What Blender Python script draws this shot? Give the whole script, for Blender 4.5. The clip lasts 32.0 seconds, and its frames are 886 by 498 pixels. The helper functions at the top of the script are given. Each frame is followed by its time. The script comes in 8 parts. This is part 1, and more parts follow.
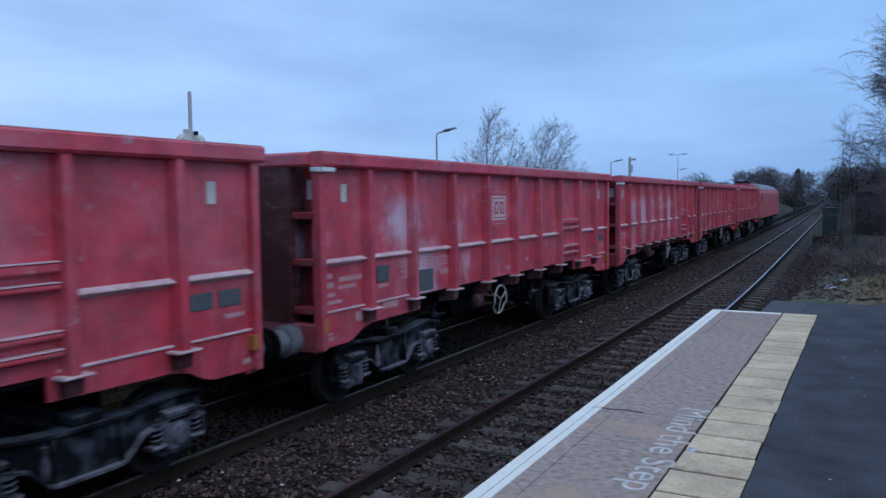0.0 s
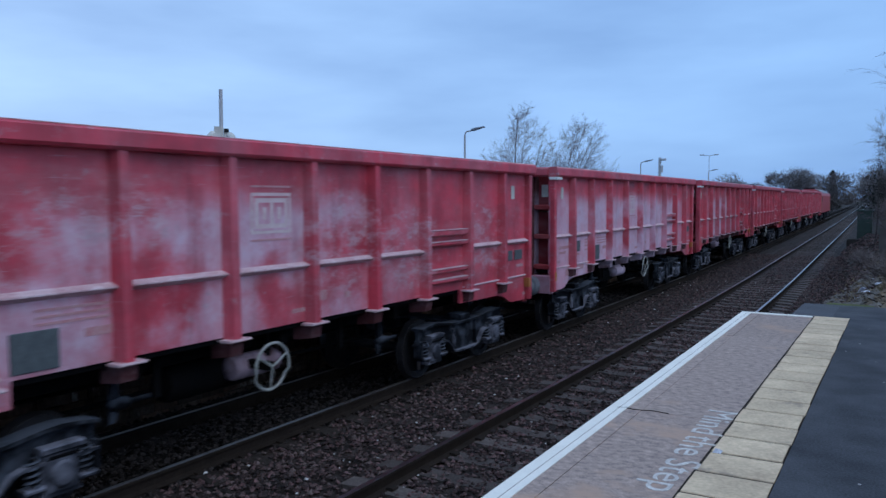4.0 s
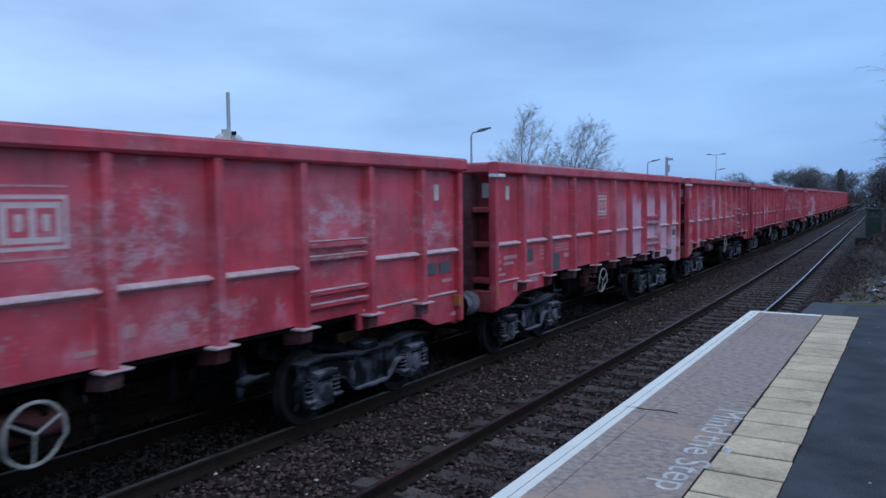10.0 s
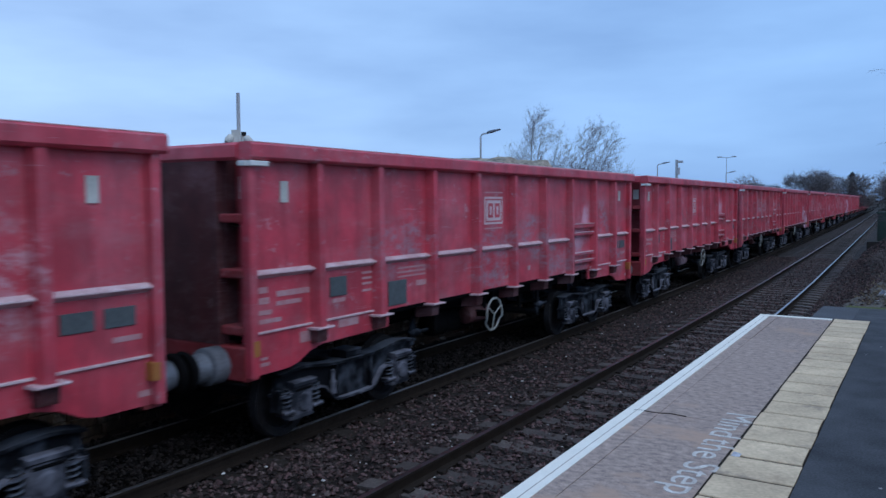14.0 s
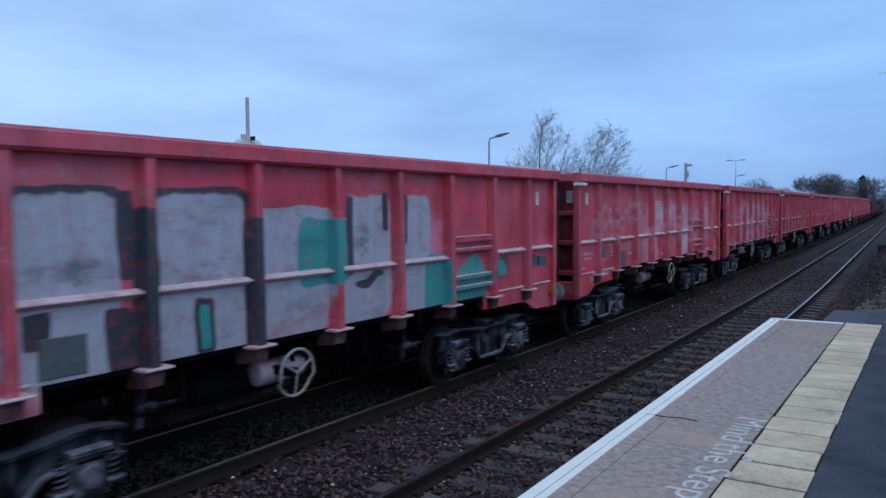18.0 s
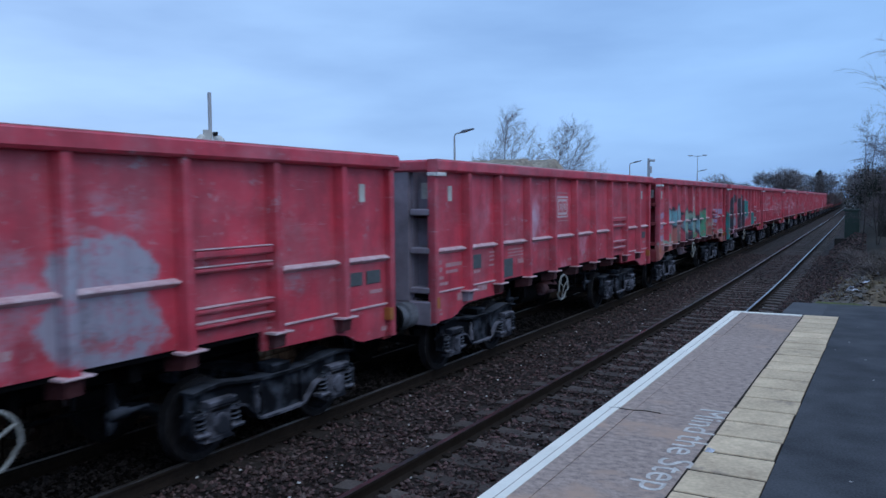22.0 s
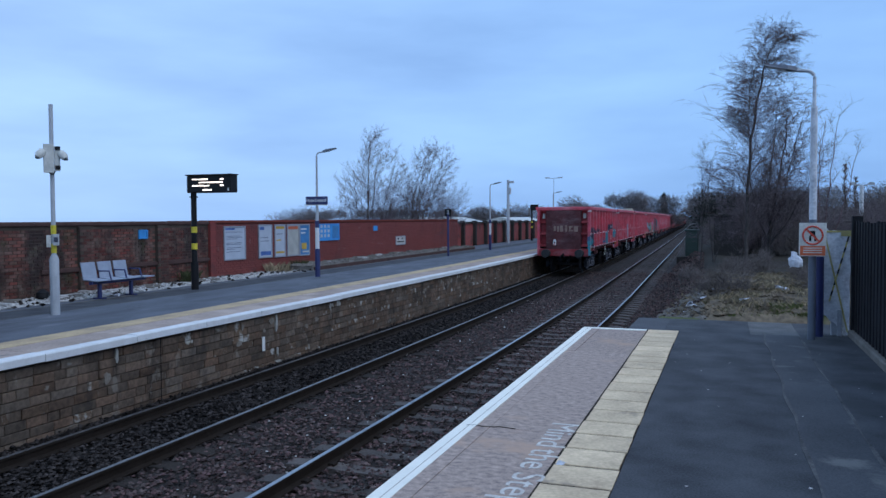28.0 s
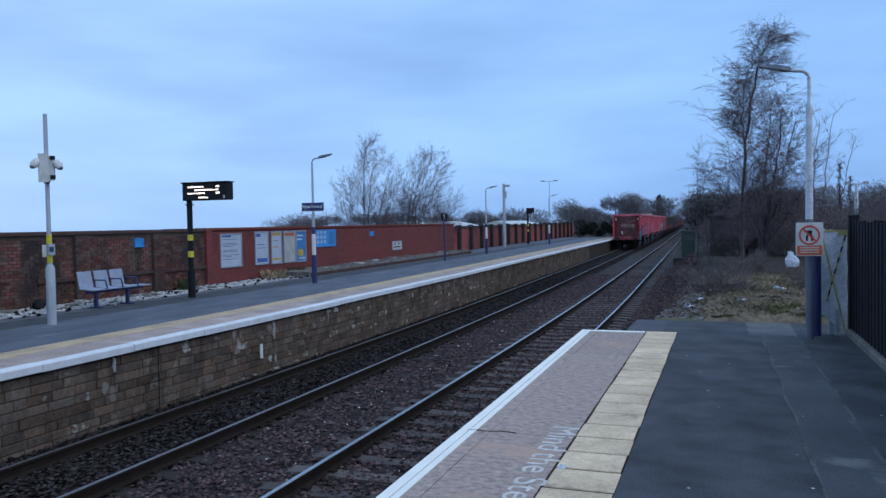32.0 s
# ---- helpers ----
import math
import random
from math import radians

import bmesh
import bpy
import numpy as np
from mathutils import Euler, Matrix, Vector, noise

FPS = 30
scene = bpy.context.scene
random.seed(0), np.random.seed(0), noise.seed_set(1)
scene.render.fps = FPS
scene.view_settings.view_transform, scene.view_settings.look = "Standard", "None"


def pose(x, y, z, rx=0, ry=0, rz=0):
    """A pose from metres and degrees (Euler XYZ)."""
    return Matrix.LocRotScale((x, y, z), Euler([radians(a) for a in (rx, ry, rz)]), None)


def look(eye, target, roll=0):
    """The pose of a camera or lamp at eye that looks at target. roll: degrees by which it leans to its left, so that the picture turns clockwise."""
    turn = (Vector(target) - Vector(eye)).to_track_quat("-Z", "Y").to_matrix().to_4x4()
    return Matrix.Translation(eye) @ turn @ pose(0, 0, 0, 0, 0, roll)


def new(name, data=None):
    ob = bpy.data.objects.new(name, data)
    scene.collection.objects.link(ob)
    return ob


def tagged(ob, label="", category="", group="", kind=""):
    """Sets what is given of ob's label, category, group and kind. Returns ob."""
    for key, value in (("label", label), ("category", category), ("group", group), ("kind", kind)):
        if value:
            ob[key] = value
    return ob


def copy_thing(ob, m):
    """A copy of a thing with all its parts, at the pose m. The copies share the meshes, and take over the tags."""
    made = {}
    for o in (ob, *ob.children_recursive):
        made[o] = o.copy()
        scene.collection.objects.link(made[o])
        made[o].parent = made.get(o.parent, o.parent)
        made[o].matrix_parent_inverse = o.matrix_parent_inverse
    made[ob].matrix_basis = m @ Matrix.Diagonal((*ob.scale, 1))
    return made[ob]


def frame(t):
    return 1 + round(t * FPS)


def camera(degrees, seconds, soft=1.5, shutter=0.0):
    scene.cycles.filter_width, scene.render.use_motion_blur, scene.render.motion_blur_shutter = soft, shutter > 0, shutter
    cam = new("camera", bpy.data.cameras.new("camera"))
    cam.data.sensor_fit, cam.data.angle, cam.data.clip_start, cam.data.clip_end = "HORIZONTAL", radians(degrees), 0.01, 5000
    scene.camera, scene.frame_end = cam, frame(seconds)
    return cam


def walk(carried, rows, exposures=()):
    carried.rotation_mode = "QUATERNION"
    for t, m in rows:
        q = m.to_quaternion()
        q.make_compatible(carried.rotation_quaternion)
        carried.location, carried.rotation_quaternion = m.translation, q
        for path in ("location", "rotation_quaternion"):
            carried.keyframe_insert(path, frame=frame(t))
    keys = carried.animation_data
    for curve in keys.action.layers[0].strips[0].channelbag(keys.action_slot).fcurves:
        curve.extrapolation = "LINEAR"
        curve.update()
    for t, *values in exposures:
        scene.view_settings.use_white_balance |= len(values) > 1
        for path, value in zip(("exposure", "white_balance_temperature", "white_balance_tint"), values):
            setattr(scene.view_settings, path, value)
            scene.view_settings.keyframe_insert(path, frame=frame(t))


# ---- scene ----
# one handheld stand on the platform: the eye only sways, the view turns
cam = camera(59.2, 32.0, soft=1.5, shutter=0.2)
EYE = (0.0, 0.0, 2.87)
# seconds; yaw, pitch, roll; sway of the hand in metres
TURNS = [
    (0.0, 28.59, -3.65, 0.59, -0.023, 0.003, 0.015), (0.5, 28.98, -3.79, 0.50, -0.016, 0.003, 0.010), (1.0, 29.13, -3.66, 0.23, -0.013, -0.006, 0.009),
    (1.5, 29.50, -3.33, 0.50, -0.013, 0.000, 0.010), (2.0, 29.62, -3.21, 0.98, -0.014, -0.002, 0.005), (2.5, 29.64, -3.27, 1.07, -0.009, 0.008, 0.007),
    (4.5, 30.96, -3.94, -0.22, -0.004, 0.001, -0.001), (5.0, 30.43, -4.80, -0.78, -0.005, 0.017, 0.007), (5.5, 29.72, -5.85, -1.19, 0.013, -0.001, -0.003),
    (6.0, 30.09, -5.45, -0.61, 0.021, 0.007, 0.005), (6.5, 30.43, -4.80, 0.04, 0.012, 0.000, 0.005), (7.0, 30.69, -4.42, 0.39, -0.002, -0.009, -0.000),
    (7.5, 30.91, -4.11, 0.60, -0.000, -0.013, -0.002), (8.0, 31.17, -4.04, 0.50, -0.007, -0.002, 0.002), (8.5, 31.35, -4.11, 0.33, -0.006, -0.006, 0.000),
    (9.0, 31.35, -3.92, 0.32, -0.005, -0.005, -0.001), (9.5, 31.14, -3.76, 0.40, -0.009, -0.012, 0.001), (10.0, 31.13, -3.61, 0.49, -0.003, -0.020, -0.001),
    (10.5, 31.21, -3.66, 0.43, 0.000, -0.014, -0.002), (11.0, 31.30, -3.79, 0.28, -0.006, -0.017, -0.005), (11.5, 31.34, -3.70, 0.25, -0.005, -0.007, -0.005),
    (12.0, 31.36, -3.61, 0.39, -0.008, -0.015, -0.008), (12.5, 31.38, -3.76, 0.37, -0.011, -0.016, -0.006), (13.0, 31.57, -3.65, 0.32, -0.008, -0.006, -0.012),
    (13.5, 31.75, -3.62, 0.18, -0.005, -0.011, -0.008), (15.5, 32.03, -3.04, 0.41, -0.005, -0.007, -0.003), (16.0, 32.22, -3.16, 0.39, -0.009, -0.009, -0.004),
    (16.5, 32.28, -3.26, 0.47, -0.008, -0.021, -0.006), (17.0, 32.33, -3.22, 0.36, -0.013, -0.017, -0.005), (17.5, 32.36, -3.15, 0.26, -0.019, -0.001, -0.011),
    (18.0, 32.40, -3.20, 0.31, -0.016, -0.010, -0.007), (18.5, 32.40, -3.31, 0.37, -0.020, -0.012, -0.008), (19.0, 32.15, -3.41, 0.25, -0.015, -0.014, -0.008),
    (19.5, 31.59, -3.53, 0.08, -0.018, -0.005, -0.010), (20.0, 30.88, -3.74, 0.00, -0.014, -0.005, -0.006), (20.5, 30.28, -3.83, -0.01, -0.009, 0.006, -0.001),
    (21.0, 29.83, -3.80, 0.34, -0.015, -0.007, -0.003), (21.5, 29.68, -3.73, 0.59, -0.016, -0.003, -0.007), (22.0, 29.90, -3.54, 0.50, -0.015, 0.000, -0.004),
    (22.5, 29.96, -3.46, 0.40, -0.026, -0.009, -0.006), (23.0, 29.99, -3.61, 0.64, -0.023, 0.007, -0.008), (23.5, 30.02, -3.82, 0.84, -0.017, -0.003, -0.007),
    (24.0, 29.96, -4.15, 0.74, -0.018, -0.000, -0.007), (24.5, 29.01, -4.18, 0.66, -0.014, 0.008, -0.011), (25.0, 25.36, -4.04, 0.65, 0.020, 0.015, -0.004),
    (25.5, 21.83, -3.62, 0.69, 0.050, 0.018, 0.012), (26.0, 20.32, -2.99, 0.78, 0.046, 0.013, 0.012), (26.5, 19.65, -2.59, 0.63, 0.041, 0.023, 0.009),
    (28.5, 20.08, -2.11, 0.22, 0.043, 0.018, 0.009), (29.0, 19.88, -2.00, 0.52, 0.039, 0.020, 0.009), (29.5, 19.84, -2.01, 0.61, 0.038, 0.018, 0.004),
    (30.0, 19.80, -1.95, 0.76, 0.035, 0.026, 0.010), (30.5, 19.85, -1.72, 0.79, 0.029, 0.013, 0.009), (31.0, 19.87, -1.72, 0.79, 0.032, 0.011, 0.010),
    (31.5, 19.76, -1.84, 0.92, 0.021, 0.022, 0.008), (32.0, 19.70, -1.85, 1.02, 0.024, 0.027, 0.009),
]
walk(cam, [(t, pose(EYE[0] + dx, EYE[1] + dy, EYE[2] + dz, 90 + pitch, roll, yaw)) for t, yaw, pitch, roll, dx, dy, dz in TURNS],
     exposures=[(0.0, -0.10), (12.0, -0.09), (24.2, -0.08), (26.2, 0.02), (32.0, 0.04)])

# ---- light: an overcast winter dusk ----
world = bpy.data.worlds.new("dusk_sky")
scene.world = world
world.use_nodes = True
wn, wl = world.node_tree.nodes, world.node_tree.links
wn.clear()
w_out = wn.new("ShaderNodeOutputWorld")
w_bg = wn.new("ShaderNodeBackground")
w_sky = wn.new("ShaderNodeTexSky")
w_sky.sky_type, w_sky.sun_disc = "NISHITA", False
w_sky.sun_elevation, w_sky.sun_rotation = radians(38), radians(100)
w_sky.air_density, w_sky.dust_density, w_sky.ozone_density = 1.0, 1.5, 2.0
w_co = wn.new("ShaderNodeTexCoord")
w_map = wn.new("ShaderNodeMapping")
w_map.inputs["Scale"].default_value = (1.0, 1.0, 4.2)
w_noise = wn.new("ShaderNodeTexNoise")
w_noise.inputs["Scale"].default_value, w_noise.inputs["Detail"].default_value = 2.1, 5.0
w_noise.inputs["Roughness"].default_value = 0.5
w_ramp = wn.new("ShaderNodeValToRGB")
w_ramp.color_ramp.elements[0].position, w_ramp.color_ramp.elements[0].color = 0.31, (2.55, 4.08, 6.95, 1)
w_ramp.color_ramp.elements[1].position, w_ramp.color_ramp.elements[1].color = 0.68, (3.95, 6.00, 9.3, 1)
w_mix = wn.new("ShaderNodeMixRGB")
w_mix.inputs["Fac"].default_value = 0.92
wl.new(w_co.outputs["Generated"], w_map.inputs["Vector"])
wl.new(w_map.outputs["Vector"], w_noise.inputs["Vector"])
wl.new(w_noise.outputs["Fac"], w_ramp.inputs["Fac"])
wl.new(w_sky.outputs["Color"], w_mix.inputs["Color1"])
wl.new(w_ramp.outputs["Color"], w_mix.inputs["Color2"])
# a heavier cloud bank to the north-north-east
w_bank, w_west, w_tint = wn.new("ShaderNodeVectorMath"), wn.new("ShaderNodeMapRange"), wn.new("ShaderNodeMixRGB")
w_bank.operation = "DOT_PRODUCT"
w_bank.inputs[1].default_value = (0.28, 0.955, 0.05)
wl.new(w_co.outputs["Generated"], w_bank.inputs[0])
w_west.inputs["From Min"].default_value, w_west.inputs["From Max"].default_value = 1.0, 0.25
wl.new(w_bank.outputs["Value"], w_west.inputs["Value"])
w_glow = wn.new("ShaderNodeMixRGB")
w_glow.inputs["Color1"].default_value, w_glow.inputs["Color2"].default_value = (0.615, 0.735, 0.845, 1), (1.0, 1.0, 1.0, 1)
wl.new(w_west.outputs["Result"], w_glow.inputs["Fac"])
w_tint.blend_type = "MULTIPLY"
w_tint.inputs["Fac"].default_value = 1.0
wl.new(w_mix.outputs["Color"], w_tint.inputs["Color1"])
wl.new(w_glow.outputs["Color"], w_tint.inputs["Color2"])
wl.new(w_tint.outputs["Color"], w_bg.inputs["Color"])
w_bg.inputs["Strength"].default_value = 0.145
wl.new(w_bg.outputs["Background"], w_out.inputs["Surface"])

sun = new("sun", bpy.data.lights.new("sun", "SUN"))
sun.data.energy, sun.data.angle, sun.data.color = 0.80, radians(50), (0.97, 0.96, 0.95)
sun.matrix_world = look((22, -5, 27), (0, 0, 0))
scene.view_settings.exposure = 0.0


# ---- materials ----
def material(name, col, rough=0.8, metal=0.0, col2=None, scale=3.0, fine=40.0, bump=0.15, mixed=0.5, stain=None, stain_at=0.55,
             stain_scale=1.2, island=0.0, each=0.0, stretch=(1, 1, 1), depth=0.01, spec=None, hue=0.0, grime=()):
    """Two scales of colour noise, stains with a shape of their own, and fine relief."""
    m = bpy.data.materials.new(name)
    m.use_nodes = True
    n, l = m.node_tree.nodes, m.node_tree.links
    b = n["Principled BSDF"]
    b.inputs["Roughness"].default_value, b.inputs["Metallic"].default_value = rough, metal
    if spec is None and rough >= 0.9:
        spec = 0.12
    if spec is not None:
        b.inputs["Specular IOR Level"].default_value = spec
    co, mp = n.new("ShaderNodeTexCoord"), n.new("ShaderNodeMapping")
    mp.inputs["Scale"].default_value = stretch
    l.new(co.outputs["Object"], mp.inputs["Vector"])
    big, small = n.new("ShaderNodeTexNoise"), n.new("ShaderNodeTexNoise")
    big.inputs["Scale"].default_value, big.inputs["Detail"].default_value = scale, 6.0
    small.inputs["Scale"].default_value, small.inputs["Detail"].default_value = fine, 4.0
    for t in (big, small):
        l.new(mp.outputs["Vector"], t.inputs["Vector"])
    col2 = col2 or tuple(c * 0.6 for c in col)
    ramp = n.new("ShaderNodeValToRGB")
    ramp.color_ramp.elements[0].position, ramp.color_ramp.elements[1].position = 0.5 - mixed * 0.35, 0.5 + mixed * 0.35
    ramp.color_ramp.elements[0].color, ramp.color_ramp.elements[1].color = (*col2, 1), (*col, 1)
    blend = n.new("ShaderNodeMath")
    blend.operation = "MULTIPLY_ADD"
    blend.inputs[1].default_value = 0.45
    half = n.new("ShaderNodeMath")
    half.operation = "MULTIPLY"
    half.inputs[1].default_value = 0.55
    l.new(big.outputs["Fac"], half.inputs[0])
    l.new(small.outputs["Fac"], blend.inputs[0])
    l.new(half.outputs[0], blend.inputs[2])
    l.new(blend.outputs[0], ramp.inputs["Fac"])
    out = ramp.outputs["Color"]
    if stain:
        sn, sr, mx = n.new("ShaderNodeTexNoise"), n.new("ShaderNodeValToRGB"), n.new("ShaderNodeMixRGB")
        sn.inputs["Scale"].default_value, sn.inputs["Detail"].default_value = stain_scale, 8.0
        sn.inputs["Roughness"].default_value = 0.65
        l.new(mp.outputs["Vector"], sn.inputs["Vector"])
        l.new(sn.outputs["Fac"], sr.inputs["Fac"])
        sr.color_ramp.elements[0].position, sr.color_ramp.elements[1].position = stain_at, stain_at + 0.1
        l.new(sr.outputs["Color"], mx.inputs["Fac"])
        l.new(out, mx.inputs["Color1"])
        mx.inputs["Color2"].default_value = (*stain, 1)
        out = mx.outputs["Color"]
    if island or each:
        hsv, mr = n.new("ShaderNodeHueSaturation"), n.new("ShaderNodeMapRange")
        if island:
            l.new(n.new("ShaderNodeNewGeometry").outputs["Random Per Island"], mr.inputs["Value"])
        else:
            l.new(n.new("ShaderNodeObjectInfo").outputs["Random"], mr.inputs["Value"])
        k = island or each
        mr.inputs["To Min"].default_value, mr.inputs["To Max"].default_value = 1 - k, 1 + k
        l.new(mr.outputs["Result"], hsv.inputs["Value"])
        l.new(out, hsv.inputs["Color"])
        out = hsv.outputs["Color"]
        if hue:                     # some pieces redder, some greyer
            seven, part_, tone, rich = n.new("ShaderNodeMath"), n.new("ShaderNodeMath"), n.new("ShaderNodeMapRange"), n.new("ShaderNodeMapRange")
            seven.operation, part_.operation = "MULTIPLY", "FRACT"
            seven.inputs[1].default_value = 7.13
            l.new(mr.inputs["Value"].links[0].from_socket, seven.inputs[0])
            l.new(seven.outputs[0], part_.inputs[0])
            for r_, lo, hi, goal in ((tone, 0.5, 0.5 - hue, "Hue"), (rich, 0.8, 1.2, "Saturation")):
                r_.inputs["To Min"].default_value, r_.inputs["To Max"].default_value = lo, hi
                l.new(part_.outputs[0], r_.inputs["Value"])
                l.new(r_.outputs["Result"], hsv.inputs[goal])
    for colour, at, width, size, amount in grime:     # stains that run over many pieces
        gm, gn, gr, gx = n.new("ShaderNodeMapping"), n.new("ShaderNodeTexNoise"), n.new("ShaderNodeMapRange"), n.new("ShaderNodeMixRGB")
        gm.inputs["Scale"].default_value = size
        gn.inputs["Scale"].default_value, gn.inputs["Detail"].default_value, gn.inputs["Roughness"].default_value = 1.0, 9.0, 0.66
        gr.inputs["From Min"].default_value, gr.inputs["From Max"].default_value, gr.inputs["To Max"].default_value = at, at + width, amount
        l.new(n.new("ShaderNodeNewGeometry").outputs["Position"], gm.inputs["Vector"])
        l.new(gm.outputs["Vector"], gn.inputs["Vector"])
        l.new(gn.outputs["Fac"], gr.inputs["Value"])
        l.new(gr.outputs["Result"], gx.inputs["Fac"])
        l.new(out, gx.inputs["Color1"])
        gx.inputs["Color2"].default_value = (*colour, 1)
        out = gx.outputs["Color"]
    l.new(out, b.inputs["Base Color"])
    if bump:
        bp = n.new("ShaderNodeBump")
        bp.inputs["Strength"].default_value, bp.inputs["Distance"].default_value = bump, depth
        l.new(blend.outputs[0], bp.inputs["Height"])
        l.new(bp.outputs["Normal"], b.inputs["Normal"])
    return m


def brickwork(name, a, b_, mortar, w=0.225, h=0.075, soot=(0.03, 0.025, 0.022), soot_at=0.56, vertical="Z"):
    """Brick courses on a wall that runs along y."""
    m = bpy.data.materials.new(name)
    m.use_nodes = True
    n, l = m.node_tree.nodes, m.node_tree.links
    p = n["Principled BSDF"]
    p.inputs["Roughness"].default_value = 0.9
    co, sep, com = n.new("ShaderNodeTexCoord"), n.new("ShaderNodeSeparateXYZ"), n.new("ShaderNodeCombineXYZ")
    l.new(co.outputs["Object"], sep.inputs["Vector"])
    add = n.new("ShaderNodeMath")
    add.operation = "ADD"
    l.new(sep.outputs["X"], add.inputs[0])
    l.new(sep.outputs["Y"], add.inputs[1])
    l.new(add.outputs[0], com.inputs["X"])
    l.new(sep.outputs["Z"], com.inputs["Y"])
    bt = n.new("ShaderNodeTexBrick")
    bt.inputs["Scale"].default_value = 1.0
    bt.inputs["Brick Width"].default_value, bt.inputs["Row Height"].default_value = w, h
    bt.inputs["Mortar Size"].default_value, bt.inputs["Mortar Smooth"].default_value = 0.009, 0.3
    bt.inputs["Color1"].default_value, bt.inputs["Color2"].default_value = (*a, 1), (*b_, 1)
    bt.inputs["Mortar"].default_value = (*mortar, 1)
    l.new(com.outputs["Vector"], bt.inputs["Vector"])
    nz, nr, mx = n.new("ShaderNodeTexNoise"), n.new("ShaderNodeValToRGB"), n.new("ShaderNodeMixRGB")
    nz.inputs["Scale"].default_value, nz.inputs["Detail"].default_value = 0.9, 8.0
    nz.inputs["Roughness"].default_value = 0.65
    l.new(co.outputs["Object"], nz.inputs["Vector"])
    l.new(nz.outputs["Fac"], nr.inputs["Fac"])
    nr.color_ramp.elements[0].position, nr.color_ramp.elements[1].position = soot_at - 0.12, soot_at + 0.12
    nr.color_ramp.elements[1].color = (0.8, 0.8, 0.8, 1)
    l.new(nr.outputs["Color"], mx.inputs["Fac"])
    l.new(bt.outputs["Color"], mx.inputs["Color1"])
    mx.inputs["Color2"].default_value = (*soot, 1)
    l.new(mx.outputs["Color"], p.inputs["Base Color"])
    bp = n.new("ShaderNodeBump")
    bp.inputs["Strength"].default_value, bp.inputs["Distance"].default_value = 0.6, 0.01
    bp.invert = True
    l.new(bt.outputs["Fac"], bp.inputs["Height"])
    l.new(bp.outputs["Normal"], p.inputs["Normal"])
    return m


def wagon_paint(name, base, graffiti=None):
    """Red wagon paint: grain, chalky fading in blotches (the amount is the object's own colour), scratches, rust; spray paint where given."""
    m = bpy.data.materials.new(name)
    m.use_nodes = True
    n, l = m.node_tree.nodes, m.node_tree.links
    p = n["Principled BSDF"]
    p.inputs["Roughness"].default_value = 0.48 if base[0] > 0.3 else 0.7
    p.inputs["Specular IOR Level"].default_value = 0.65 if base[0] > 0.3 else 0.3
    co, info = n.new("ShaderNodeTexCoord"), n.new("ShaderNodeObjectInfo")
    shift = n.new("ShaderNodeVectorMath")
    shift.operation = "ADD"
    sc = n.new("ShaderNodeSeparateColor")
    l.new(info.outputs["Color"], sc.inputs["Color"])
    off = n.new("ShaderNodeVectorMath")
    off.operation = "SCALE"
    off.inputs[0].default_value = (37.0, 91.0, 13.0)
    l.new(sc.outputs["Green"], off.inputs["Scale"])
    l.new(co.outputs["Object"], shift.inputs[0])
    l.new(off.outputs["Vector"], shift.inputs[1])

    def noise_of(scale, detail=6.0, rough=0.6, stretch=None):
        t = n.new("ShaderNodeTexNoise")
        t.inputs["Scale"].default_value, t.inputs["Detail"].default_value, t.inputs["Roughness"].default_value = scale, detail, rough
        if stretch:
            mp = n.new("ShaderNodeMapping")
            mp.inputs["Scale"].default_value = stretch
            l.new(shift.outputs["Vector"], mp.inputs["Vector"])
            l.new(mp.outputs["Vector"], t.inputs["Vector"])
        else:
            l.new(shift.outputs["Vector"], t.inputs["Vector"])
        return t.outputs["Fac"]

    def ramp_of(fac, a, b):
        r = n.new("ShaderNodeMapRange")
        r.interpolation_type = "SMOOTHSTEP"
        r.inputs["From Min"].default_value, r.inputs["From Max"].default_value = a, b
        l.new(fac, r.inputs["Value"])
        return r.outputs["Result"]

    def math_of(op, a, b):
        t = n.new("ShaderNodeMath")
        t.operation = op
        for i, v in enumerate((a, b)):
            if isinstance(v, (int, float)):
                t.inputs[i].default_value = v
            else:
                l.new(v, t.inputs[i])
        return t.outputs[0]

    def mix_of(fac, a, b):
        t = n.new("ShaderNodeMixRGB")
        if isinstance(fac, (int, float)):
            t.inputs["Fac"].default_value = fac
        else:
            l.new(fac, t.inputs["Fac"])
        for i, v in (("Color1", a), ("Color2", b)):
            if isinstance(v, tuple):
                t.inputs[i].default_value = (*v, 1)
            else:
                l.new(v, t.inputs[i])
        return t.outputs["Color"]

    sep = n.new("ShaderNodeSeparateXYZ")
    l.new(co.outputs["Object"], sep.inputs["Vector"])
    grain = mix_of(ramp_of(noise_of(2.2), 0.3, 0.7), tuple(c * 0.70 for c in base), tuple(min(1, c * 1.15) for c in base))
    grain = mix_of(math_of("MULTIPLY", ramp_of(noise_of(1.0, 9.0, 0.7, (1, 0.7, 2.5)), 0.45, 0.8), 0.30), grain, (0.43, 0.33, 0.36))
    # chalky fade: broad cloud, kept off the top rail, patchy at its border
    cloud = math_of("ADD", noise_of(0.55, 3.0), math_of("MULTIPLY", noise_of(7.0, 8.0, 0.7), 0.22))
    level = math_of("SUBTRACT", 0.90, math_of("MULTIPLY", sc.outputs["Red"], 0.60))
    fade = ramp_of(math_of("SUBTRACT", cloud, level), -0.04, 0.16)
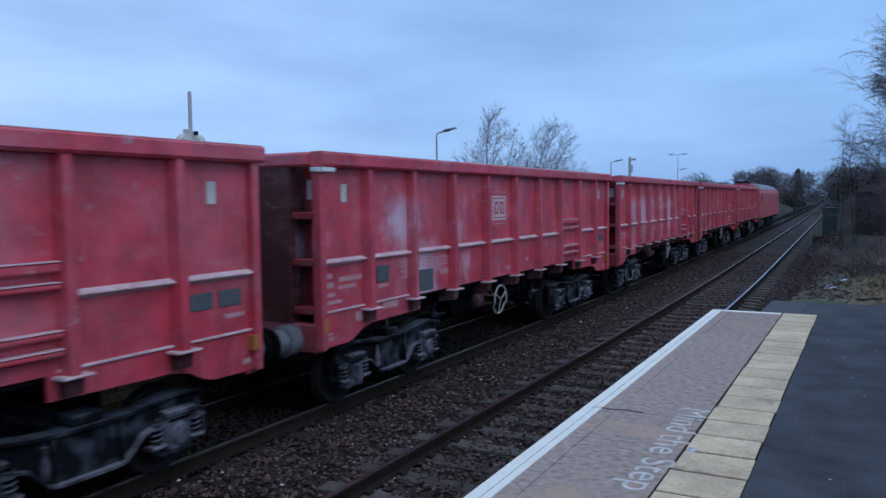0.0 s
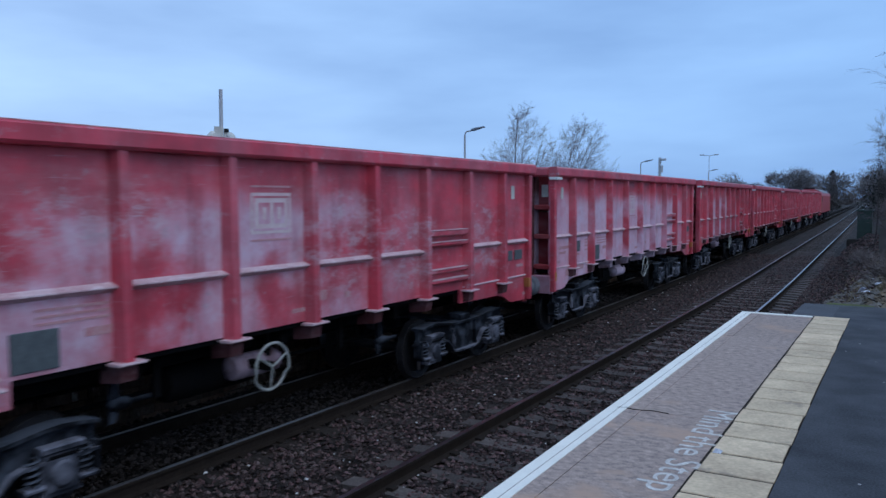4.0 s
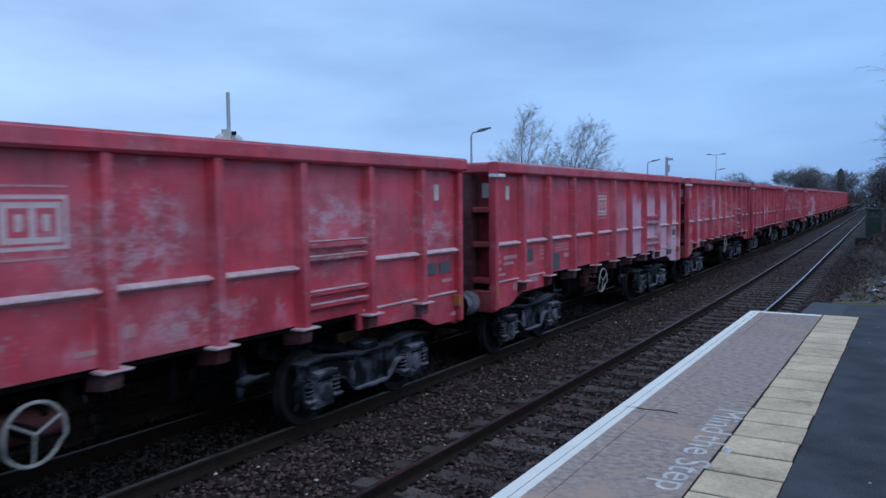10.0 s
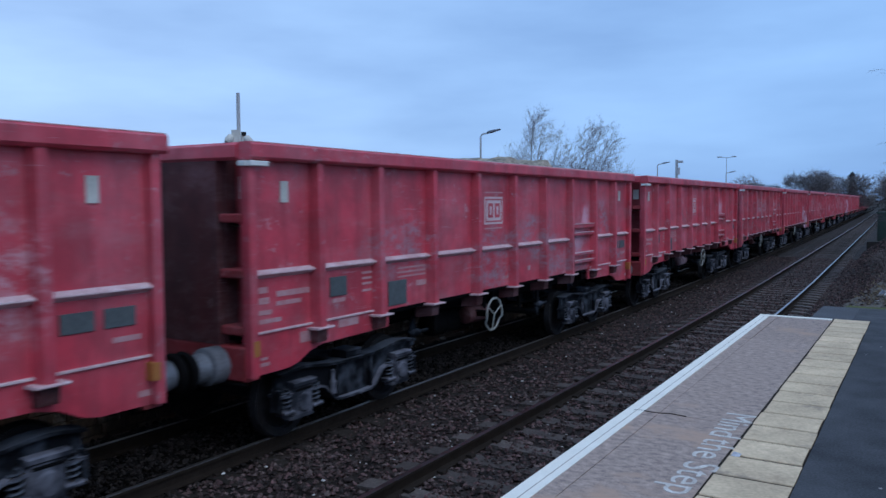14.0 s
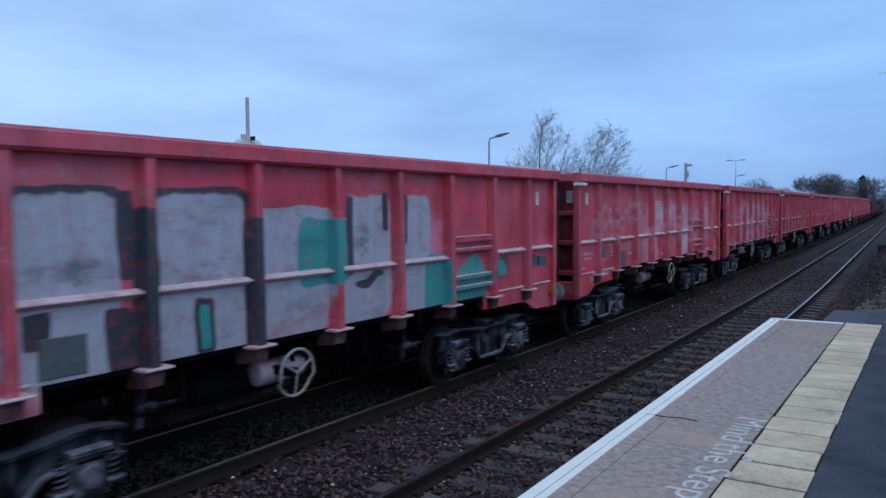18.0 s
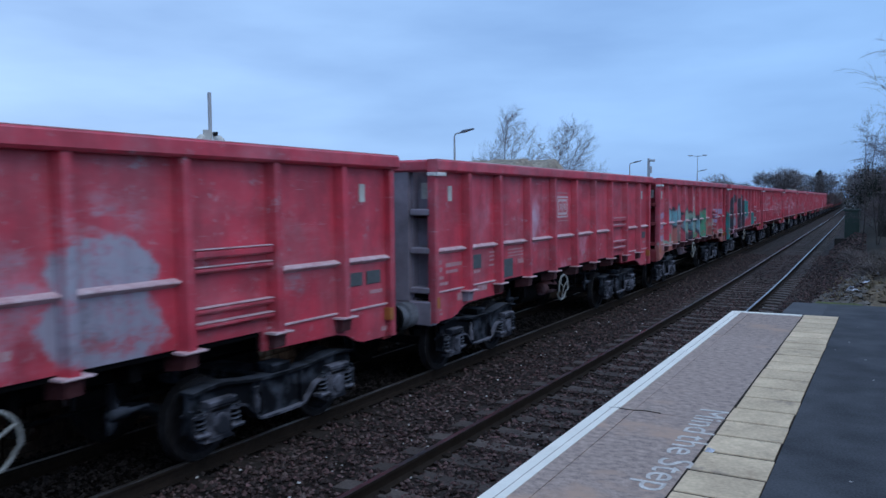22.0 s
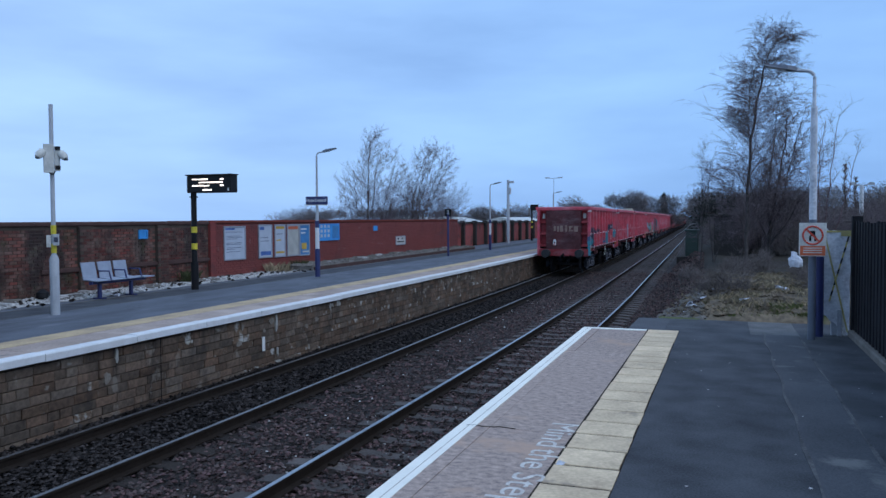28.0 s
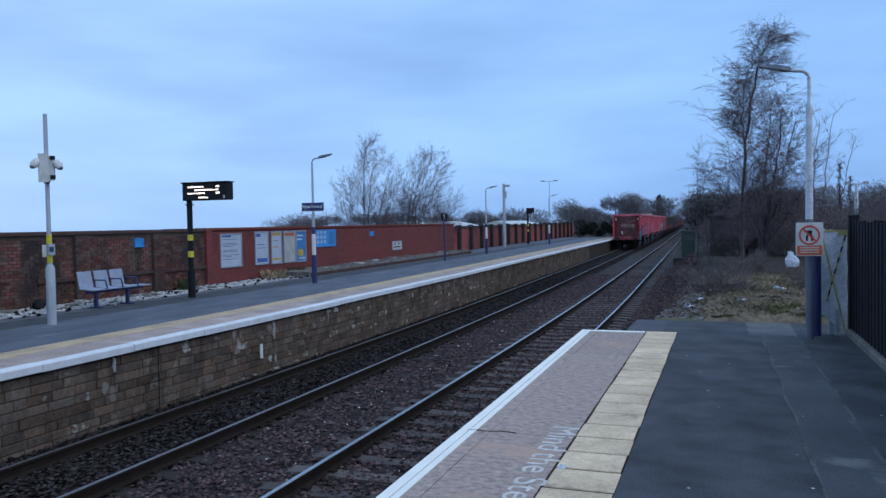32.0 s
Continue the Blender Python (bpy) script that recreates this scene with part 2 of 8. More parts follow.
    height = ramp_of(math_of("ADD", sep.outputs["Z"], math_of("MULTIPLY", math_of("SUBTRACT", noise_of(1.4, 4.0), 0.5), 0.5)), 3.05, 2.65)
    place = math_of("ABSOLUTE", math_of("SUBTRACT", sep.outputs["Y"], math_of("MULTIPLY", sc.outputs["Blue"], 12.65)), 0.0)
    broad = math_of("MULTIPLY", math_of("MAXIMUM", math_of("SUBTRACT", sc.outputs["Red"], 1.0), 0.0), 9.0)
    height = math_of("MULTIPLY", height, ramp_of(math_of("SUBTRACT", place, broad), 4.8, 1.8))
    fade = math_of("MULTIPLY", math_of("MULTIPLY", fade, height), math_of("ADD", 0.56, math_of("MULTIPLY", ramp_of(noise_of(2.6, 9.0, 0.72), 0.38, 0.62), 0.30)))
    out = mix_of(fade, grain, (0.62, 0.51, 0.63))
    # scuffed streaks down to pale primer
    scuff = ramp_of(noise_of(4.2, 10.0, 0.8, (1, 1.2, 1.8)), 0.575, 0.62)
    out = mix_of(math_of("MULTIPLY", math_of("MULTIPLY", scuff, ramp_of(noise_of(0.9, 3.0), 0.46, 0.66)), 0.55 if base[0] > 0.3 else 0.2), out, (0.50, 0.40, 0.44))
    scrape = math_of("MULTIPLY", ramp_of(noise_of(2.2, 9.0, 0.75, (1, 0.7, 11.0)), 0.60, 0.66), ramp_of(noise_of(0.8, 3.0), 0.44, 0.62))
    out = mix_of(math_of("MULTIPLY", scrape, 0.5 if base[0] > 0.3 else 0.1), out, (0.55, 0.42, 0.46))
    # a thin chalky veil, streaked by rain
    veil = math_of("MULTIPLY", ramp_of(noise_of(0.8, 7.0, 0.62, (1, 1.6, 0.45)), 0.42, 0.70), 0.15 if base[0] > 0.3 else 0.05)
    out = mix_of(veil, out, (0.52, 0.36, 0.42))
    chips = math_of("MULTIPLY", ramp_of(noise_of(5.0, 10.0, 0.78, (1, 1.0, 1.3)), 0.57, 0.63), ramp_of(noise_of(0.7, 3.0), 0.42, 0.64))
    out = mix_of(math_of("MULTIPLY", chips, 0.55 if base[0] > 0.3 else 0.12), out, (0.36, 0.33, 0.37))
    soot = ramp_of(noise_of(1.6, 6.0, 0.65, (1, 2.2, 0.35)), 0.50, 0.78)
    out = mix_of(math_of("MULTIPLY", soot, 0.55), out, tuple(c * 0.40 for c in base))
    rust = ramp_of(noise_of(1.6, 9.0, 0.7), 0.68, 0.75)
    out = mix_of(math_of("MULTIPLY", rust, 0.6), out, (0.10, 0.045, 0.035))
    if graffiti:
        # sprayed shapes, one over another: middle, half size, colour, outline; each edge wobbles
        wob_y = math_of("MULTIPLY", math_of("SUBTRACT", noise_of(1.5, 0.6), 0.5), 0.55)
        wob_z = math_of("MULTIPLY", math_of("SUBTRACT", noise_of(1.9, 0.6), 0.5), 0.42)
        py, pz = math_of("ADD", sep.outputs["Y"], wob_y), math_of("ADD", sep.outputs["Z"], wob_z)
        ty, tz = math_of("ADD", sep.outputs["Y"], math_of("MULTIPLY", wob_y, 0.3)), math_of("ADD", sep.outputs["Z"], math_of("MULTIPLY", wob_z, 0.3))
        worn = math_of("MULTIPLY", ramp_of(noise_of(7.0, 7.0, 0.7), 0.48, 0.72), 0.5)
        streak = ramp_of(noise_of(2.0, 6.0, 0.7, (1, 3.0, 0.5)), 0.35, 0.7)
        rag = math_of("MULTIPLY", math_of("SUBTRACT", noise_of(6.5, 7.0, 0.72), 0.5), 1.5)
        grime = math_of("MULTIPLY", ramp_of(noise_of(1.7, 9.0, 0.72, (1, 0.8, 1.6)), 0.50, 0.66), 0.62)
        for square, cy, cz, ry, rz, colour, line in graffiti:
            ay = math_of("ABSOLUTE", math_of("MULTIPLY", math_of("SUBTRACT", ty if square else py, cy), 1.0 / ry), 0.0)
            az = math_of("ABSOLUTE", math_of("MULTIPLY", math_of("SUBTRACT", tz if square else pz, cz), 1.0 / rz), 0.0)
            k = 8.0 if square else 2.0
            d = math_of("ADD", math_of("ADD", math_of("POWER", ay, k), math_of("POWER", az, k)), rag)
            shade = mix_of(math_of("MULTIPLY", streak, 0.45), colour, tuple(c * 0.62 for c in colour))
            shade = mix_of(grime, shade, tuple(c * 0.45 for c in colour))
            shade = mix_of(worn, shade, grain)
            if line is False:          # worn off in flakes, with no outline
                flakes = math_of("MULTIPLY", ramp_of(d, 1.6, 0.3), ramp_of(noise_of(3.6, 10.0, 0.80, (1, 0.8, 1.7)), 0.44, 0.62))
                out = mix_of(math_of("MULTIPLY", flakes, 0.62), out, shade)
                continue
            if line:
                grow = (1.0 + 0.065 / min(ry, rz)) ** k
                out = mix_of(math_of("MULTIPLY", ramp_of(d, grow * 1.25, grow * 0.85), ramp_of(noise_of(2.6, 5.0, 0.6), 0.36, 0.52)), out, line)
            out = mix_of(ramp_of(d, 1.25, 0.80), out, shade)
    l.new(out, p.inputs["Base Color"])
    bp = n.new("ShaderNodeBump")
    bp.inputs["Strength"].default_value, bp.inputs["Distance"].default_value = 0.25, 0.01
    l.new(noise_of(1.7, 5.0), bp.inputs["Height"])
    l.new(bp.outputs["Normal"], p.inputs["Normal"])
    return m


def glow(name, col, strength):
    m = bpy.data.materials.new(name)
    m.use_nodes = True
    b = m.node_tree.nodes["Principled BSDF"]
    b.inputs["Base Color"].default_value = (0.02, 0.02, 0.02, 1)
    b.inputs["Emission Color"].default_value, b.inputs["Emission Strength"].default_value = (*col, 1), strength
    return m


def glass(name, tint, rough=0.05, alpha=0.35):
    m = bpy.data.materials.new(name)
    m.use_nodes = True
    n, l = m.node_tree.nodes, m.node_tree.links
    b = n["Principled BSDF"]
    b.inputs["Base Color"].default_value, b.inputs["Roughness"].default_value = (*tint, 1), rough
    b.inputs["Alpha"].default_value = alpha
    return m


RED = (0.54, 0.044, 0.074)
m_paint = wagon_paint("red_wagon_paint", RED)
# dull red of steps and headstock; on the recesses it stands for shade
m_paint_dull = wagon_paint("dull_red_paint_and_recess_shade", (0.27, 0.030, 0.036))
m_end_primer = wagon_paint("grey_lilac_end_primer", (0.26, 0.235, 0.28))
# dark brownish red, partly deepened for the shade on the wagon ends
m_paint_end = wagon_paint("dark_red_paint_and_end_shade", (0.082, 0.021, 0.023))
TEAL, GREY, DARK, SALMON, GREEN, SKY, LILAC = (0.03, 0.30, 0.29), (0.36, 0.385, 0.45), (0.03, 0.035, 0.05), (0.46, 0.165, 0.14), (0.07, 0.28, 0.14), (0.19, 0.44, 0.50), (0.45, 0.35, 0.52)
AQUA, LEAF, MINT, BLUE, INK = (0.02, 0.25, 0.33), (0.075, 0.34, 0.20), (0.26, 0.44, 0.36), (0.03, 0.10, 0.22), (0.022, 0.026, 0.06)
PALE_BLUE, PLUM, BROWN = (0.28, 0.34, 0.42), (0.19, 0.175, 0.205), (0.17, 0.14, 0.125)


def box_of(y0, y1, z0, z1, colour, line=None):
    return (1, (y0 + y1) / 2, (z0 + z1) / 2, (y1 - y0) / 2, (z1 - z0) / 2, colour, line)


def blob_of(y0, y1, z0, z1, colour, line=None):
    return (0, (y0 + y1) / 2, (z0 + z1) / 2, (y1 - y0) / 2, (z1 - z0) / 2, colour, line)


m_spray_silver = wagon_paint("red_paint_with_silver_and_teal_spray", RED,
    [blob_of(0.15, 1.15, 1.9, 2.75, PALE_BLUE, False), blob_of(-0.7, 1.10, 0.3, 2.25, TEAL), box_of(0.62, 1.05, 1.7, 2.35, TEAL), blob_of(0.15, 0.75, 1.55, 1.68, DARK), blob_of(0.3, 0.9, 1.22, 1.34, DARK), blob_of(0.45, 0.95, 1.80, 1.92, DARK)]
    + [box_of(a - 0.04, b + 0.04, 2.60, 3.06, DARK) for a, b in ((1.24, 2.26), (2.44, 3.40), (3.74, 4.9))]
    + [box_of(a, b, 1.38, 2.99, GREY) for a, b in ((1.22, 2.26), (2.42, 3.42), (3.74, 4.92), (5.06, 6.24), (6.4, 7.52), (7.66, 8.46))]
    + [box_of(5.04, 6.3, 2.86, 3.2, RED), box_of(6.36, 6.6, 2.72, 3.2, RED), blob_of(2.45, 3.4, 2.12, 2.42, DARK, False), blob_of(1.25, 2.2, 2.05, 2.30, DARK, False), blob_of(3.8, 4.9, 2.14, 2.36, DARK, False), blob_of(3.75, 4.4, 2.5, 2.8, PLUM, False), blob_of(6.65, 7.0, 2.05, 2.6, DARK, False), blob_of(5.1, 6.2, 1.38, 1.62, (0.40, 0.10, 0.13), False), box_of(3.40, 3.58, 2.2, 3.0, DARK)]
    + [box_of(1.00, 1.26, 1.36, 2.92, DARK), box_of(3.53, 3.79, 1.36, 2.85, DARK), box_of(4.88, 5.11, 1.36, 2.75, DARK)]
    + [box_of(2.48, 2.72, 1.70, 1.98, DARK), box_of(3.26, 3.56, 1.36, 1.95, DARK), box_of(4.22, 4.46, 1.40, 1.95, DARK), box_of(4.28, 4.41, 1.44, 1.88, TEAL)]
    + [box_of(5.72, 6.62, 1.92, 2.72, TEAL), box_of(6.58, 6.70, 2.0, 2.98, DARK), box_of(7.32, 7.46, 2.5, 3.02, DARK), box_of(7.78, 7.90, 2.35, 3.0, DARK), blob_of(6.7, 7.4, 1.86, 1.98, DARK)]
    + [box_of(8.34, 8.86, 1.36, 2.15, TEAL), blob_of(8.9, 10.2, 1.30, 2.0, TEAL), blob_of(10.35, 10.75, 1.6, 2.0, TEAL, DARK), blob_of(11.6, 12.2, 1.85, 2.0, DARK)])
m_spray_green = wagon_paint("red_paint_with_green_and_blue_spray", RED,
    [blob_of(0.1, 1.0, 1.9, 2.5, LILAC, False), box_of(0.1, 0.95, 2.26, 2.42, LILAC), box_of(0.15, 0.9, 1.92, 2.06, LILAC), box_of(0.55, 0.95, 1.5, 1.72, LILAC), blob_of(-0.2, 1.3, 0.7, 1.46, SALMON, MINT), box_of(1.2, 2.34, 1.16, 1.55, SALMON)]
    + [blob_of(1.3, 1.62, 1.72, 2.02, SKY, DARK), blob_of(1.5, 2.1, 1.5, 1.66, MINT, GREEN), blob_of(2.0, 2.4, 1.5, 2.2, SALMON), box_of(2.42, 3.55, 1.36, 1.98, BROWN), blob_of(2.6, 3.2, 1.5, 1.75, PALE_BLUE, False)]
    + [blob_of(a, b, z0, z1, SKY, DARK) for a, b, z0, z1 in ((1.45, 2.05, 2.05, 2.52), (2.1, 2.5, 2.0, 2.62), (2.55, 3.0, 2.08, 2.45), (3.0, 3.5, 2.02, 2.60))]
    + [blob_of(3.62, 4.45, 1.5, 2.60, SKY, DARK), blob_of(4.2, 4.95, 1.6, 2.52, MINT, DARK), box_of(3.74, 4.9, 1.38, 1.75, MINT), blob_of(4.4, 4.75, 1.3, 1.72, DARK), blob_of(4.75, 5.15, 1.36, 1.62, DARK)]
    + [blob_of(5.0, 5.7, 1.5, 2.42, SKY, DARK), blob_of(5.5, 6.25, 1.55, 2.48, MINT, DARK), box_of(5.08, 6.24, 1.38, 1.60, GREEN), blob_of(5.5, 5.9, 1.6, 1.95, PALE_BLUE)]
    + [blob_of(6.2, 6.9, 1.4, 2.40, SKY, DARK), blob_of(6.62, 7.1, 1.95, 2.36, MINT, INK), box_of(6.4, 7.5, 1.38, 1.58, GREEN), box_of(6.78, 7.24, 1.42, 2.02, SKY, INK)]
    + [blob_of(7.02, 7.36, 2.00, 2.36, LEAF, INK), blob_of(7.34, 7.96, 1.86, 2.40, LEAF, INK), blob_of(7.22, 7.74, 1.30, 1.92, LEAF), blob_of(7.66, 8.40, 1.70, 2.10, SALMON), blob_of(7.74, 8.36, 1.33, 1.82, LEAF, INK), blob_of(7.80, 7.90, 1.5, 1.76, INK)]
    + [blob_of(8.02, 8.14, 2.2, 2.62, MINT), blob_of(7.72, 7.82, 2.3, 2.60, (0.40, 0.18, 0.15)), box_of(8.0, 8.3, 2.12, 2.22, MINT), blob_of(8.35, 8.9, 1.55, 2.15, SALMON), blob_of(9.0, 9.85, 1.66, 1.97, (0.42, 0.07, 0.09), MINT), box_of(8.67, 9.9, 1.33, 1.68, (0.36, 0.13, 0.11)), blob_of(10.0, 11.2, 2.3, 2.9, LILAC, False)]
    + [box_of(9.98, 11.04, 2.26, 2.43, LILAC), box_of(10.0, 11.02, 2.04, 2.20, LILAC), box_of(10.06, 11.0, 1.84, 1.99, LILAC), box_of(10.3, 10.64, 1.64, 1.84, LILAC), box_of(11.2, 12.1, 2.18, 2.40, LILAC), blob_of(11.3, 12.0, 2.35, 2.7, LILAC, False)]
    + [blob_of(9.95, 11.1, 0.95, 1.62, SALMON, MINT), blob_of(11.25, 12.5, 0.75, 1.50, SALMON, MINT)])
m_spray_teal = wagon_paint("red_paint_with_teal_and_grey_spray", RED,
    [box_of(-0.1, 1.12, 0.85, 1.96, AQUA), blob_of(-0.2, 0.75, 1.66, 2.06, BLUE), blob_of(0.28, 0.62, 1.52, 1.76, DARK, False), blob_of(0.2, 0.55, 1.22, 1.36, DARK), blob_of(0.6, 0.95, 1.44, 1.70, DARK, False), blob_of(0.5, 0.95, 1.10, 1.22, DARK, False), box_of(1.03, 1.24, 1.36, 2.42, INK), box_of(1.25, 1.40, 1.42, 2.18, SKY)]
    + [blob_of(1.35, 2.30, 1.95, 2.42, INK), box_of(1.45, 2.24, 1.26, 2.24, PLUM), blob_of(1.5, 2.0, 1.62, 1.80, INK), box_of(2.0, 2.14, 1.25, 1.70, INK), blob_of(1.6, 2.0, 2.05, 2.2, RED), blob_of(1.5, 1.95, 1.3, 1.5, RED)]
    + [blob_of(2.40, 3.62, 1.95, 2.44, INK), box_of(2.5, 3.56, 1.45, 2.22, PLUM), box_of(2.72, 2.95, 1.65, 2.0, RED), box_of(3.0, 3.14, 1.50, 2.1, INK), box_of(3.42, 3.56, 1.5, 2.2, INK), blob_of(2.95, 3.4, 1.5, 1.85, GREY, False)]
    + [blob_of(3.72, 4.92, 1.98, 2.40, INK), box_of(3.8, 4.82, 1.5, 2.20, PLUM), blob_of(3.95, 4.4, 1.62, 1.95, INK), blob_of(4.3, 4.7, 1.68, 1.9, GREY, False), blob_of(3.9, 4.5, 2.05, 2.18, GREY)]
    + [blob_of(5.02, 6.15, 1.32, 1.92, AQUA, BLUE), blob_of(5.3, 5.9, 1.55, 1.65, DARK, False), blob_of(6.7, 7.75, 1.32, 2.05, AQUA), blob_of(6.6, 6.95, 1.6, 2.0, MINT, False), box_of(7.52, 7.80, 1.38, 2.25, AQUA)]
    + [blob_of(7.8, 8.82, 2.12, 2.48, AQUA, INK), blob_of(7.9, 8.35, 2.05, 2.32, PLUM), blob_of(8.1, 8.7, 1.5, 2.0, (0.40, 0.20, 0.23)), box_of(8.22, 8.34, 1.55, 2.0, GREY), box_of(8.62, 8.74, 1.55, 2.0, GREY)]
    + [blob_of(9.0, 9.75, 2.28, 2.52, AQUA), blob_of(9.55, 9.95, 2.45, 2.62, AQUA), blob_of(10.2, 11.05, 2.22, 2.55, AQUA, INK), blob_of(10.75, 11.3, 1.55, 1.9, AQUA), blob_of(10.8, 11.3, 1.7, 2.1, GREY, False)]
    + [blob_of(11.30, 12.62, 1.55, 2.36, AQUA), blob_of(11.8, 12.45, 0.85, 2.0, AQUA), blob_of(11.45, 12.0, 1.25, 1.80, (0.40, 0.10, 0.12))])
PRIMER = (0.34, 0.33, 0.39)
m_spray_patch = wagon_paint("red_paint_worn_to_grey_primer", RED,
    [blob_of(7.42, 8.66, 1.95, 2.58, (0.37, 0.355, 0.43)), blob_of(7.36, 8.6, 1.30, 2.15, (0.35, 0.325, 0.40)), blob_of(7.5, 8.6, 1.9, 3.0, (0.42, 0.36, 0.43), False), blob_of(7.5, 8.2, 1.38, 1.62, (0.42, 0.12, 0.14), False), (0, 8.3, 1.55, 0.35, 0.12, RED, False), (0, 2.6, 1.85, 0.6, 0.35, PRIMER, False), (0, 3.2, 1.60, 0.50, 0.25, PRIMER, False),
     (0, 4.3, 2.05, 0.70, 0.35, PRIMER, False), (0, 5.9, 1.75, 0.60, 0.35, PRIMER, False), (0, 6.9, 2.1, 0.5, 0.5, PRIMER, False), (0, 10.6, 1.8, 0.25, 0.15, PRIMER, False)])
CHALK, BLUISH = (0.58, 0.48, 0.54), (0.30, 0.31, 0.37)
m_worn_primer = wagon_paint("red_paint_flaking_to_blue_grey_primer", RED,
    [(0, 5.6, 1.9, 0.9, 0.55, BLUISH, False), (0, 7.3, 2.15, 0.8, 0.45, BLUISH, False), (0, 8.2, 1.75, 0.8, 0.40, BLUISH, False), (0, 9.5, 1.75, 0.55, 0.55, BLUISH, False), (0, 10.8, 2.35, 0.5, 0.55, BLUISH, False), (0, 11.9, 1.7, 0.5, 0.5, BLUISH, False), (0, 3.0, 2.2, 0.9, 0.4, BLUISH, False)])
m_worn_scuffed = wagon_paint("red_paint_scuffed_to_pale_undercoat", RED,
    [(0, 1.7, 2.55, 0.55, 0.40, CHALK, False), (0, 4.5, 2.60, 0.9, 0.40, CHALK, False), (0, 6.6, 2.50, 0.9, 0.45, CHALK, False), (0, 9.6, 2.50, 0.7, 0.50, CHALK, False), (0, 11.9, 2.40, 0.6, 0.30, CHALK, False), (0, 7.4, 1.65, 0.7, 0.22, CHALK, False)])
m_worn_chalky = wagon_paint("red_paint_with_chalky_white_bloom", RED,
    [(0, 2.0, 2.40, 1.1, 0.45, CHALK, False), (0, 3.6, 2.70, 0.9, 0.25, CHALK, False), (0, 6.9, 2.30, 0.9, 0.65, CHALK, False), (0, 8.5, 2.15, 0.8, 0.60, CHALK, False), (0, 10.9, 2.20, 0.6, 0.60, CHALK, False)])
# worn pale edges, coloured brighter still for light caught on ledge tops
m_ledge = material("worn_pale_ledge_with_top_light", (0.74, 0.64, 0.67), 0.55, col2=(0.42, 0.20, 0.22), scale=5, mixed=0.6)
# Steel with patchy dust; faces turned up are painted paler for skylight.
def dusty_toplit_steel(name, dark, dust_toplight):
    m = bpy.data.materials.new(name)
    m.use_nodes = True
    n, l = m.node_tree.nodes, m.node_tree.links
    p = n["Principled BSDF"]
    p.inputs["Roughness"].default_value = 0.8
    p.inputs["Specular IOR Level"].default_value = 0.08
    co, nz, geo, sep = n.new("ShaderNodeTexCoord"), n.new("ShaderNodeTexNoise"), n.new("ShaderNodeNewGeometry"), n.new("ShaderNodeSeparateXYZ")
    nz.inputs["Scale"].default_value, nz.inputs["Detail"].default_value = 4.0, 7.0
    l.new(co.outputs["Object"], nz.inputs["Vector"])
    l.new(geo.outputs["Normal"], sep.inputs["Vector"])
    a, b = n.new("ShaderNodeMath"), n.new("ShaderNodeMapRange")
    # the normal's z adds painted top light to the dust noise
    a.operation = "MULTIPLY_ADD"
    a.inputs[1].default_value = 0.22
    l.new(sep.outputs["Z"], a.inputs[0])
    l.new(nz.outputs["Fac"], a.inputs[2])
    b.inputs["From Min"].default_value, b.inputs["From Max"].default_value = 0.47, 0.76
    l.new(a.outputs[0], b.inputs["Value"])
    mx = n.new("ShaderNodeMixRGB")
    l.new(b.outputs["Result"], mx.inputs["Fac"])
    mx.inputs["Color1"].default_value, mx.inputs["Color2"].default_value = (*dark, 1), (*dust_toplight, 1)
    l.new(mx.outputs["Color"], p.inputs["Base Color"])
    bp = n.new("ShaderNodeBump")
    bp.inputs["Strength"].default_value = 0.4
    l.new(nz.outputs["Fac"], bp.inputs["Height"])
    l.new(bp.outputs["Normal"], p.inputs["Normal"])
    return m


m_bogie = dusty_toplit_steel("dusty_bogie_steel_with_top_light", (0.008, 0.009, 0.012), (0.084, 0.097, 0.123))
m_bogie_pale = dusty_toplit_steel("pale_dusty_axle_box_steel_with_top_light", (0.026, 0.029, 0.038), (0.180, 0.185, 0.225))
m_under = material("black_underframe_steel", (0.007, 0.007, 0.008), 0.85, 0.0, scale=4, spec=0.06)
m_wheel = material("worn_wheel_steel", (0.040, 0.040, 0.045), 0.6, 0.3, col2=(0.014, 0.013, 0.014), scale=8, spec=0.15)
m_tread = material("bright_wheel_tread", (0.45, 0.45, 0.47), 0.3, 1.0)
m_handwheel = material("pale_handwheel_paint", (0.38, 0.39, 0.37), 0.6, scale=9)
m_white = material("white_paint", (0.75, 0.75, 0.75), 0.65, col2=(0.5, 0.5, 0.5), scale=8, mixed=0.9)
m_marking = material("faded_white_marking", (0.52, 0.38, 0.40), 0.75, col2=(0.45, 0.13, 0.15), scale=12, mixed=0.7)
m_emblem = material("faded_white_emblem_paint", (0.64, 0.56, 0.57), 0.75, col2=(0.52, 0.34, 0.36), scale=10, mixed=0.7)
m_plate = material("grey_data_plate", (0.10, 0.12, 0.13), 0.6, scale=15)
m_orange = material("orange_marker_paint", (0.50, 0.19, 0.05), 0.6)
m_yellow = material("yellow_paint", (0.75, 0.60, 0.04), 0.55, scale=8)
m_tape = material("dirty_yellow_tape", (0.46, 0.40, 0.13), 0.6, col2=(0.28, 0.24, 0.11), scale=9)
m_black = material("black_paint", (0.014, 0.014, 0.016), 0.55, scale=8, spec=0.18)
m_navy = material("navy_blue_paint", (0.025, 0.035, 0.13), 0.5, scale=6)
m_galv = material("galvanised_steel", (0.36, 0.38, 0.42), 0.5, 0.35, col2=(0.26, 0.28, 0.32), scale=9)
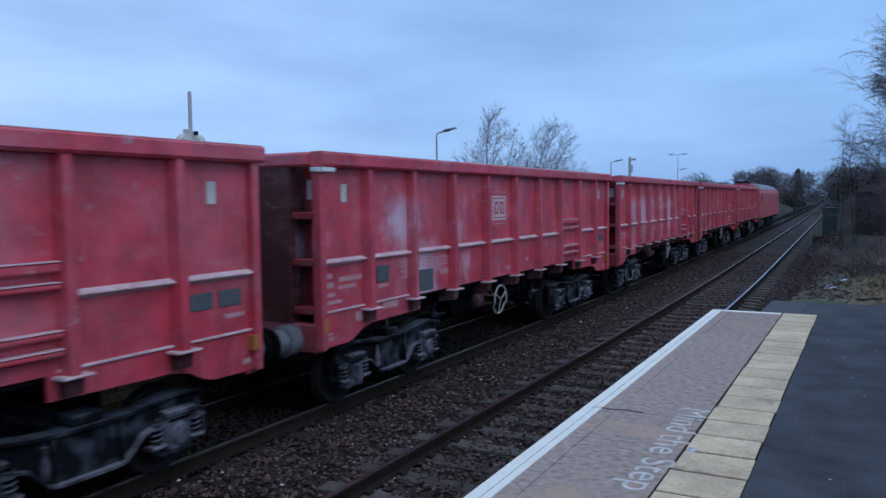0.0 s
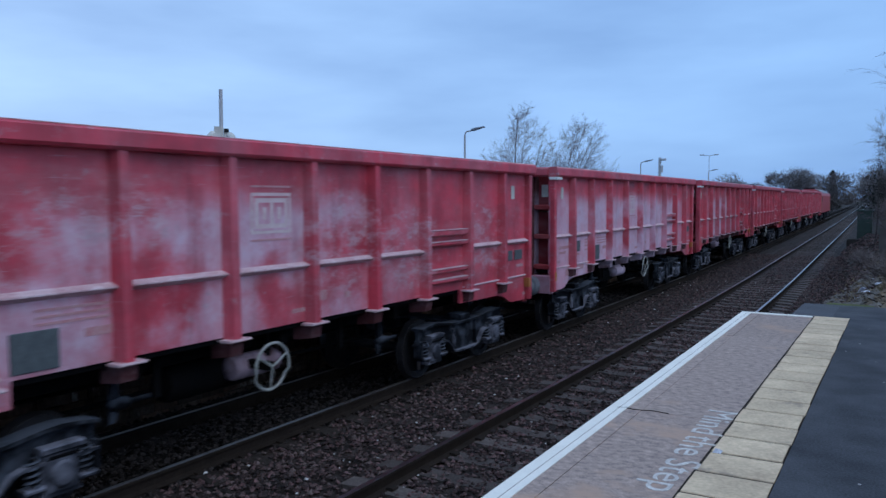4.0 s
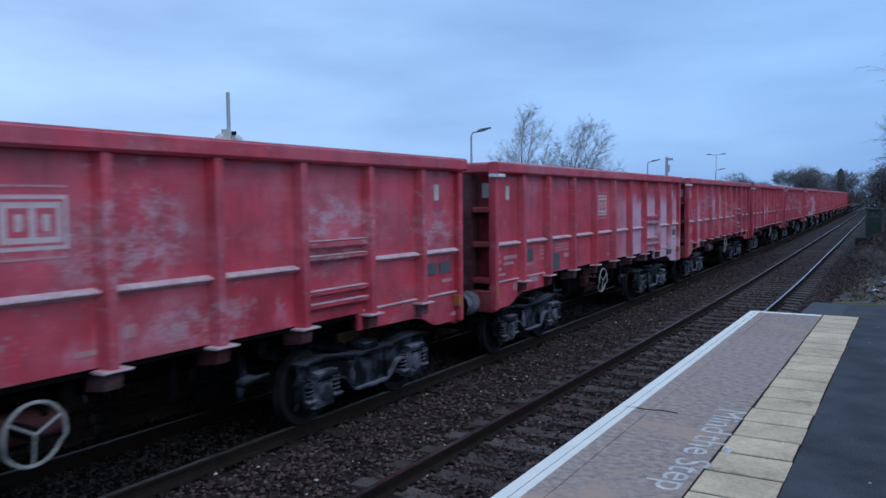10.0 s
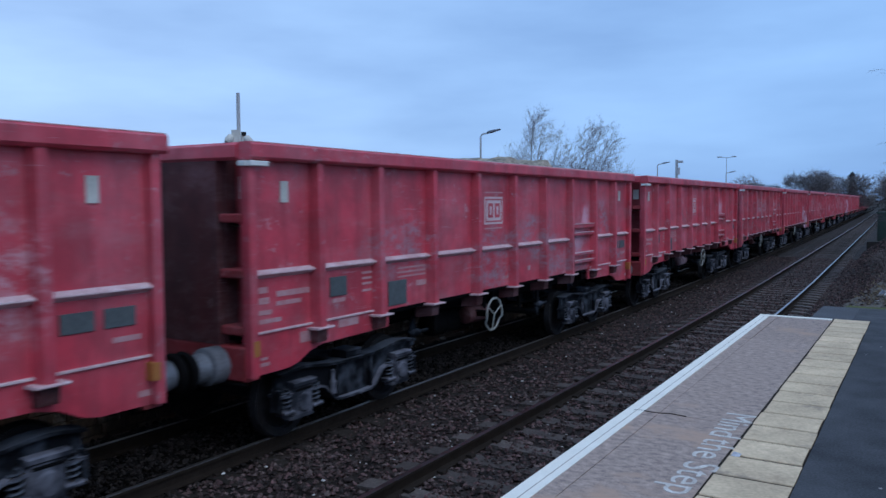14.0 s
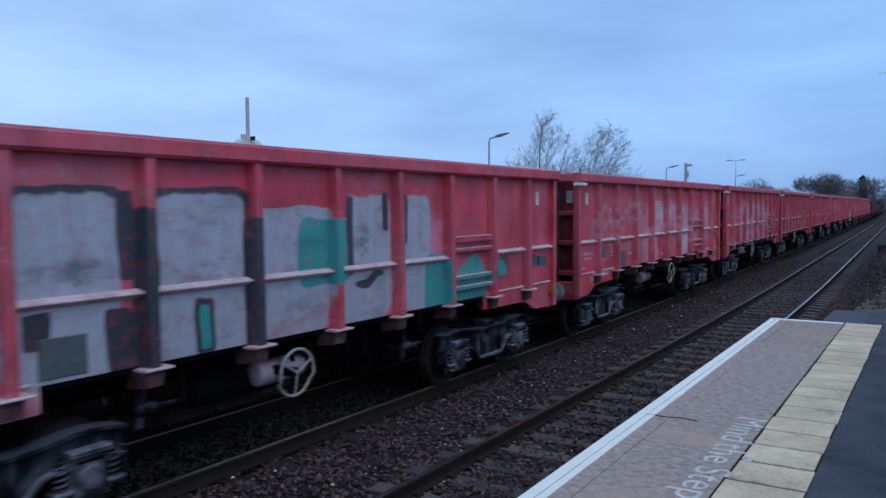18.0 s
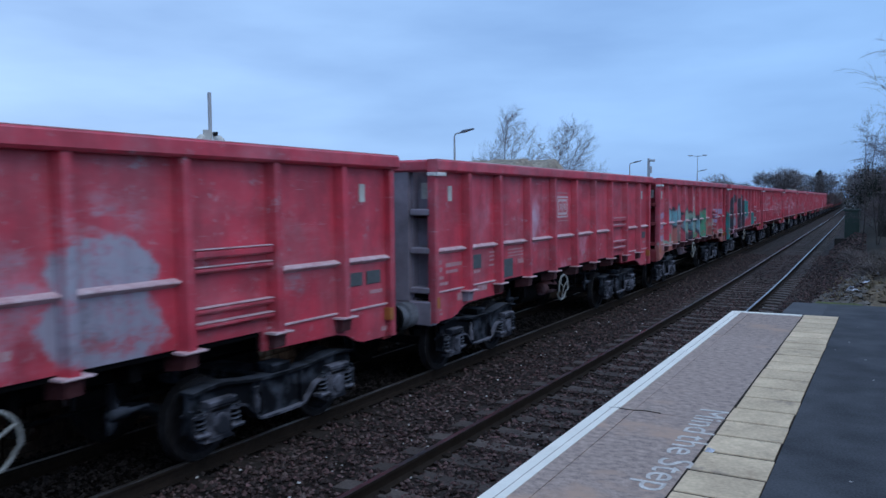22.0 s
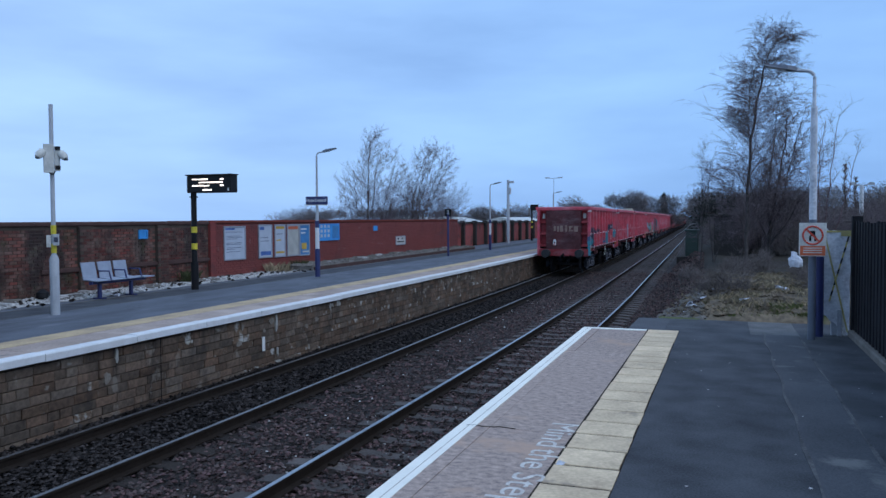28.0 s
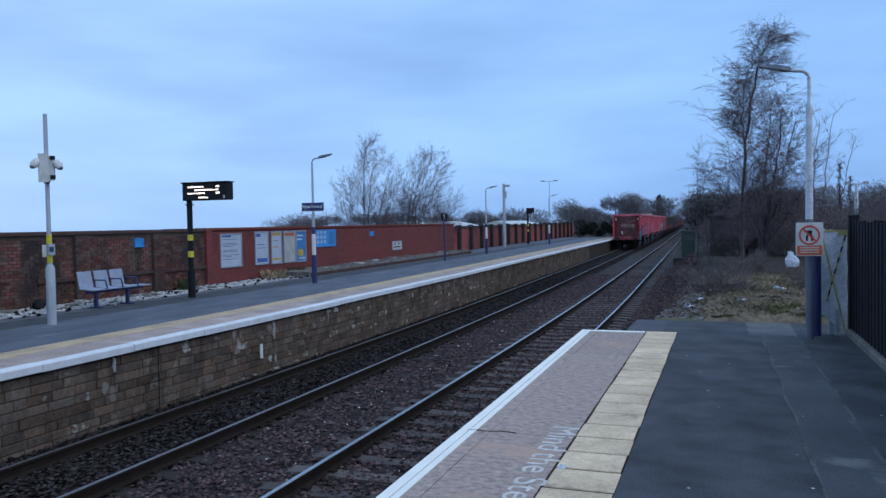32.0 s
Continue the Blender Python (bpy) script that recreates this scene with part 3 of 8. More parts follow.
m_grey_pole = material("grey_pole_paint", (0.42, 0.44, 0.47), 0.55, col2=(0.33, 0.35, 0.38), scale=4)
m_pole_blue = material("blue_grey_pole_paint", (0.12, 0.14, 0.18), 0.6, col2=(0.085, 0.10, 0.13), scale=4)
m_sand = material("pale_stone_load", (0.44, 0.39, 0.32), 0.95, col2=(0.16, 0.14, 0.118), scale=3.5, fine=14, bump=1.0, depth=0.12, mixed=0.42)
m_rail_head = material("worn_rail_head", (0.52, 0.51, 0.52), 0.28, 1.0, col2=(0.20, 0.19, 0.19), scale=3, stretch=(1, 0.15, 1))
m_rail_head_dull = material("dull_rail_head", (0.26, 0.235, 0.225), 0.42, 0.85, col2=(0.11, 0.095, 0.09), scale=3, stretch=(1, 0.15, 1))
m_rail_side = material("rusty_rail_side", (0.030, 0.023, 0.019), 0.95, 0.0, scale=6, spec=0.06)
m_sleeper = material("weathered_concrete_sleeper", (0.1187, 0.0988, 0.0893), 0.8, col2=(0.036, 0.030, 0.027), scale=5, each=0.25, bump=0.5, spec=0.2)
# freight line's sleepers: grey concrete darkened to stand for the train's shade
m_sleeper_train_shade = material("concrete_sleeper_in_train_shade", (0.040, 0.033, 0.029), 0.95, col2=(0.012, 0.010, 0.009), scale=5, each=0.25, bump=0.5, spec=0.08)
m_ballast = material("dark_ballast", (0.055, 0.0415, 0.037), 0.8, col2=(0.0096, 0.008, 0.00648), scale=2.2, fine=24, bump=1.0, depth=0.05, mixed=0.35, spec=0.15)
# freight line's ballast: darker stone, its colour deepened for shade under the train
m_ballast_black = material("dark_ballast_with_train_shade", (0.018, 0.0145, 0.013), 0.95, col2=(0.004, 0.0035, 0.003), scale=2.2, fine=24, bump=1.0, depth=0.05, mixed=0.35, spec=0.05)
m_stone_black = material("dark_stone_with_train_shade", (0.052, 0.044, 0.042), 0.9, col2=(0.006, 0.005, 0.0045), scale=8, island=0.95, mixed=0.5, spec=0.06)
m_stone = material("ballast_stone", (0.122, 0.085, 0.077), 0.8, col2=(0.017, 0.0125, 0.011), scale=8, island=0.80, hue=0.03, mixed=0.5, spec=0.18)
m_coping = material("pinkish_concrete_coping", (0.50, 0.378, 0.315), 0.9, col2=(0.175, 0.140, 0.130), scale=17.0, fine=110, each=0.06, mixed=0.46, bump=0.5, depth=0.004, stain=(0.43, 0.295, 0.225), stain_at=0.56, stain_scale=1.2, stretch=(0.8, 1.1, 1), spec=0.2)
m_slab = material("pale_yellow_paving_slab", (0.77, 0.60, 0.405), 0.9, col2=(0.46, 0.345, 0.235), scale=3.5, fine=34, each=0.08, mixed=0.5, bump=0.5, stain=(0.37, 0.29, 0.215), stain_at=0.60, stain_scale=3.2)
m_edge = material("white_platform_edge_paint", (0.90, 0.87, 0.78), 0.7, col2=(0.72, 0.69, 0.61), scale=4, fine=50, mixed=0.8, stain=(0.36, 0.33, 0.31), stain_at=0.66, stain_scale=6)
m_nosing = material("white_painted_nosing_stone", (0.72, 0.73, 0.74), 0.75, col2=(0.52, 0.51, 0.50), scale=4, fine=40, mixed=0.7, stain=(0.34, 0.31, 0.29), stain_at=0.63, stain_scale=3, each=0.06)
m_asphalt = material("dark_asphalt", (0.080, 0.083, 0.092), 0.85, col2=(0.032, 0.033, 0.038), scale=2.2, fine=60, mixed=0.40, bump=0.5, depth=0.006, spec=0.2, stain=(0.045, 0.047, 0.053), stain_at=0.57, stain_scale=0.6)
m_seam = material("worn_asphalt_seam", (0.150, 0.148, 0.150), 0.9, col2=(0.040, 0.041, 0.045), scale=2.5, fine=40, mixed=0.5)
m_asphalt_patch = material("resurfaced_asphalt", (0.098, 0.101, 0.113), 0.85, col2=(0.040, 0.042, 0.047), scale=0.9, fine=60, mixed=0.5, bump=1.0, depth=0.008, stain=(0.15, 0.148, 0.148), stain_at=0.60, stain_scale=1.3, spec=0.2)
m_asphalt_pale = material("dusty_worn_asphalt", (0.17, 0.168, 0.168), 0.9, col2=(0.062, 0.063, 0.067), scale=2.0, fine=50, mixed=0.5, bump=0.8, depth=0.008, spec=0.15)
m_asphalt_far = material("grey_worn_asphalt", (0.108, 0.117, 0.142), 0.85, col2=(0.043, 0.047, 0.059), scale=1.3, fine=60, mixed=0.42, bump=0.6, depth=0.008, stain=(0.140, 0.148, 0.172), stain_at=0.58, stain_scale=0.8, stretch=(1.6, 0.6, 1))
m_strip = material("worn_concrete_edge_strip", (0.47, 0.37, 0.315), 0.9, col2=(0.25, 0.195, 0.17), scale=1.6, fine=24, each=0.10, mixed=0.45, stain=(0.18, 0.155, 0.15), stain_at=0.60, stain_scale=1.4)
m_yellow_line = material("worn_yellow_platform_line", (0.54, 0.405, 0.245), 0.9, col2=(0.32, 0.245, 0.17), scale=2.2, fine=20, mixed=0.45)
m_block = material("sooty_stone_block", (0.172, 0.127, 0.092), 0.95, col2=(0.070, 0.053, 0.041), scale=1.6, fine=14, each=0.34, hue=0.014, mixed=0.42, bump=0.7, stain=(0.0686, 0.055, 0.04664), stain_at=0.60, stain_scale=0.9, grime=(((0.030, 0.026, 0.024), 0.50, 0.14, (1.6, 1.6, 0.45), 0.75), ((0.24, 0.215, 0.185), 0.60, 0.06, (3.2, 3.2, 2.4), 0.55)))
m_block_joined = material("sooty_stone_blocks", (0.172, 0.127, 0.092), 0.95, col2=(0.070, 0.053, 0.041), scale=1.6, fine=14, island=0.34, hue=0.014, mixed=0.42, bump=0.7, stain=(0.0686, 0.055, 0.04664), stain_at=0.60, stain_scale=0.9, grime=(((0.030, 0.026, 0.024), 0.50, 0.14, (1.6, 1.6, 0.45), 0.75), ((0.24, 0.215, 0.185), 0.60, 0.06, (3.2, 3.2, 2.4), 0.55)))
m_joint = material("dark_open_joint", (0.040, 0.032, 0.027), 0.95, scale=9, spec=0.05)
m_mortar = material("dark_mortar", (0.062, 0.047, 0.036), 0.95, scale=3)
m_block_limed = material("stone_block_with_whitewash_remains", (0.17, 0.115, 0.08), 0.95, col2=(0.06, 0.042, 0.031), scale=1.6, fine=14, mixed=0.4, bump=0.7, stain=(0.40, 0.39, 0.36), stain_at=0.52, stain_scale=4.0)
m_beige_spray = material("faded_beige_spray", (0.34, 0.255, 0.20), 0.8, col2=(0.13, 0.06, 0.052), scale=6, mixed=0.7)
m_lime_faint = material("faint_lime_stain", (0.27, 0.245, 0.215), 0.9, col2=(0.13, 0.105, 0.085), scale=9, mixed=0.7)
m_lime = material("white_lime_streak", (0.42, 0.41, 0.38), 0.9, scale=7)
m_old_brick = brickwork("old_sooty_brick", (0.40, 0.150, 0.098), (0.15, 0.066, 0.050), (0.34, 0.26, 0.215), w=0.24, h=0.09, soot=(0.035, 0.030, 0.022), soot_at=0.48)
m_pier_brick = brickwork("blackened_pier_brick", (0.20, 0.080, 0.058), (0.10, 0.050, 0.040), (0.16, 0.12, 0.10), w=0.24, h=0.09, soot_at=0.46)
m_red_brick = brickwork("red_painted_brick", (0.26, 0.042, 0.036), (0.19, 0.034, 0.030), (0.13, 0.04, 0.034), soot=(0.06, 0.026, 0.024), soot_at=0.62)
WALL_GRIME = (((0.030, 0.026, 0.026), 0.44, 0.16, (1.1, 1.1, 0.32), 0.88), ((0.20, 0.165, 0.135), 0.54, 0.10, (2.2, 2.2, 1.6), 0.45), ((0.045, 0.052, 0.026), 0.58, 0.10, (1.4, 1.4, 1.0), 0.7))
BRICK = dict(rough=0.92, col2=(0.085, 0.045, 0.034), scale=0.7, fine=16, mixed=0.62, bump=0.5, stain=(0.045, 0.036, 0.028), stain_at=0.56, stain_scale=0.55, hue=0.02, grime=WALL_GRIME)
m_old_bricks = material("old_sooty_brick_single", (0.215, 0.100, 0.074), each=0.34, **BRICK)
m_old_bricks_joined = material("old_sooty_bricks", (0.215, 0.100, 0.074), island=0.34, **BRICK)
m_pier_bricks = material("blackened_pier_bricks", (0.135, 0.072, 0.058), island=0.28, **BRICK)
m_wall_mortar = material("dirty_wall_mortar", (0.105, 0.080, 0.065), 0.95, col2=(0.045, 0.036, 0.030), scale=1.2, mixed=0.5)
m_red_bricks = material("red_painted_bricks", (0.225, 0.048, 0.040), 0.85, col2=(0.155, 0.036, 0.031), scale=0.7, fine=20, island=0.09, mixed=0.8, bump=0.4, stain=(0.105, 0.034, 0.030), stain_at=0.60, stain_scale=0.6, grime=(((0.10, 0.030, 0.028), 0.50, 0.16, (0.9, 0.9, 0.4), 0.55), ((0.34, 0.25, 0.24), 0.66, 0.03, (5.0, 5.0, 5.0), 0.6)))
m_red_mortar = material("red_painted_mortar", (0.115, 0.030, 0.026), 0.9, col2=(0.08, 0.024, 0.021), scale=1.2, mixed=0.5)
m_cope_dark = material("sooty_wall_coping", (0.10, 0.060, 0.054), 0.95, scale=3)
m_cope_red = material("red_wall_coping", (0.22, 0.06, 0.045), 0.9, scale=3)
m_kerb = material("old_stone_kerb", (0.22, 0.20, 0.18), 0.95, col2=(0.10, 0.09, 0.08), scale=3, bump=0.6)
m_rubble = material("pale_gravel_strip", (0.64, 0.62, 0.60), 0.95, col2=(0.15, 0.14, 0.13), scale=4, fine=18, bump=0.8, depth=0.03, mixed=0.4)
m_panel = material("rusty_red_fence_panel", (0.30, 0.060, 0.052), 0.85, col2=(0.12, 0.030, 0.026), scale=2, each=0.3, stain=(0.035, 0.024, 0.022), stain_at=0.56, stain_scale=0.8)
m_fence = material("black_stained_fence_board", (0.020, 0.020, 0.023), 0.8, col2=(0.010, 0.010, 0.012), scale=3, each=0.3, spec=0.12)
m_board = material("weathered_white_board", (0.66, 0.68, 0.72), 0.75, col2=(0.34, 0.355, 0.40), scale=5, fine=30, mixed=0.45, stain=(0.22, 0.22, 0.225), stain_at=0.60, stain_scale=4.0)
m_seat = material("pale_grey_seat", (0.31, 0.35, 0.43), 0.5, col2=(0.22, 0.25, 0.31), scale=6, fine=60)
m_poster = material("pale_poster_paper", (0.44, 0.48, 0.55), 0.5, col2=(0.36, 0.40, 0.47), scale=3)
m_cream = material("cream_poster_paper", (0.46, 0.46, 0.43), 0.5, scale=3)
m_poster_blue = material("blue_poster", (0.05, 0.22, 0.48), 0.5, scale=5)
m_sky_sign = material("bright_blue_sign", (0.04, 0.28, 0.62), 0.5, col2=(0.03, 0.22, 0.52), scale=4)
m_ink = material("dark_print", (0.04, 0.05, 0.09), 0.7)
m_ink_blue = material("blue_print", (0.06, 0.14, 0.40), 0.7)
m_ink_gold = material("golden_print", (0.60, 0.38, 0.06), 0.7)
m_red_sign = material("red_sign_print", (0.62, 0.06, 0.03), 0.6)
m_orange_sign = material("orange_red_sign_print", (0.62, 0.13, 0.05), 0.6)
m_sign_white = material("off_white_sign_face", (0.62, 0.62, 0.58), 0.5, scale=5)
m_text = material("worn_white_lettering", (0.74, 0.71, 0.66), 0.85, col2=(0.30, 0.255, 0.235), scale=9, fine=50, mixed=0.55)
m_led = glow("lit_display_letters", (1.0, 0.86, 0.82), 3.0)
m_shelter_glass = glass("smeared_shelter_glass", (0.55, 0.62, 0.70), 0.15, 0.30)
m_roof = material("dark_shelter_roof", (0.030, 0.030, 0.045), 0.5, col2=(0.022, 0.022, 0.030), scale=3, spec=0.25)
m_shelter_panel = material("blue_grey_shelter_panel", (0.14, 0.16, 0.22), 0.5, scale=3)
m_bark = material("dark_bark", (0.088, 0.078, 0.078), 0.95, col2=(0.02744, 0.024, 0.0242), scale=6, stretch=(1, 1, 0.25), bump=0.6)
m_birch = material("grey_birch_bark", (0.115, 0.10, 0.097), 0.9, col2=(0.035, 0.030, 0.029), scale=5, stretch=(1, 1, 2.5), mixed=0.6)
m_twig = material("bare_twigs", (0.185, 0.150, 0.160), 0.95, col2=(0.085, 0.066, 0.072), scale=3)
m_twig_red = material("reddish_birch_bark", (0.20, 0.125, 0.125), 0.9, col2=(0.08, 0.05, 0.05), scale=4)
m_evergreen = material("dark_evergreen_leaves", (0.022, 0.030, 0.022), 0.9, col2=(0.010, 0.014, 0.011), scale=3, island=0.4)
m_shrub = material("winter_scrub", (0.175, 0.150, 0.142), 0.95, col2=(0.105, 0.088, 0.084), scale=2, island=0.25)
# horizon trees: the air's haze is mixed into this paler colour
m_far_scrub = material("winter_trees_paled_for_haze", (0.20, 0.185, 0.19), 0.95, col2=(0.14, 0.13, 0.135), scale=0.5, island=0.2)
m_bank = material("rough_winter_bank", (0.21, 0.165, 0.115), 0.95, col2=(0.055, 0.045, 0.037), scale=1.3, fine=10, bump=1.0, depth=0.05, mixed=0.42, stain=(0.085, 0.098, 0.042), stain_at=0.56, stain_scale=0.8)
m_grass = material("dead_grass_blades", (0.38, 0.305, 0.195), 0.95, col2=(0.070, 0.056, 0.040), scale=0.8, fine=3, island=0.40, mixed=0.42)
m_moss = material("green_moss_and_grass", (0.125, 0.145, 0.048), 0.95, col2=(0.055, 0.058, 0.028), scale=4, bump=0.8, depth=0.02)
m_ground = material("dull_winter_ground", (0.055, 0.046, 0.036), 0.95, col2=(0.026, 0.023, 0.020), scale=0.06, fine=1.5, bump=0.3, mixed=0.7)
m_litter_white = material("white_plastic_litter", (0.62, 0.65, 0.72), 0.5, col2=(0.34, 0.35, 0.40), scale=14, mixed=0.6)
m_litter_purple = material("purple_wrapper", (0.22, 0.14, 0.42), 0.4, scale=9)
m_weed = material("dark_winter_weeds", (0.075, 0.085, 0.038), 0.95, col2=(0.035, 0.036, 0.022), scale=5)
m_grease = material("greasy_black_buffer_steel", (0.030, 0.031, 0.035), 0.5, col2=(0.012, 0.012, 0.014), scale=6, spec=0.3)
m_buffer = material("oiled_buffer_steel", (0.24, 0.265, 0.31), 0.45, 0.2, col2=(0.055, 0.060, 0.070), scale=5, mixed=0.7)
m_hut = material("mossy_dark_timber", (0.060, 0.055, 0.050), 0.95, col2=(0.030, 0.028, 0.026), scale=2)
m_hut_green = material("dark_green_cabinet_paint", (0.025, 0.055, 0.045), 0.6, scale=4)
m_concrete = material("grey_concrete", (0.20, 0.195, 0.19), 0.9, col2=(0.12, 0.115, 0.11), scale=3)
m_loco_red = material("red_locomotive_paint", (0.40, 0.055, 0.065), 0.55, col2=(0.30, 0.05, 0.06), scale=2)
m_ochre = material("dull_yellow_paint", (0.48, 0.26, 0.05), 0.6, scale=8)
m_loco_roof = material("grey_locomotive_roof", (0.20, 0.21, 0.23), 0.6, scale=3)


# ---- mesh building ----
class Geo:
    """Collects vertices and faces of one mesh."""

    def __init__(self):
        self.v, self.f = [], []

    def add(self, verts, faces):
        k = len(self.v)
        self.v += [tuple(p) for p in verts]
        self.f += [tuple(i + k for i in q) for q in faces]
        return self

    def box(self, x0, x1, y0, y1, z0, z1):
        return self.add([(x0, y0, z0), (x1, y0, z0), (x1, y1, z0), (x0, y1, z0), (x0, y0, z1), (x1, y0, z1), (x1, y1, z1), (x0, y1, z1)],
                        [(0, 3, 2, 1), (4, 5, 6, 7), (0, 1, 5, 4), (1, 2, 6, 5), (2, 3, 7, 6), (3, 0, 4, 7)])

    def bar(self, x0, x1, y0, y1, z0, z1, c=0.01):
        """A box whose edges along its longest side are chamfered, in 12 sides and two caps."""
        d = (x1 - x0, y1 - y0, z1 - z0)
        a = d.index(max(d))
        lo, hi = (x0, y0, z0), (x1, y1, z1)
        u, w = [i for i in range(3) if i != a]
        c = min(c, d[u] * 0.45, d[w] * 0.45)
        ring = [(lo[u] + c, lo[w]), (hi[u] - c, lo[w]), (hi[u], lo[w] + c), (hi[u], hi[w] - c), (hi[u] - c, hi[w]), (lo[u] + c, hi[w]), (lo[u], hi[w] - c), (lo[u], lo[w] + c)]
        vs = []
        for end in (lo[a], hi[a]):
            for p, q in ring:
                t = [0, 0, 0]
                t[a], t[u], t[w] = end, p, q
                vs.append(tuple(t))
        n = 8
        fs = [(i, (i + 1) % n, (i + 1) % n + n, i + n) for i in range(n)] + [tuple(range(n - 1, -1, -1)), tuple(range(n, 2 * n))]
        if a == 1:
            fs = [tuple(reversed(q)) for q in fs]
        return self.add(vs, fs)

    def tube(self, pts, radii, n=8, cap=True):
        pts = [Vector(p) for p in pts]
        if isinstance(radii, (int, float)):
            radii = [radii] * len(pts)
        vs, fs = [], []
        for i, p in enumerate(pts):
            d = (pts[min(i + 1, len(pts) - 1)] - pts[max(i - 1, 0)]).normalized()
            side = d.cross(Vector((0, 0, 1)) if abs(d.z) < 0.95 else Vector((1, 0, 0))).normalized()
            up = side.cross(d)
            for k in range(n):
                a = 2 * math.pi * k / n
                vs.append(tuple(p + radii[i] * (math.cos(a) * side + math.sin(a) * up)))
        for i in range(len(pts) - 1):
            for k in range(n):
                fs.append((i * n + k, i * n + (k + 1) % n, (i + 1) * n + (k + 1) % n, (i + 1) * n + k))
        if cap:
            fs += [tuple(range(n - 1, -1, -1)), tuple(range((len(pts) - 1) * n, len(pts) * n))]
        return self.add(vs, fs)

    def prism(self, profile, axis, a, b):
        """profile: points in the two other axes, in order; pushed from a to b along axis."""
        u, w = [i for i in range(3) if i != axis]
        n, vs = len(profile), []
        for end in (a, b):
            for p, q in profile:
                t = [0, 0, 0]
                t[axis], t[u], t[w] = end, p, q
                vs.append(tuple(t))
        return self.add(vs, [(i, (i + 1) % n, (i + 1) % n + n, i + n) for i in range(n)] + [tuple(range(n - 1, -1, -1)), tuple(range(n, 2 * n))])

    def ring(self, centre, axis, r, thick, n=24, m=6):
        u, w = [i for i in range(3) if i != axis]
        vs, fs = [], []
        for i in range(n):
            a = 2 * math.pi * i / n
            for k in range(m):
                b = 2 * math.pi * k / m
                t = list(centre)
                rr = r + thick * math.cos(b)
                t[u] += rr * math.cos(a)
                t[w] += rr * math.sin(a)
                t[axis] += thick * math.sin(b)
                vs.append(tuple(t))
        for i in range(n):
            for k in range(m):
                fs.append((i * m + k, ((i + 1) % n) * m + k, ((i + 1) % n) * m + (k + 1) % m, i * m + (k + 1) % m))
        return self.add(vs, fs)

    def disc(self, centre, axis, radii, offsets, n=24):
        """Rings of given radii at given offsets along axis: a turned solid, closed at both ends."""
        u, w = [i for i in range(3) if i != axis]
        vs, fs = [], []
        for r, o in zip(radii, offsets):
            for i in range(n):
                a = 2 * math.pi * i / n
                t = list(centre)
                t[u] += r * math.cos(a)
                t[w] += r * math.sin(a)
                t[axis] += o
                vs.append(tuple(t))
        for j in range(len(radii) - 1):
            for i in range(n):
                fs.append((j * n + i, j * n + (i + 1) % n, (j + 1) * n + (i + 1) % n, (j + 1) * n + i))
        fs += [tuple(range(n - 1, -1, -1)), tuple(range((len(radii) - 1) * n, len(radii) * n))]
        return self.add(vs, fs)

    def mesh(self, name, material_=None, smooth=False, bevel=0.0):
        me = bpy.data.meshes.new(name)
        me.from_pydata(self.v, [], self.f)
        bm = bmesh.new()
        bm.from_mesh(me)
        bmesh.ops.recalc_face_normals(bm, faces=bm.faces)
        if bevel:
            bmesh.ops.bevel(bm, geom=bm.edges[:], offset=bevel, segments=2, affect="EDGES", profile=0.6)
        bm.to_mesh(me)
        bm.free()
        if smooth:
            me.polygons.foreach_set("use_smooth", [True] * len(me.polygons))
            me.set_sharp_from_angle(angle=radians(42))
        if material_:
            me.materials.append(material_)
        return me


def quick(name, verts, faces, material_, smooth=False):
    me = bpy.data.meshes.new(name)
    me.from_pydata(verts, [], faces)
    me.materials.append(material_)
    if smooth:
        me.polygons.foreach_set("use_smooth", [True] * len(me.polygons))
    return me


def part(name, geo, material_=None, parent=None, label="", smooth=False, bevel=0.0):
    """Links a mesh as one object, under a thing or a part."""
    me = geo if isinstance(geo, bpy.types.Mesh) else geo.mesh(name, material_, smooth, bevel)
    ob = new(name, me)
    ob.parent = parent
    if label:
        ob["label"] = label
    return ob


def thing(name, label, category, at=(0, 0, 0), turn=0.0, group="", kind=""):
    ob = new(name)
    ob.empty_display_size = 0.2
    ob.matrix_basis = pose(*at, 0, 0, turn)
    return tagged(ob, label, category, group, kind)


def structure(name, geo, material_, label, category, smooth=False, bevel=0.0):
    return tagged(part(name, geo, material_, None, "", smooth, bevel), label, category, kind="structure")


def lettering(name, text, size, material_, parent, m, thick=0.002, label="", bold=0.0):
    cu = bpy.data.curves.new(name, "FONT")
    cu.body, cu.size, cu.extrude, cu.align_x, cu.align_y = text, size, thick, "CENTER", "CENTER"
    cu.offset = bold
    tmp = bpy.data.objects.new(name, cu)
    scene.collection.objects.link(tmp)
    me = bpy.data.meshes.new_from_object(tmp.evaluated_get(bpy.context.evaluated_depsgraph_get()))
    bpy.data.objects.remove(tmp)
    me.materials.clear()
    me.materials.append(material_)
    ob = new(name, me)
    ob.parent = parent
    ob.matrix_basis = m
    if label:
        ob["label"] = label
    return ob


# ---- the plan: rails run along y, rail heads at z = 0, platforms at z = 1 ----
def edge_x(y):
    """The near platform edge swings a little away from the eye."""
    return -2.205 - 0.0045 * y


def bend(y):
    """How far the line has swung to the west at y."""
    if y < 10:
        return 0.0
    if y < 30:
        return -(y - 10) ** 2 / 1750.0
    if y < 100:
        return -0.2286 - 0.027 * (y - 30)
    return -2.1186 - 0.031 * (y - 100)


NEAR, FAR, TOP = -3.845, -7.48, 1.0
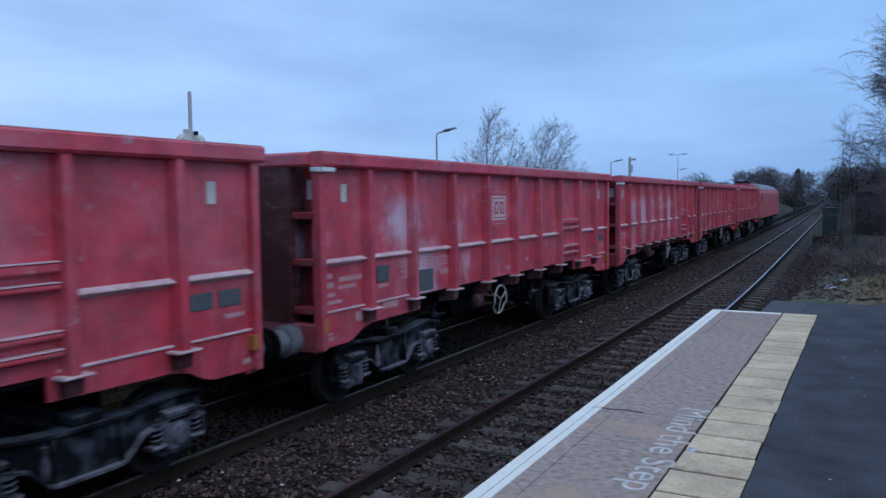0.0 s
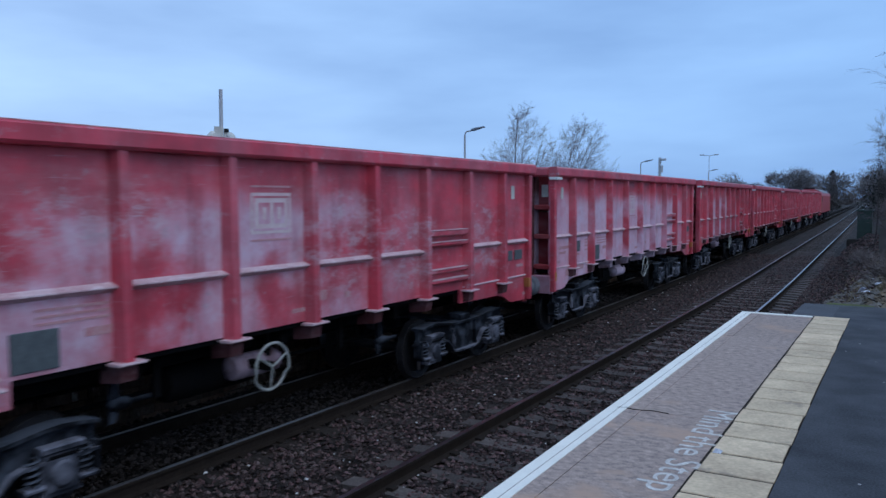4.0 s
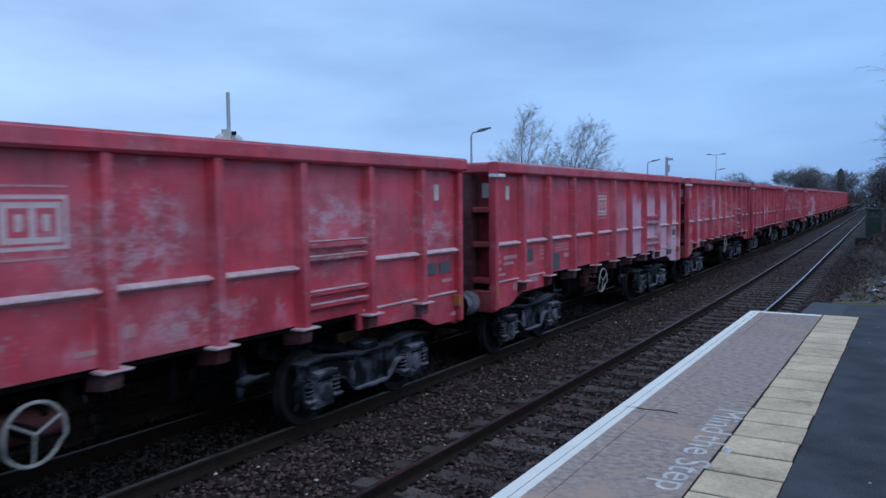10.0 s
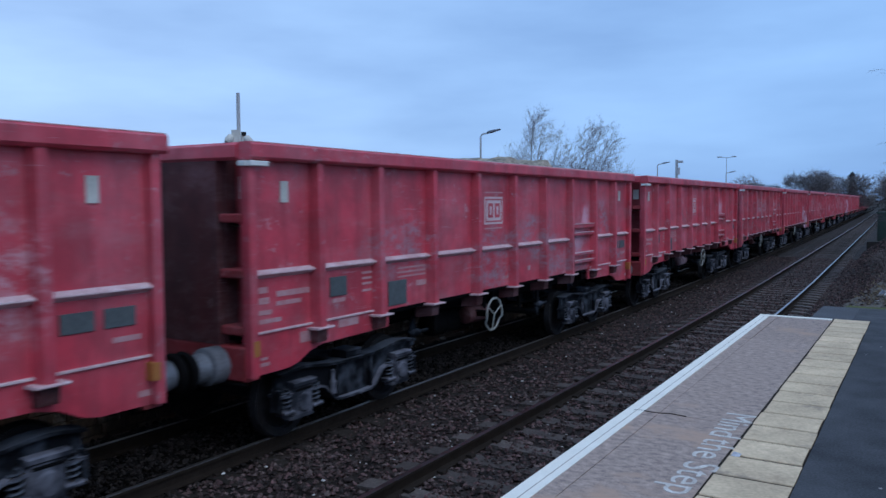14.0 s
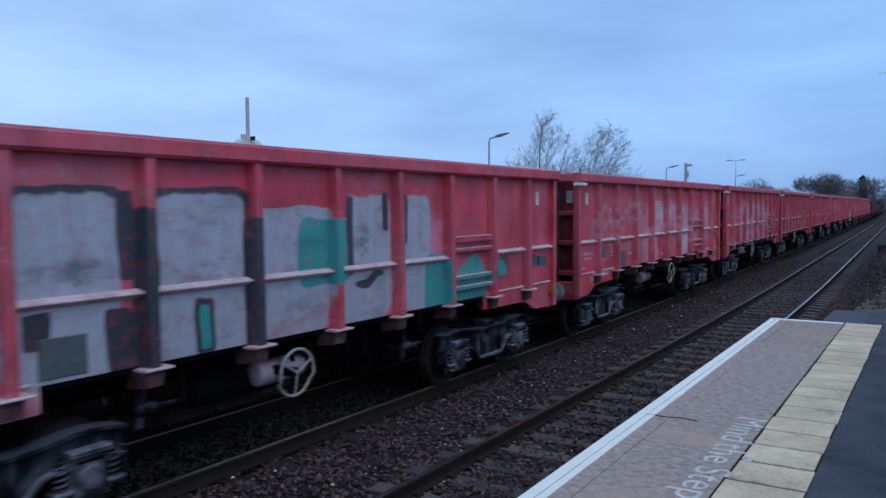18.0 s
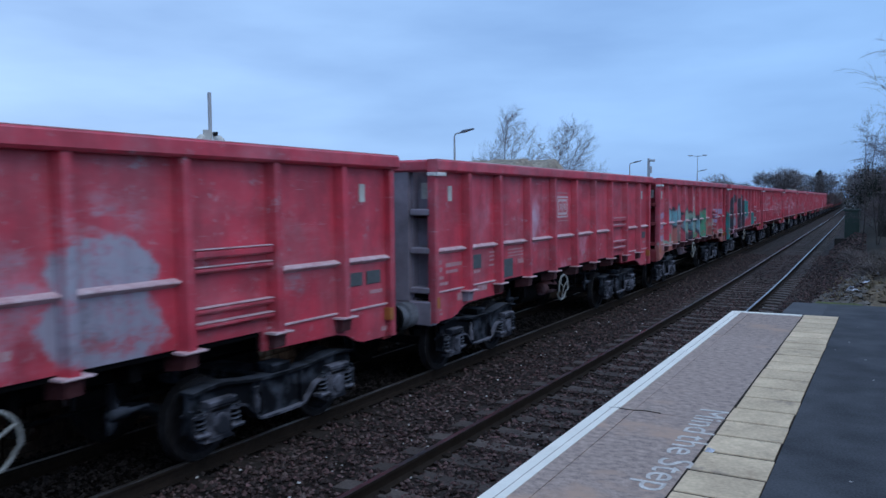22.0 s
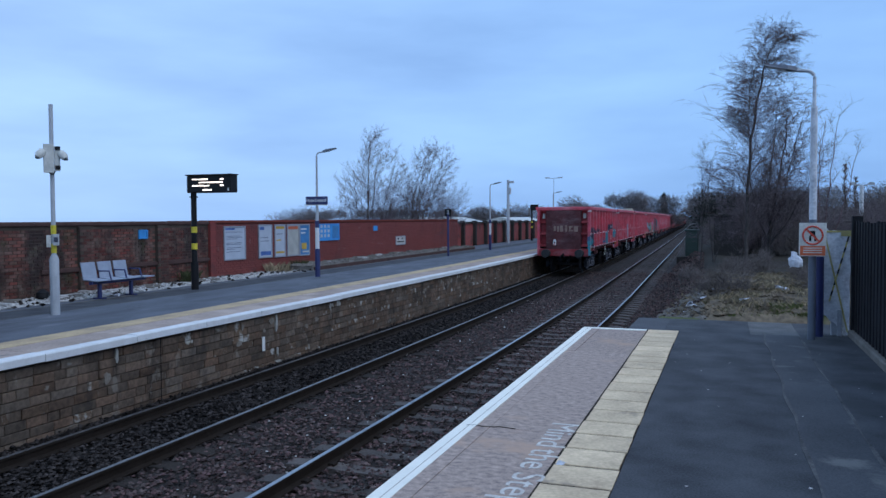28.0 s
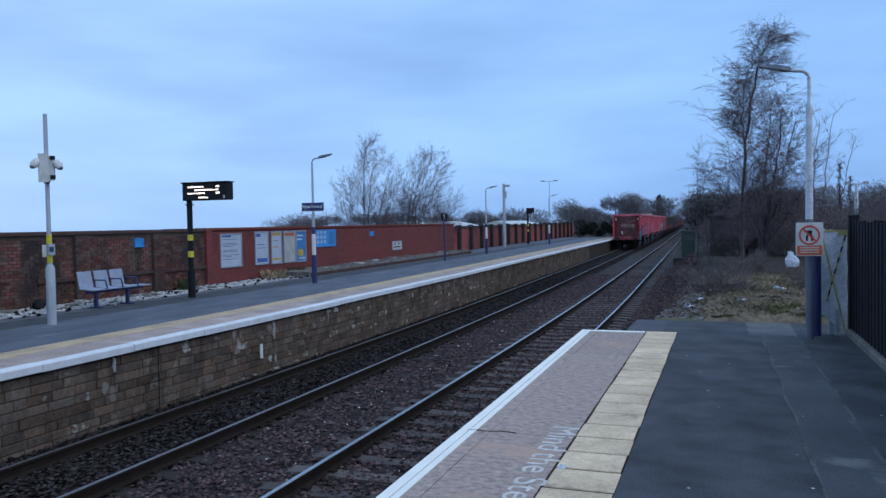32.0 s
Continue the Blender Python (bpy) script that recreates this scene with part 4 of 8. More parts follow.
STEPS = [-260, -120, -60, -30, -15] + [float(y) for y in range(-10, 121, 5)] + [130, 150, 180, 220, 280, 350, 450]


def ribbon(x0, x1, z0, z1, ys, x_at=bend):
    """A long solid of rectangular section that follows the line."""
    g = Geo()
    vs, fs = [], []
    for y in ys:
        o = x_at(y)
        vs += [(x0 + o, y, z0), (x1 + o, y, z0), (x1 + o, y, z1), (x0 + o, y, z1)]
    for i in range(len(ys) - 1):
        k = 4 * i
        for a in range(4):
            b = (a + 1) % 4
            fs.append((k + a, k + b, k + 4 + b, k + 4 + a))
    fs += [(3, 2, 1, 0), tuple(4 * (len(ys) - 1) + a for a in range(4))]
    return g.add(vs, fs)


def upto(a, b, step):
    n = max(1, int(round((b - a) / step)))
    return [a + (b - a) * i / n for i in range(n + 1)]


# ---- ground ----
def ground_height(x, y):
    o = bend(y)
    h = -0.36
    u = x - o
    if u > -1.9:                      # the bank beside the line, past the platform's end
        rise = min(1.0, max(0.0, (u + 1.9) / 1.6))
        h = -0.36 + rise * (1.25 if y > 13 else 0.7)
        if y > 13.4:
            h += 0.28 * math.exp(-((u - 1.0) / 2.0) ** 2 - ((y - 20) / 5.0) ** 2) + 0.10 * noise.noise((x * 0.9, y * 0.9, 0)) * rise
        if y < 15.7:
            h = min(h, 0.84)
        if y > 60:
            h += min(3.0, (y - 60) * 0.03) * rise
    elif u < -16:
        h = -0.36 + min(0.9, (-16 - u) * 0.3)
    else:
        h += 0.03 * noise.noise((x * 2.0, y * 2.0, 3.0))
    return h


gx = [-2500, -900, -400, -200, -120, -70, -40, -28, -22, -18, -16, -12, -9.5, -8, -6.5, -5, -4, -3.2, -2.6, -2.2, -1.9, -1.5, -1.1, -0.7, -0.3, 0.1, 0.5, 0.9, 1.3, 1.7, 2.2, 3, 4, 6, 9, 14, 25, 45, 80, 150, 300, 700, 2500]
gy = [-2500, -800, -280, -120, -50, -20, -8, 0, 6, 10, 13.2] + [13.6 + 0.4 * i for i in range(40)] + [30, 31, 33, 35, 38, 41, 45, 50, 56, 63, 72, 82, 95, 110, 130, 160, 200, 260, 340, 450, 650, 1000, 2500]
gv = [(x + (bend(y) if -60 < x < 60 and y < 460 else 0), y, ground_height(x + bend(y), y) if -60 < x < 60 and y < 460 else -0.1) for y in gy for x in gx]
gf = [(j * len(gx) + i, j * len(gx) + i + 1, (j + 1) * len(gx) + i + 1, (j + 1) * len(gx) + i) for j in range(len(gy) - 1) for i in range(len(gx) - 1)]
ground = tagged(new("ground", quick("ground", gv, gf, m_ground, True)), "dull brown winter ground around the railway", "ground", kind="structure")

# ballast bed under both tracks
bed = Geo()
prof = [(-9.05, -0.45), (-9.05, -0.20), (-8.9, -0.19), (-5.7, -0.19), (-5.55, -0.24), (-5.35, -0.19), (-2.5, -0.19), (-1.9, -0.34), (-1.4, -0.45)]
bv, bf = [], []
for y in STEPS:
    bv += [(x + bend(y), y, z) for x, z in prof]
for j in range(len(STEPS) - 1):
    for i in range(len(prof) - 1):
        k = j * len(prof) + i
        bf.append((k, k + 1, k + 1 + len(prof), k + len(prof)))
tagged(new("ballast_bed", quick("ballast_bed", bv, bf, m_ballast)), "dark brown crushed stone ballast bed", "ballast", kind="structure")


# ---- tracks ----
def rail_section():
    return [(-0.075, -0.16), (0.075, -0.16), (0.075, -0.145), (0.012, -0.125), (0.012, -0.045), (0.035, -0.035), (0.035, -0.006), (0.028, 0.0),
            (-0.028, 0.0), (-0.035, -0.006), (-0.035, -0.035), (-0.012, -0.045), (-0.012, -0.125), (-0.075, -0.145)]


def swept(section, x, ys):
    g, n = Geo(), len(section)
    vs, fs = [], []
    for y in ys:
        vs += [(x + bend(y) + p, y, q) for p, q in section]
    for j in range(len(ys) - 1):
        for i in range(n):
            k = j * n
            fs.append((k + i, k + (i + 1) % n, k + n + (i + 1) % n, k + n + i))
    return g.add(vs, fs)


sleeper_mesh = Geo().prism([(-1.25, -0.20), (1.25, -0.20), (1.25, -0.155), (0.95, -0.135), (0.35, -0.165), (-0.35, -0.165), (-0.95, -0.135), (-1.25, -0.155)], 1, -0.13, 0.13).mesh("sleeper", m_sleeper)
sleeper_dark = sleeper_mesh.copy()
sleeper_dark.materials[0] = m_sleeper_train_shade
clip_mesh = Geo().bar(-0.14, -0.05, -0.05, 0.05, -0.155, -0.115, 0.015).bar(0.05, 0.14, -0.05, 0.05, -0.155, -0.115, 0.015).mesh("rail_clip", m_rail_side)


def railway(cx, label, head):
    t = thing("railway_track", label, "railway track", kind="structure")
    for x in (cx - 0.7525, cx + 0.7525):
        rail = part("rail", swept(rail_section(), x, STEPS), m_rail_side, t, "rusty steel rail")
        part("rail_head", swept([(-0.033, -0.012), (0.033, -0.012), (0.028, 0.003), (-0.028, 0.003)], x, STEPS), head, rail, "polished rail head")
    y = -0.6
    while y < 85:
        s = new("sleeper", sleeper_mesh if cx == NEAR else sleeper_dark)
        s.parent = t
        s.matrix_basis = pose(cx + bend(y), y, random.uniform(-0.01, 0.005) - (0.0 if cx == NEAR else 0.018), 0, 0, random.uniform(-0.8, 0.8))
        if y < 24:
            for x in (-0.7525, 0.7525):
                c = new("rail_clip", clip_mesh)
                c.parent = s
                c.matrix_basis = pose(x, 0, 0)
        y += 0.65
    rest = Geo()
    for y in [-258 + 0.65 * i for i in range(int(258 / 0.65))] + [85 + 0.65 * i for i in range(300)]:
        o = cx + bend(y)
        rest.box(o - 1.25, o + 1.25, y - 0.13, y + 0.13, -0.20, -0.15)
    tagged(part("sleepers", rest, m_sleeper if cx == NEAR else m_sleeper_train_shade, t), kind="stuff")
    return t


railway(NEAR, "empty running line on concrete sleepers beside the platform", m_rail_head)
railway(FAR, "running line on concrete sleepers under the freight train", m_rail_head_dull)


def stones(name, n, x0, x1, y0, y1, size, z0, seed, label, mat_=None):
    rng = np.random.RandomState(seed)
    u = rng.rand(n)
    ys = y0 + (y1 - y0) * u ** 1.7
    xs = x0 + (x1 - x0) * rng.rand(n)
    base = np.array([(1, 0, 0), (0, 1, 0), (-1, 0, 0), (0, -1, 0), (0.2, 0.1, 0.8), (0, 0, -0.7)])
    faces = np.array([(0, 1, 4), (1, 2, 4), (2, 3, 4), (3, 0, 4), (1, 0, 5), (2, 1, 5), (3, 2, 5), (0, 3, 5)])
    s = size * (0.55 + 0.9 * rng.rand(n))
    jit = 0.6 + 0.8 * rng.rand(n, 6, 3)
    ang = rng.rand(n) * 6.28
    p = base[None] * jit * s[:, None, None]
    px = p[:, :, 0] * np.cos(ang)[:, None] - p[:, :, 1] * np.sin(ang)[:, None] + xs[:, None]
    py = p[:, :, 0] * np.sin(ang)[:, None] + p[:, :, 1] * np.cos(ang)[:, None] + ys[:, None]
    pz = p[:, :, 2] * 0.8 + ((z0 if z0 is not None else np.array([ground_height(a, b) + 0.03 for a, b in zip(xs, ys)])) + 0.025 * rng.rand(n))[:, None]
    sw = np.array([bend(q) for q in ys])
    px = px + sw[:, None]
    v = np.stack([px, py, pz], -1).reshape(-1, 3)
    f = (faces[None] + 6 * np.arange(n)[:, None, None]).reshape(-1, 3)
    me = quick(name, v.tolist(), f.tolist(), mat_ or m_stone)
    return tagged(new(name, me), label, "ballast", kind="stuff")


# colours on this line also carry the passing train's shade
stones("ballast_stones", 15000, -9.0, -6.55, 3.0, 45.0, 0.030, -0.185, 7, "loose dark ballast stones under the freight line, deepened for train shade", m_stone_black)
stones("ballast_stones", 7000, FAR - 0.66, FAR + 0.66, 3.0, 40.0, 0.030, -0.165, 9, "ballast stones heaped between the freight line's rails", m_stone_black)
tagged(new("ballast_bed_oiled", ribbon(-8.95, -6.6, -0.30, -0.184, STEPS).mesh("ballast_bed_oiled", m_ballast_black)), "dark ballast between the freight line's rails, deepened for train shade", "ballast", kind="structure")
stones("ballast_stones", 34000, -6.6, -1.95, 3.0, 45.0, 0.030, -0.185, 3, "loose dark brown ballast stones between the rails")

stones("ballast_stones", 5000, -6.6, -1.95, -4.0, 3.0, 0.030, -0.185, 61, "loose dark brown ballast stones beside the platform")
stones("ballast_stones", 1500, NEAR - 0.68, NEAR + 0.68, 3.0, 40.0, 0.032, -0.165, 15, "brown ballast stones strewn over the sleepers of the empty line")
stones("shoulder_rubble", 5000, -2.2, -0.5, 14.3, 48.0, 0.040, None, 12, "loose brown rubble on the shoulder beside the line")
stones("stone_chips", 260, -6.9, -2.2, 3.5, 30.0, 0.020, -0.165, 31, "scattered pale stone chips and dry leaves on the ballast", m_rubble)

# ---- near platform ----
PE = 13.5                                  # its end
structure("platform_near", Geo().box(-2.08, 2.4, -45, PE, -0.45, 0.970), m_concrete, "concrete core of the near platform", "platform")
structure("platform_near_asphalt", Geo().box(-0.686, 3.4, -45, PE - 0.02, 0.90, 1.002), m_asphalt, "dark worn asphalt of the near platform", "asphalt")
for name_, xa, xb, mat_ in (("platform_near_end", -1.55, -0.95, m_asphalt_patch), ("platform_near_end_dark", -0.95, 0.42, m_asphalt), ("platform_near_end_worn", 0.42, 1.16, m_asphalt_pale), ("platform_near_end_east", 1.16, 3.4, m_asphalt)):
    structure(name_, Geo().prism([(PE, 0.55), (PE + 2.1, 0.55), (PE + 2.1, 0.945), (PE, 0.985)], 0, xa, xb - 0.002), mat_, "grey asphalt apron sloping past the platform's end", "asphalt")
pp = [(0.69 - 0.0035 * i + 0.014 * math.sin(i * 1.7), 2.0 + 0.5 * i) for i in range(-16, 24)]
pq = [(1.21 - 0.004 * i + 0.010 * math.sin(i * 0.9 + 1), 2.0 + 0.5 * i) for i in range(-16, 24)]
structure("pavement_patch", Geo().prism(pp + pq[::-1], 2, 0.99, 1.0055), m_asphalt_patch, "resurfaced trench winding along the asphalt", "asphalt")
rg_, dv, df = random.Random(17), [], []
for i in range(40):
    x, y, r = rg_.uniform(-0.6, 1.8), rg_.uniform(2.5, 13.2), rg_.uniform(0.006, 0.015)
    k = len(dv)
    dv += [(x + r * math.cos(a), y + r * 1.2 * math.sin(a), 1.0078) for a in [j * math.pi / 3 for j in range(6)]]
    df.append(tuple(range(k, k + 6)))
for line_, name_ in ((pp, "asphalt_seam_west"), (pq, "asphalt_seam_east")):
    side_a = [(x - 0.012 - 0.010 * math.sin(y * 3.1), y) for x, y in line_]
    side_b = [(x + 0.014 + 0.012 * math.sin(y * 4.7 + 1), y) for x, y in line_]
    structure(name_, Geo().prism(side_a + side_b[::-1], 2, 0.99, 1.0095), m_seam, "pale worn seam beside the resurfaced trench", "asphalt")
tagged(new("gum_spots", quick("gum_spots", dv, df, m_rubble)), "trodden pale gum spots on the asphalt", "stain", kind="stuff")
coping = thing("platform_coping", "pinkish grey concrete coping slabs along the platform edge", "platform edge", kind="structure")


def slab_between(y0, y1, xa, xb, z0, z1):
    """A flat piece between two lines xa(y) and xb(y)."""
    return Geo().add([(xa(y0), y0, z0), (xb(y0), y0, z0), (xb(y1), y1, z0), (xa(y1), y1, z0), (xa(y0), y0, z1), (xb(y0), y0, z1), (xb(y1), y1, z1), (xa(y1), y1, z1)],
                     [(0, 3, 2, 1), (4, 5, 6, 7), (0, 1, 5, 4), (1, 2, 6, 5), (2, 3, 7, 6), (3, 0, 4, 7)])


for y, y1 in ((-12.0, -6.4), (-6.4, -2.0), (-2.0, 2.35), (2.35, 6.72), (6.72, 11.06), (11.06, PE)):
    part("coping_slab", slab_between(y + 0.005, y1 - 0.005, lambda v: edge_x(v) + 0.285, lambda v: -1.205, 0.86, 1.0 + random.uniform(-0.003, 0.003)), m_coping, coping)
    part("nosing_slab", slab_between(y + 0.005, y1 - 0.005, edge_x, lambda v: edge_x(v) + 0.278, 0.86, 1.0 + random.uniform(-0.003, 0.003)), m_coping, coping)
crack = [(-2.17 + 0.075 * i, 6.715 + 0.018 * math.sin(i * 1.9) + 0.006 * i) for i in range(7)]
part("crack", Geo().prism(crack + [(x, y - 0.010 - 0.004 * math.sin(x * 40)) for x, y in crack[::-1]], 2, 0.99, 1.0078), m_joint, coping, "dark ragged crack")
structure("edge_line", slab_between(-12, PE - 0.10, lambda v: edge_x(v) - 0.004, lambda v: edge_x(v) + 0.15, 0.93, 1.0065), m_edge, "white painted line along the platform edge", "line")
structure("edge_line_end", Geo().box(edge_x(PE) - 0.004, -1.215, PE - 0.13, PE + 0.006, 0.90, 1.0072), m_edge, "white painted line across the platform's end", "line")
structure("edge_line_groove", slab_between(-12, PE - 0.14, lambda v: edge_x(v) + 0.085, lambda v: edge_x(v) + 0.090, 0.99, 1.0076), m_strip, "thin grey joint along the painted edge", "line")
tact = thing("tactile_paving", "row of pale yellow paving slabs behind the coping", "paving", kind="structure")
y = -11.833
while y < PE - 0.2:
    d = 0.4535
    y1 = min(y + d, PE)
    part("paving_slab", Geo().bar(-1.180 + random.uniform(-0.006, 0.006), -0.695 + random.uniform(-0.006, 0.006), y + 0.017, y1 - 0.017, 0.90, 1.010 + random.uniform(-0.0012, 0.0012), 0.006), m_slab, tact)
    y = y1
structure("slab_joint", Geo().box(-1.205, -0.689, -12, PE, 0.94, 1.0), m_joint, "dark joint under the paving slabs", "joint")
structure("coping_joint", slab_between(-12, PE - 0.01, lambda v: edge_x(v) + 0.01, lambda v: -1.21, 0.93, 0.993), m_joint, "dark joints under the coping slabs", "joint")
words = thing("platform_lettering", "white stencilled warning painted on the coping", "lettering", (-1.318, 5.95, 1.004), 1.0)
for text, dy in (("Mind", 0.715), ("the", -0.01), ("Step", -0.72)):
    lettering("word", text, 0.40, m_text, words, pose(0, dy, 0, 0, 0, -90) @ Matrix.Diagonal((1.0, 0.88, 1.0, 1.0)))
tagged(part("litter_scrap", Geo().add([(-0.03, -0.02, 0.0), (0.03, -0.03, 0.004), (0.04, 0.02, 0.012), (-0.02, 0.03, 0.018), (0.0, 0.0, 0.03)], [(0, 1, 4), (1, 2, 4), (2, 3, 4), (3, 0, 4), (3, 2, 1, 0)]), m_litter_white), "small crumpled pale blue scrap on the slabs", "litter").location = (-1.14, 5.86, 1.006)
structure("platform_near_kerb", Geo().bar(1.86, 1.98, -20, PE + 0.3, 0.98, 1.10, 0.02), m_kerb, "mossy stone kerb under the fence", "kerb")

# ---- far platform ----
FE = -9.08                                 # its edge
ys_far = upto(-30, 92, 4)
structure("platform_far", ribbon(-19.0, FE - 0.12, -0.45, 0.975, ys_far), m_mortar, "core of the far platform", "platform")
structure("platform_far_asphalt", ribbon(-16.0, FE - 1.18, 0.90, 1.0, ys_far), m_asphalt_far, "grey worn asphalt of the far platform", "asphalt")
structure("platform_far_line", ribbon(FE - 1.40, FE - 0.90, 0.90, 1.0045, ys_far), m_yellow_line, "worn yellow line along the far platform", "line")
strip = thing("far_platform_coping", "worn concrete coping with white painted nosing stones", "platform edge", kind="structure")
y = -30.0
while y < 91:
    y1 = y + 1.83
    o0, o1 = bend(y), bend(y1)
    g = Geo()
    g.add([(FE - 0.99 + o0, y + 0.006, 0.86), (FE - 0.16 + o0, y + 0.006, 0.86), (FE - 0.16 + o1, y1 - 0.006, 0.86), (FE - 0.99 + o1, y1 - 0.006, 0.86),
           (FE - 0.99 + o0, y + 0.006, 1.0), (FE - 0.16 + o0, y + 0.006, 1.0), (FE - 0.16 + o1, y1 - 0.006, 1.0), (FE - 0.99 + o1, y1 - 0.006, 1.0)],
          [(0, 3, 2, 1), (4, 5, 6, 7), (0, 1, 5, 4), (1, 2, 6, 5), (2, 3, 7, 6), (3, 0, 4, 7)])
    part("coping_slab", g, m_strip, strip)
    g = Geo()
    a, b, dz = FE - 0.165, FE + 0.05, random.uniform(-0.006, 0.006)
    z0, z1 = 0.885 + dz, 1.004 + dz
    g.add([(a + o0, y + 0.006, z0), (b + o0, y + 0.006, z0), (b + o1, y1 - 0.006, z0), (a + o1, y1 - 0.006, z0),
           (a + o0, y + 0.006, z1), (b - 0.02 + o0, y + 0.006, z1), (b - 0.02 + o1, y1 - 0.006, z1), (a + o1, y1 - 0.006, z1),
           (b + o0, y + 0.006, z1 - 0.02), (b + o1, y1 - 0.006, z1 - 0.02)],
          [(0, 3, 2, 1), (4, 5, 6, 7), (0, 1, 8, 5, 4), (1, 2, 9, 8), (8, 9, 6, 5), (2, 3, 7, 6, 9), (3, 0, 4, 7)])
    part("nosing_stone", g, m_nosing, strip, "white painted nosing stone")
    y = y1
structure("gravel_strip", ribbon(-15.82, -14.42, 0.97, 1.015, upto(-10, 25, 2)), m_rubble, "pale gravel and rubble strip along the wall", "gravel")

stones("wall_gravel", 1500, -15.72, -14.35, 5.0, 26.0, 0.035, 1.012, 41, "pale loose gravel along the foot of the wall", m_rubble)
stones("wall_debris", 420, -15.75, -14.15, 6.0, 47.0, 0.055, 1.02, 42, "dark clods and fallen leaves along the foot of the wall", m_stone_black)
stones("kerb_rubble", 380, -15.6, -14.25, 25.5, 47.0, 0.060, 1.165, 43, "broken brick and stone on the old kerb", m_kerb)

# the stone block face of the far platform
face = thing("platform_face", "sooty brown stone block face under the far platform edge", "wall", kind="structure")
rows_h = [0.150, 0.135, 0.145, 0.150, 0.140, 0.150, 0.145, 0.14]
joined, limed = Geo(), Geo()
rng = random.Random(11)
z = -0.31
for r, h in enumerate(rows_h):
    y = -6.0 + rng.uniform(0, 0.4)
    while y < 64:
        d = rng.choice((0.22, 0.36, 0.42, 0.45, 0.48))
        o, x1 = bend(y + d / 2), FE - 0.05 + rng.uniform(-0.010, 0.008)
        c, zt = 0.008, min(z + h - 0.010, 0.885)
        if zt - z > 0.03:
            vs = [(x1 + o - 0.1, y, z), (x1 + o - 0.1, y + d - 0.010, z), (x1 + o - 0.1, y + d - 0.010, zt), (x1 + o - 0.1, y, zt),
                  (x1 + o - c, y, z), (x1 + o - c, y + d - 0.010, z), (x1 + o - c, y + d - 0.010, zt), (x1 + o - c, y, zt),
                  (x1 + o, y + c, z + c), (x1 + o, y + d - 0.010 - c, z + c), (x1 + o, y + d - 0.010 - c, zt - c), (x1 + o, y + c, zt - c)]
            fs = [(0, 1, 5, 4), (1, 2, 6, 5), (2, 3, 7, 6), (3, 0, 4, 7), (4, 5, 9, 8), (5, 6, 10, 9), (6, 7, 11, 10), (7, 4, 8, 11), (8, 9, 10, 11)]
            if 5.5 < y < 19.5:
                part("stone_block", quick("stone_block", vs, fs, m_block_limed if rng.random() < (0.16 if y > 12 else 0.06) else m_block), None, face)
            else:
                (limed if rng.random() < (0.16 if y < 34 else 0.05) else joined).add(vs, fs)
        y += d
    z += h
tagged(part("stone_blocks", quick("stone_blocks", joined.v, joined.f, m_block_joined), None, face), kind="stuff")
tagged(part("stone_blocks", quick("stone_blocks", limed.v, limed.f, m_block_limed), None, face), kind="stuff")
for y, w, z0, z1 in ((9.9, 0.07, 0.58, 0.86), (14.6, 0.09, 0.42, 0.87), (14.65, 0.05, -0.1, 0.14)):
    pts, rr = [], random.Random(y)
    for i in range(9):
        a = 2 * math.pi * i / 9
        pts.append((y + w * 0.6 * math.cos(a) * rr.uniform(0.3, 1.2), (z0 + z1) / 2 + (z1 - z0) / 2 * math.sin(a) * rr.uniform(0.8, 1.0)))
    part("lime_streak", Geo().prism(pts, 0, FE - 0.07, FE - 0.034), m_lime, face, "white lime streak")
rr = random.Random(23)
for i in range(26):
    y, z1 = rr.uniform(6.3, 30), rr.uniform(0.45, 0.86)
    w, z0 = rr.uniform(0.04, 0.12), z1 - rr.uniform(0.05, 0.22)
    pts = []
    for k in range(10):
        a = 2 * math.pi * k / 10
        pts.append((y + w * math.cos(a) * rr.uniform(0.4, 1.3), (z0 + z1) / 2 + (z1 - z0) / 2 * math.sin(a) * rr.uniform(0.5, 1.0)))
    part("lime_streak", Geo().prism(pts, 0, FE - 0.07 + bend(y), FE - 0.036 + bend(y)), m_lime_faint, face, "faint white lime stain")
part("marker_plate", Geo().bar(FE - 0.06, FE - 0.030, 14.05, 14.15, 0.12, 0.42), m_white, face, "small white marker plate")
# a hair-thin tube added to draw the dark crack line in the blocks
part("drain_pipe", Geo().tube([(FE - 0.02, 10.9, -0.3), (FE - 0.02, 10.9, 0.88)], 0.006, 8), m_under, face, "thin dark vertical crack line")

# ---- the wall behind the far platform ----
WX = -15.8


